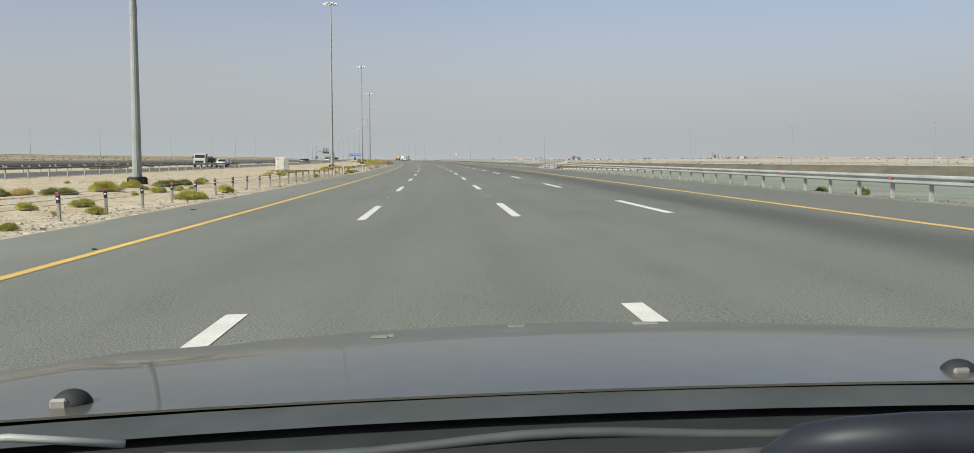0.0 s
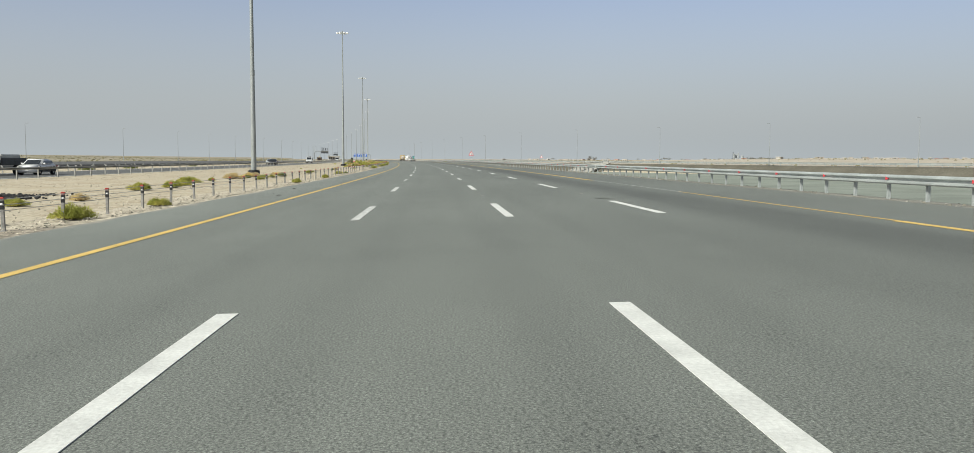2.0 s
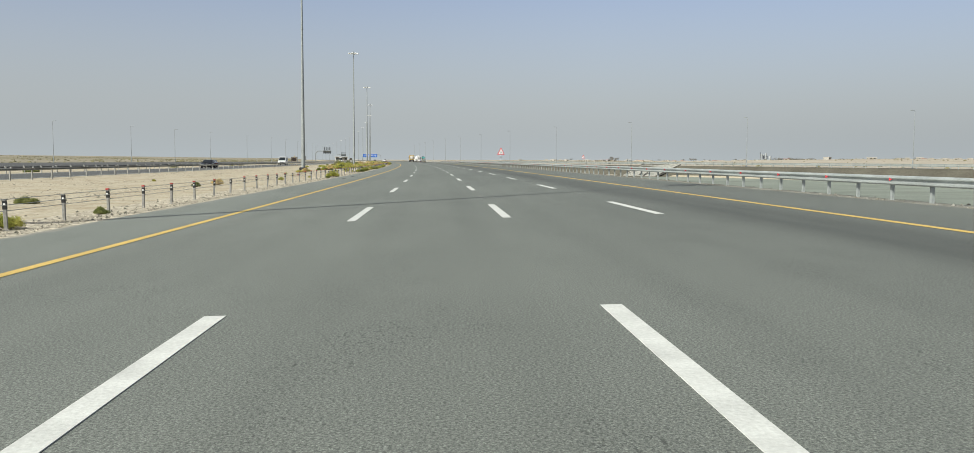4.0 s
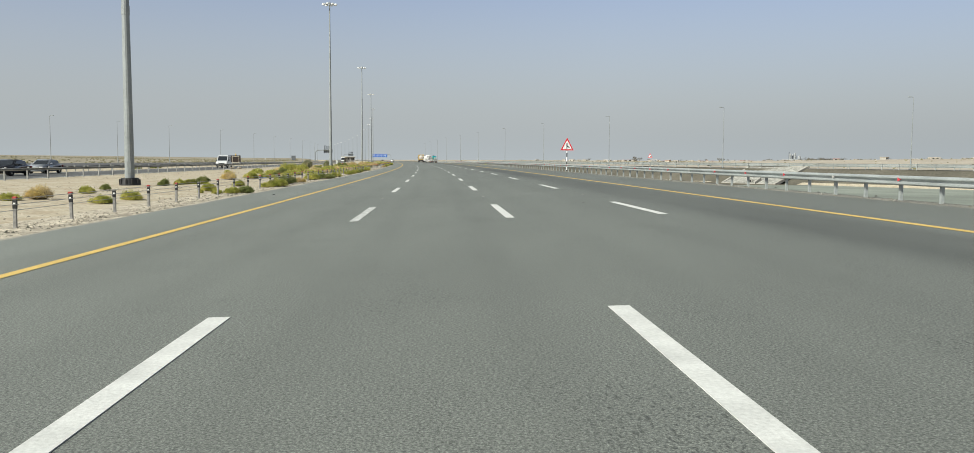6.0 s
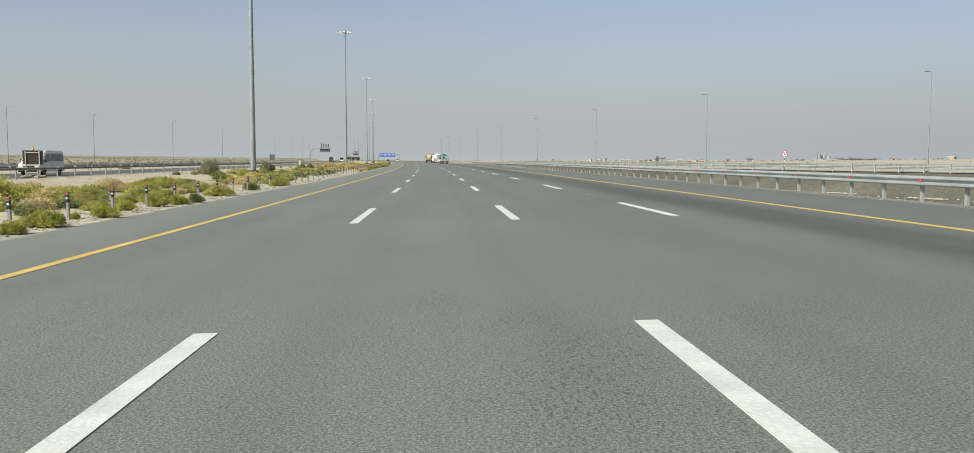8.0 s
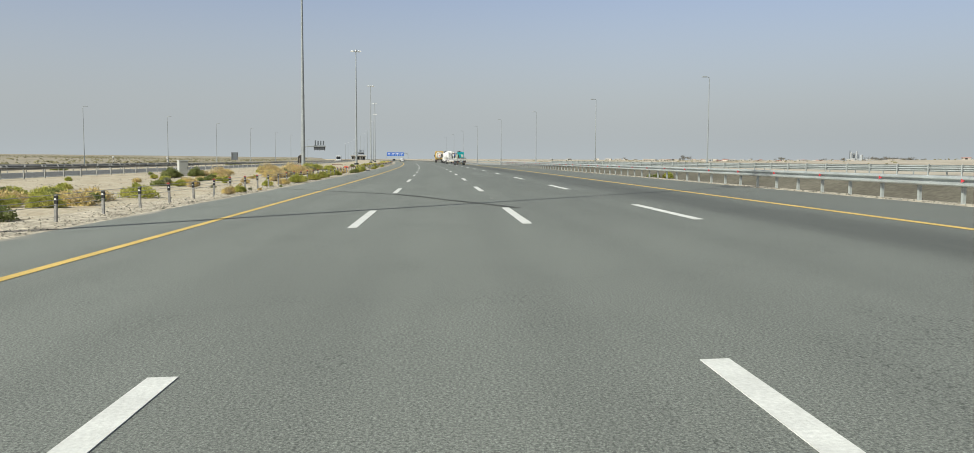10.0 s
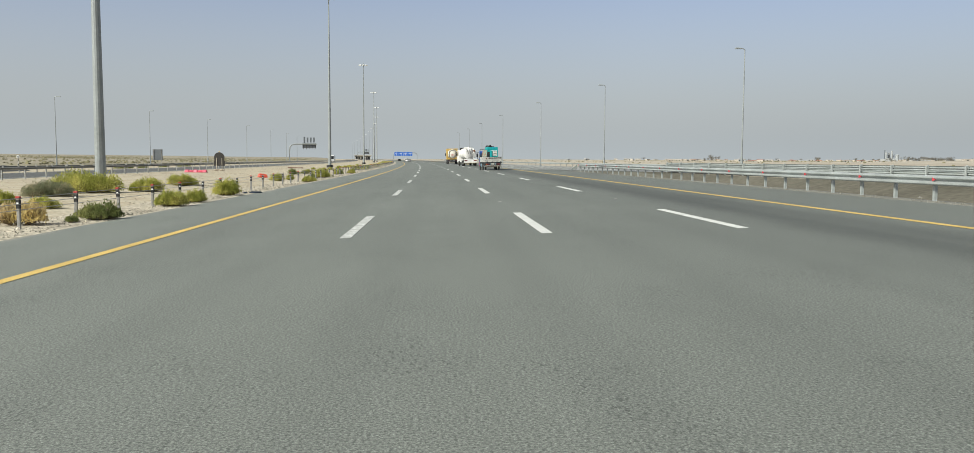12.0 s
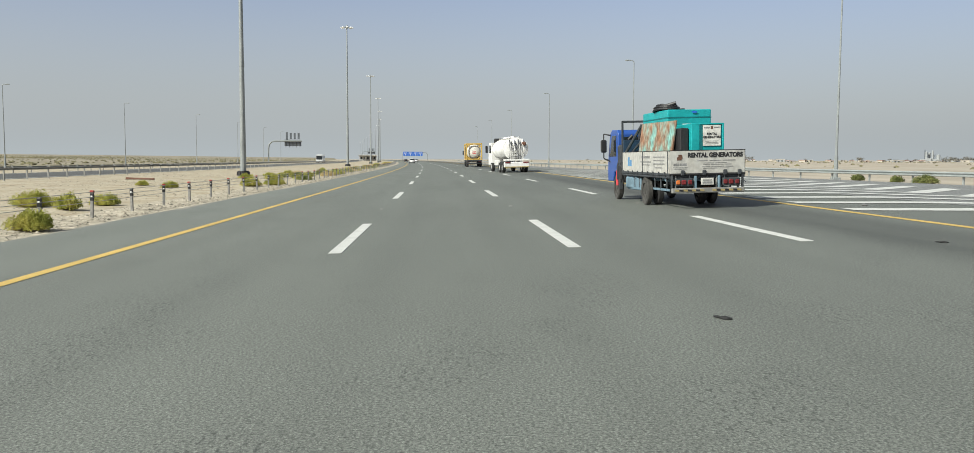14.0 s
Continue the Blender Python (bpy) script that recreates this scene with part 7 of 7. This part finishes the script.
def van(m, paint, label):
    """A tall passenger van facing local +y."""
    t = thing("van", m, label, "van", "oncoming cars")
    W = 1.9
    bm = bmesh.new()
    prism(bm, ((-2.55, 0.34), (-2.64, 0.95), (-2.56, 2.05), (-2.38, 2.24), (0.75, 2.26), (1.25, 2.12), (2.12, 1.22), (2.5, 1.04), (2.62, 0.82), (2.62, 0.34)), -W / 2, W / 2, "x")
    for v in bm.verts:
        if v.co.z > 1.1:
            v.co.x *= 1 - 0.10 * (v.co.z - 1.1)
    bmesh.ops.bevel(bm, geom=[e for e in bm.edges if abs(e.calc_face_angle(0)) > 0.3], offset=0.05, segments=2, affect="EDGES")
    part("body", bm, paint, t)

    def glass(name, outline, sx):
        bm = bmesh.new()
        prism(bm, outline, -0.008, 0.008, "x")
        for v in bm.verts:
            v.co.x += sx * (W / 2 * (1 - 0.10 * (v.co.z - 1.1)) + 0.001)
        part(name, bm, GLASS_DARK, t)

    for sx in (-1, 1):
        glass("side_window", ((-2.35, 1.30), (-1.15, 1.30), (-1.15, 1.98), (-2.28, 1.98)), sx)
        glass("side_window", ((-1.05, 1.30), (0.15, 1.30), (0.15, 1.98), (-1.05, 1.98)), sx)
        glass("front_window", ((0.28, 1.27), (1.78, 1.27), (1.15, 1.94), (0.28, 1.96)), sx)
        piece("mirror", TRIM_BLACK, t, (sx * 1.05, 1.72, 1.32), (0.2, 0.12, 0.24), 0.04)
        piece("headlamp", SIGN_WHITE, t, (sx * 0.72, 2.55, 0.92), (0.36, 0.14, 0.2), 0.04)
        piece("door_seam", TRIM_BLACK, t, (sx * 0.951, 0.22, 0.95), (0.006, 0.015, 0.9), 0.0)
        piece("door_seam", TRIM_BLACK, t, (sx * 0.951, -1.1, 0.95), (0.006, 0.015, 0.9), 0.0)
        for y in (-1.5, 1.75):
            wheel(t, sx * (W / 2 - 0.12), y, 0.34, 0.22)
            bm = bmesh.new()
            prism(bm, [(y + 0.41 * math.cos(a), 0.34 + 0.41 * math.sin(a)) for a in np.linspace(0, math.pi, 14)], sx * W / 2 - 0.02, sx * (W / 2 + 0.004), "x")
            part("wheel_arch", bm, TRIM_BLACK, t)
    bm = bmesh.new()
    prism(bm, ((-0.82, 0.08), (0.82, 0.08), (0.74, 0.92), (-0.74, 0.92)), 0.0, 0.012)
    for v in bm.verts:
        q = v.co.z
        v.co = (v.co.x, 2.12 - 0.87 * q + v.co.y + 0.008, 1.22 + 0.90 * q + 0.008)
    part("windscreen", bm, GLASS_DARK, t)
    piece("grille", TRIM_BLACK, t, (0, 2.6, 0.80), (1.0, 0.06, 0.16), 0.02)
    piece("bumper", TRIM_BLACK, t, (0, 2.6, 0.47), (1.86, 0.16, 0.28), 0.05)
    return t


van(standing(369.4, 37.6, -0.29, turn=180), CAR_VAN, "silver-white passenger van on the opposite carriageway")


def lorry(m, label):
    t = thing("lorry", m, label, "lorry")
    cab = ribbed("cab", GREY_CAB, t, ((1.2, 0.55), (1.2, 2.25), (2.3, 2.3), (2.5, 2.22), (2.92, 1.45), (3.0, 0.55)), -0.95, 0.95, axis="x")
    bm = bmesh.new()
    prism(bm, ((-0.85, 1.55), (0.85, 1.55), (0.8, 2.12), (-0.8, 2.12)), 0, 0.012)
    for v in bm.verts:
        v.co.y += 2.86 - (v.co.z - 1.55) * 0.545 + 0.012
    part("windscreen", bm, GLASS_DARK, cab)
    piece("grille", TRIM_BLACK, cab, (0, 3.04, 0.95), (1.4, 0.06, 0.3), 0.02)
    piece("bumper", TRIM_BLACK, cab, (0, 3.05, 0.55), (2.15, 0.18, 0.3), 0.04)
    for sx in (-1, 1):
        piece("mirror", BLACK, cab, (sx * 1.12, 2.75, 1.75), (0.16, 0.1, 0.4), 0.03)
        piece("headlamp", SIGN_WHITE, cab, (sx * 0.85, 3.05, 0.85), (0.3, 0.08, 0.18), 0.02)
        piece("side_board", CHASSIS, t, (sx * 1.12, -1.3, 1.25), (0.06, 4.6, 0.55), 0.01)
        for y in (-1.9, 1.95):
            wheel(t, sx * 0.98, y, 0.45, 0.28)
    piece("bed", CHASSIS, t, (0, -1.3, 0.95), (2.2, 4.6, 0.16), 0.02)
    piece("load", GREY_CAB, t, (0, -1.3, 1.45), (1.8, 3.6, 0.8), 0.12)
    return t


lorry(standing(151, 40.8, -0.29, turn=180), "grey lorry with an open dark bed on the opposite carriageway")


def bus(m):
    t = thing("bus", m, "white bus on the opposite carriageway", "bus")
    ribbed("body", CAR_WHITE, t, ((-5.5, 0.45), (-5.5, 2.95), (-5.2, 3.1), (5.0, 3.1), (5.4, 2.9), (5.5, 1.2), (5.5, 0.45)), -1.2, 1.2, axis="x")
    piece("windscreen", GLASS_DARK, t, (0, 5.47, 2.0), (2.2, 0.1, 1.5), 0.03)
    for sx in (-1, 1):
        for k in range(6):
            piece("side_window", GLASS_DARK, t, (sx * 1.2, -4.6 + 1.6 * k, 2.15), (0.03, 1.4, 0.9), 0.005)
        for y in (-3.2, 3.4):
            wheel(t, sx * 1.05, y, 0.48, 0.28)
    return t


bus(standing(836, 39.5, -0.29, turn=180))


# ---- distance on the right ----
def plant():
    t = thing("concrete_plant", Matrix.LocRotScale((600.5, 1851.8, 0.5), Euler((0, 0, -0.3)), (0.75, 0.75, 0.5)), "pale silos and towers of a distant plant", "plant")
    for x, y, r, h in ((-10, 0, 2.0, 33), (-4, 4, 2.4, 30), (1.5, 0, 2.0, 36), (12, 0, 3.6, 24)):
        bm = bmesh.new()
        rod(bm, (x, y, 0), (x, y, h), r, n=16)
        rod(bm, (x, y, h), (x, y, h + 2), r, r * 0.3, n=16)
        part("silo", bm, SILO, t)
    for x, h, w in ((-16, 11, 12), (-6, 14, 10), (8, 12, 12)):
        piece("shed", SILO, t, (x, 0, h / 2), (w, 12, h), 0.3)
    bm = bmesh.new()
    rod(bm, (-13, 0, 0), (-13, 0, 40), 0.9, n=8)
    part("stack", bm, SIGN_GREY, t)
    bm = bmesh.new()
    rod(bm, (16, 0, 18), (34, 0, 8), 0.9, n=6)
    part("conveyor", bm, SILO, t)
    bm = bmesh.new()
    for x, h in ((-7, 31), (4.5, 27), (20, 14)):
        for dx in (-1.3, 1.3):
            rod(bm, (x + dx, -2, 0), (x + dx, -2, h), 0.35, n=5)
        for k in range(int(h // 4)):
            rod(bm, (x - 1.3, -2, 4 * k), (x + 1.3, -2, 4 * k + 4), 0.25, n=5)
            box(bm, (x, -2, 4 * k + 4), (3.4, 3.0, 0.5))
    part("tower_frame", bm, SIGN_GREY, t, "grey steel stair tower")
    return t


plant()


def far_buildings():
    rng = random.Random(31)
    for i in range(240):
        near = i >= 180
        s = 640 + 240 * rng.random() if near else 820 + 1250 * rng.random()
        u = ramp_outer(s) - (430 + 300 * rng.random() if near else 340 + 620 * rng.random())
        z = -0.6 + swell(s, u)
        t = thing("low_house", standing(s, u, z, turn=rng.uniform(-40, 40)), "low pale flat-roofed building on the horizon", "building", "distant buildings")
        w, d, h = rng.uniform(3, 9), rng.uniform(4, 7), rng.uniform(1.3, 2.9)
        # nearer group shrunk to look distant from the camera
        if near:
            w, d, h = 0.5 * w, 0.5 * d, 0.5 * h
        piece("wall", rng.choice((HOUSE, HOUSE, SILO, CONCRETE)), t, (0, 0, h / 2), (w, d, h), 0.1)
        piece("roof", HOUSE_RED if rng.random() < 0.2 else HOUSE, t, (0, 0, h + 0.2), (w + 0.6, d + 0.6, 0.5), 0.1)
        for k in range(int(w // 3.5)):
            piece("window", GLASS_DARK, t, (-w / 2 + 1.8 + 3.4 * k, -d / 2 - 0.02, h * 0.55), (1.4, 0.1, 1.3), 0.0)


far_buildings()


def far_tree_mesh(seed, n, w, h, base):
    rng = random.Random(seed)
    verts, faces = [], []
    lumps = [Vector((rng.gauss(0, w * 0.28), rng.gauss(0, w * 0.28), base + h * rng.uniform(0.25, 0.8))) for _ in range(9)]
    for i in range(n):
        c = rng.choice(lumps) + Vector((rng.gauss(0, w * 0.13), rng.gauss(0, w * 0.13), rng.gauss(0, h * 0.12)))
        r = rng.uniform(0.18, 0.45)
        k = len(verts)
        for _ in range(3):
            verts.append(c + Vector((rng.uniform(-r, r), rng.uniform(-r, r), rng.uniform(-r, r))))
        faces.append((k, k + 1, k + 2))
    me = bpy.data.meshes.new("crown")
    me.from_pydata(verts, [], faces)
    me.materials.append(FAR_TREE)
    return me


CROWNS = [far_tree_mesh(90 + i, 700, 7.0, 5.5, 1.2) for i in range(3)]
bm = bmesh.new()
rod(bm, (0, 0, -0.5), (0, 0, 2.6), 0.28, 0.18, 8)
for a in range(5):
    rod(bm, (0, 0, 2.2), (1.6 * math.cos(a * 1.26), 1.6 * math.sin(a * 1.26), 4.4), 0.13, 0.05, 6)
TRUNK = part("trunk", bm, STEM)
TRUNK_MESH = TRUNK.data
bpy.data.objects.remove(TRUNK)
rng = random.Random(14)
spots = [(1478, -425, 1.3), (1480, -434, 1.0), (1440, -408, 0.6)] + [(rng.uniform(900, 2100), rng.uniform(-1250, -520), rng.uniform(0.4, 0.95)) for _ in range(70)]
grove = [(Vector((600.5 + 0.926 * q, 1851.8 - 0.378 * q, 0.2)), rng.uniform(1.1, 1.6)) for q in range(26, 90, 5)]
for p, k in [(flat(s, u, -0.3 + swell(s, u)), k) for s, u, k in spots] + grove:
    t = thing("tree", Matrix.LocRotScale(p, Euler((0, 0, rng.uniform(0, 6))), (k, k, k)), "grey-green tree on the distant sand", "tree", "distant trees")
    o = new("trunk", TRUNK_MESH)
    o.parent = t
    o = new("crown", rng.choice(CROWNS))
    o.parent = t


def hall(m, w, d, h, label):
    t = thing("roadside_hall", m, label, "building")
    piece("wall", HALL, t, (0, 0, h / 2), (w, d, h), 0.1)
    piece("canopy", HALL, t, (0, -d * 0.7, h - 0.4), (w * 1.2, d * 0.8, 0.8), 0.1)
    for k in range(4):
        piece("column", HALL, t, (-w * 0.5 + w * k / 3, -d * 1.0, (h - 0.8) / 2), (0.5, 0.5, h - 0.8), 0.03)
    for k in range(5):
        piece("window", GLASS_DARK, t, (-w * 0.4 + w * 0.2 * k, -d / 2 - 0.03, h * 0.45), (w * 0.12, 0.1, h * 0.4), 0.0)
    return t


hall(standing(1304, 27.5, -0.3), 15, 12, 5.4, "white canopied building beside the opposite carriageway far ahead")


# ---- the car that sets off: its bonnet and cowl, standing where the drive begins ----
COWL = material("cowl_grey", (0.055, 0.064, 0.064), 0.6, 0.0, grain=0.1, scale=16, patch=0.15, patch_scale=4)


WIPER = material("wiper_black", (0.016, 0.019, 0.027), 0.5, grain=0.1, scale=20, patch=0.2, patch_scale=5, spec=0.3)


def own_car():
    t = thing("driven_car", standing(0.0, 1.774, 1.386 - BANK * 1.774, lean=-1.5) @ Matrix.Scale(0.75, 4), "grey car bonnet with black cowl, washer nozzles and wiper", "car")
    c = 0.2
    nx, ny = 36, 20
    half = 1.28

    def top(x, y):
        q = (x - c)
        z = -0.281 - 0.02 * q * q
        f = max(0.0, (y - 1.0) / 0.9)
        z += -0.020 * f - 0.0755 * f * f - 0.021 * f * q * q
        edge = max(0.0, abs(q) - 1.14)
        z -= 1.6 * edge * edge
        z += 0.006 * math.exp(-((abs(q) - 0.85) / 0.08) ** 2) * min(1.0, f * 2)
        if y > 1.95:
            z -= 0.9 * (y - 1.95) ** 2 + 0.06 * (y - 1.95)
        return z

    bm = bmesh.new()
    grid = []
    for j in range(ny + 1):
        y = 1.0 + 1.25 * j / ny
        grid.append([bm.verts.new((c - half + 2 * half * i / nx, y - 0.12 * ((2 * i / nx - 1) ** 2) * (1 if j else 0.25), top(c - half + 2 * half * i / nx, y))) for i in range(nx + 1)])
    for j in range(ny):
        for i in range(nx):
            bm.faces.new((grid[j][i], grid[j][i + 1], grid[j + 1][i + 1], grid[j + 1][i]))
    r = bmesh.ops.extrude_face_region(bm, geom=bm.faces[:])
    for v in [g for g in r["geom"] if isinstance(g, bmesh.types.BMVert)]:
        v.co.z -= 0.003
    bmesh.ops.recalc_face_normals(bm, faces=bm.faces[:])
    for e in bm.edges:
        e.smooth = len(e.link_faces) != 2 or e.calc_face_angle() < 0.8
    part("bonnet", bm, CAR_GREY, t, "grey metallic bonnet with soft reflections", smooth=True)
    # cowl
    pts = [(c - 1.3 + 2.6 * i / 16) for i in range(17)]
    for nm, mt, (ya, za), (yb, zb) in (("seal", TRIM_BLACK, (1.06, None), (0.975, -0.292)), ("cowl_edge", COWL, (0.999, -0.2848), (0.925, -0.2880)), ("cowl_panel", TRIM_BLACK, (0.97, -0.2935), (0.74, -0.345)), ("cowl_panel", TRIM_BLACK, (0.74, -0.345), (0.5, -0.36))):
        bm = bmesh.new()
        a = [bm.verts.new((x, ya - 0.02 * ((x - c) / 0.7) ** 2, top(x, 1.02) - 0.007 if za is None else za - 0.02 * (x - c) ** 2)) for x in pts]
        b = [bm.verts.new((x, yb - 0.02 * ((x - c) / 0.7) ** 2, zb - 0.02 * (x - c) ** 2)) for x in pts]
        for i in range(16):
            bm.faces.new((a[i], a[i + 1], b[i + 1], b[i]))
        if bm.faces[:][0].normal.z < 0:
            bmesh.ops.reverse_faces(bm, faces=bm.faces[:])
        part(nm, bm, mt, t)
    piece("under_tray", TRIM_BLACK, t, (c, 0.75, -0.42), (2.7, 0.8, 0.1), 0.02)
    for x, y, z in ((-0.468, 1.06, -0.288), (0.667, 1.06, -0.287)):
        bm = bmesh.new()
        q = bmesh.ops.create_icosphere(bm, subdivisions=3, radius=1.0)
        for v in q["verts"]:
            v.co = Vector((x + 0.025 * v.co.x, y + 0.021 * v.co.y, z - 0.008 + 0.021 * max(0.0, v.co.z)))
        nozzle = part("washer_nozzle", bm, TRIM_BLACK, t, smooth=True)
        bm = bmesh.new()
        box(bm, (x - 0.008, y - 0.0185, z - 0.001), (0.022, 0.008, 0.014), 0.003)
        part("jet", bm, POST_GREY, nozzle, "pale jet face")
    bm = bmesh.new()
    tube(bm, [(0.262, 0.68, -0.285), (0.268, 0.66, -0.252), (0.282, 0.64, -0.231), (0.305, 0.62, -0.221), (0.35, 0.61, -0.216), (0.44, 0.60, -0.214), (0.65, 0.58, -0.216)], 0.018, 20)
    part("wiper_arm", bm, WIPER, t, "black wiper arm", smooth=True)
    bm = bmesh.new()
    tube(bm, [(-0.55, 0.84, -0.272), (-0.44, 0.85, -0.268), (-0.33, 0.86, -0.282)], 0.0042, 10)
    part("wiper_blade", bm, ZINC, t, "pale edge of the wiper", smooth=True)
    bm = bmesh.new()
    rod(bm, (0.165, 0.80, -0.336), (0.165, 0.80, -0.318), 0.008, 0.007, 12)
    part("wiper_nut", bm, COWL, t)
    # thin grey tubes made up to stand in for bright lines in the cowl
    for k, (y, zz) in enumerate(((0.90, -0.306), (0.86, -0.315), (0.815, -0.325))):
        bm = bmesh.new()
        tube(bm, [(x, y + 0.006 * math.sin(9 * x + k) - 0.02 * ((x - c) / 0.7) ** 2, zz - 0.02 * (x - c) ** 2 + 0.004 * math.sin(14 * x + 2 * k)) for x in np.linspace(-0.30 + 0.1 * k, 0.40 - 0.05 * k, 14)], 0.006, 8)
        part("cowl_line", bm, COWL, t, smooth=True)
    # pale flecks towards the front edge of the bonnet
    for x, y, w in ((-0.125, 1.55, 0.030), (-0.105, 1.56, 0.012), (0.14, 1.70, 0.034), (0.40, 1.68, 0.05)):
        bm = bmesh.new()
        box(bm, (x, y, top(x, y) + 0.0012), (w, 0.02, 0.002), 0.0008)
        part("pale_fleck", bm, POST_GREY, t, "small pale fleck on the bonnet")
    # front end below the bonnet, down to the road
    for sx in (-1, 1):
        ribbed("front_wing", CAR_GREY, t, ((0.5, -1.5), (0.5, -0.40), (0.95, -0.41), (2.0, -0.56), (2.3, -0.8), (2.42, -1.5), (2.25, -1.5), (2.1, -1.1), (1.7, -0.92), (1.3, -1.1), (1.15, -1.5)), c + sx * 1.24 - 0.04, c + sx * 1.24 + 0.04, axis="x")
        w = wheel(t, c + sx * 0.92, 1.7, 0.45, 0.3)
        w.matrix_basis = Matrix.Translation((c + sx * 1.08, 1.7, -1.848 + 0.45))
        piece("headlamp", SIGN_WHITE, t, (c + sx * 0.9, 2.28, -0.84), (0.5, 0.14, 0.2), 0.05)
    piece("front_bumper", CAR_GREY, t, (c, 2.36, -1.25), (2.5, 0.2, 0.55), 0.08)
    piece("grille", TRIM_BLACK, t, (c, 2.3, -0.86), (1.1, 0.1, 0.2), 0.03)
    return t


own_car()
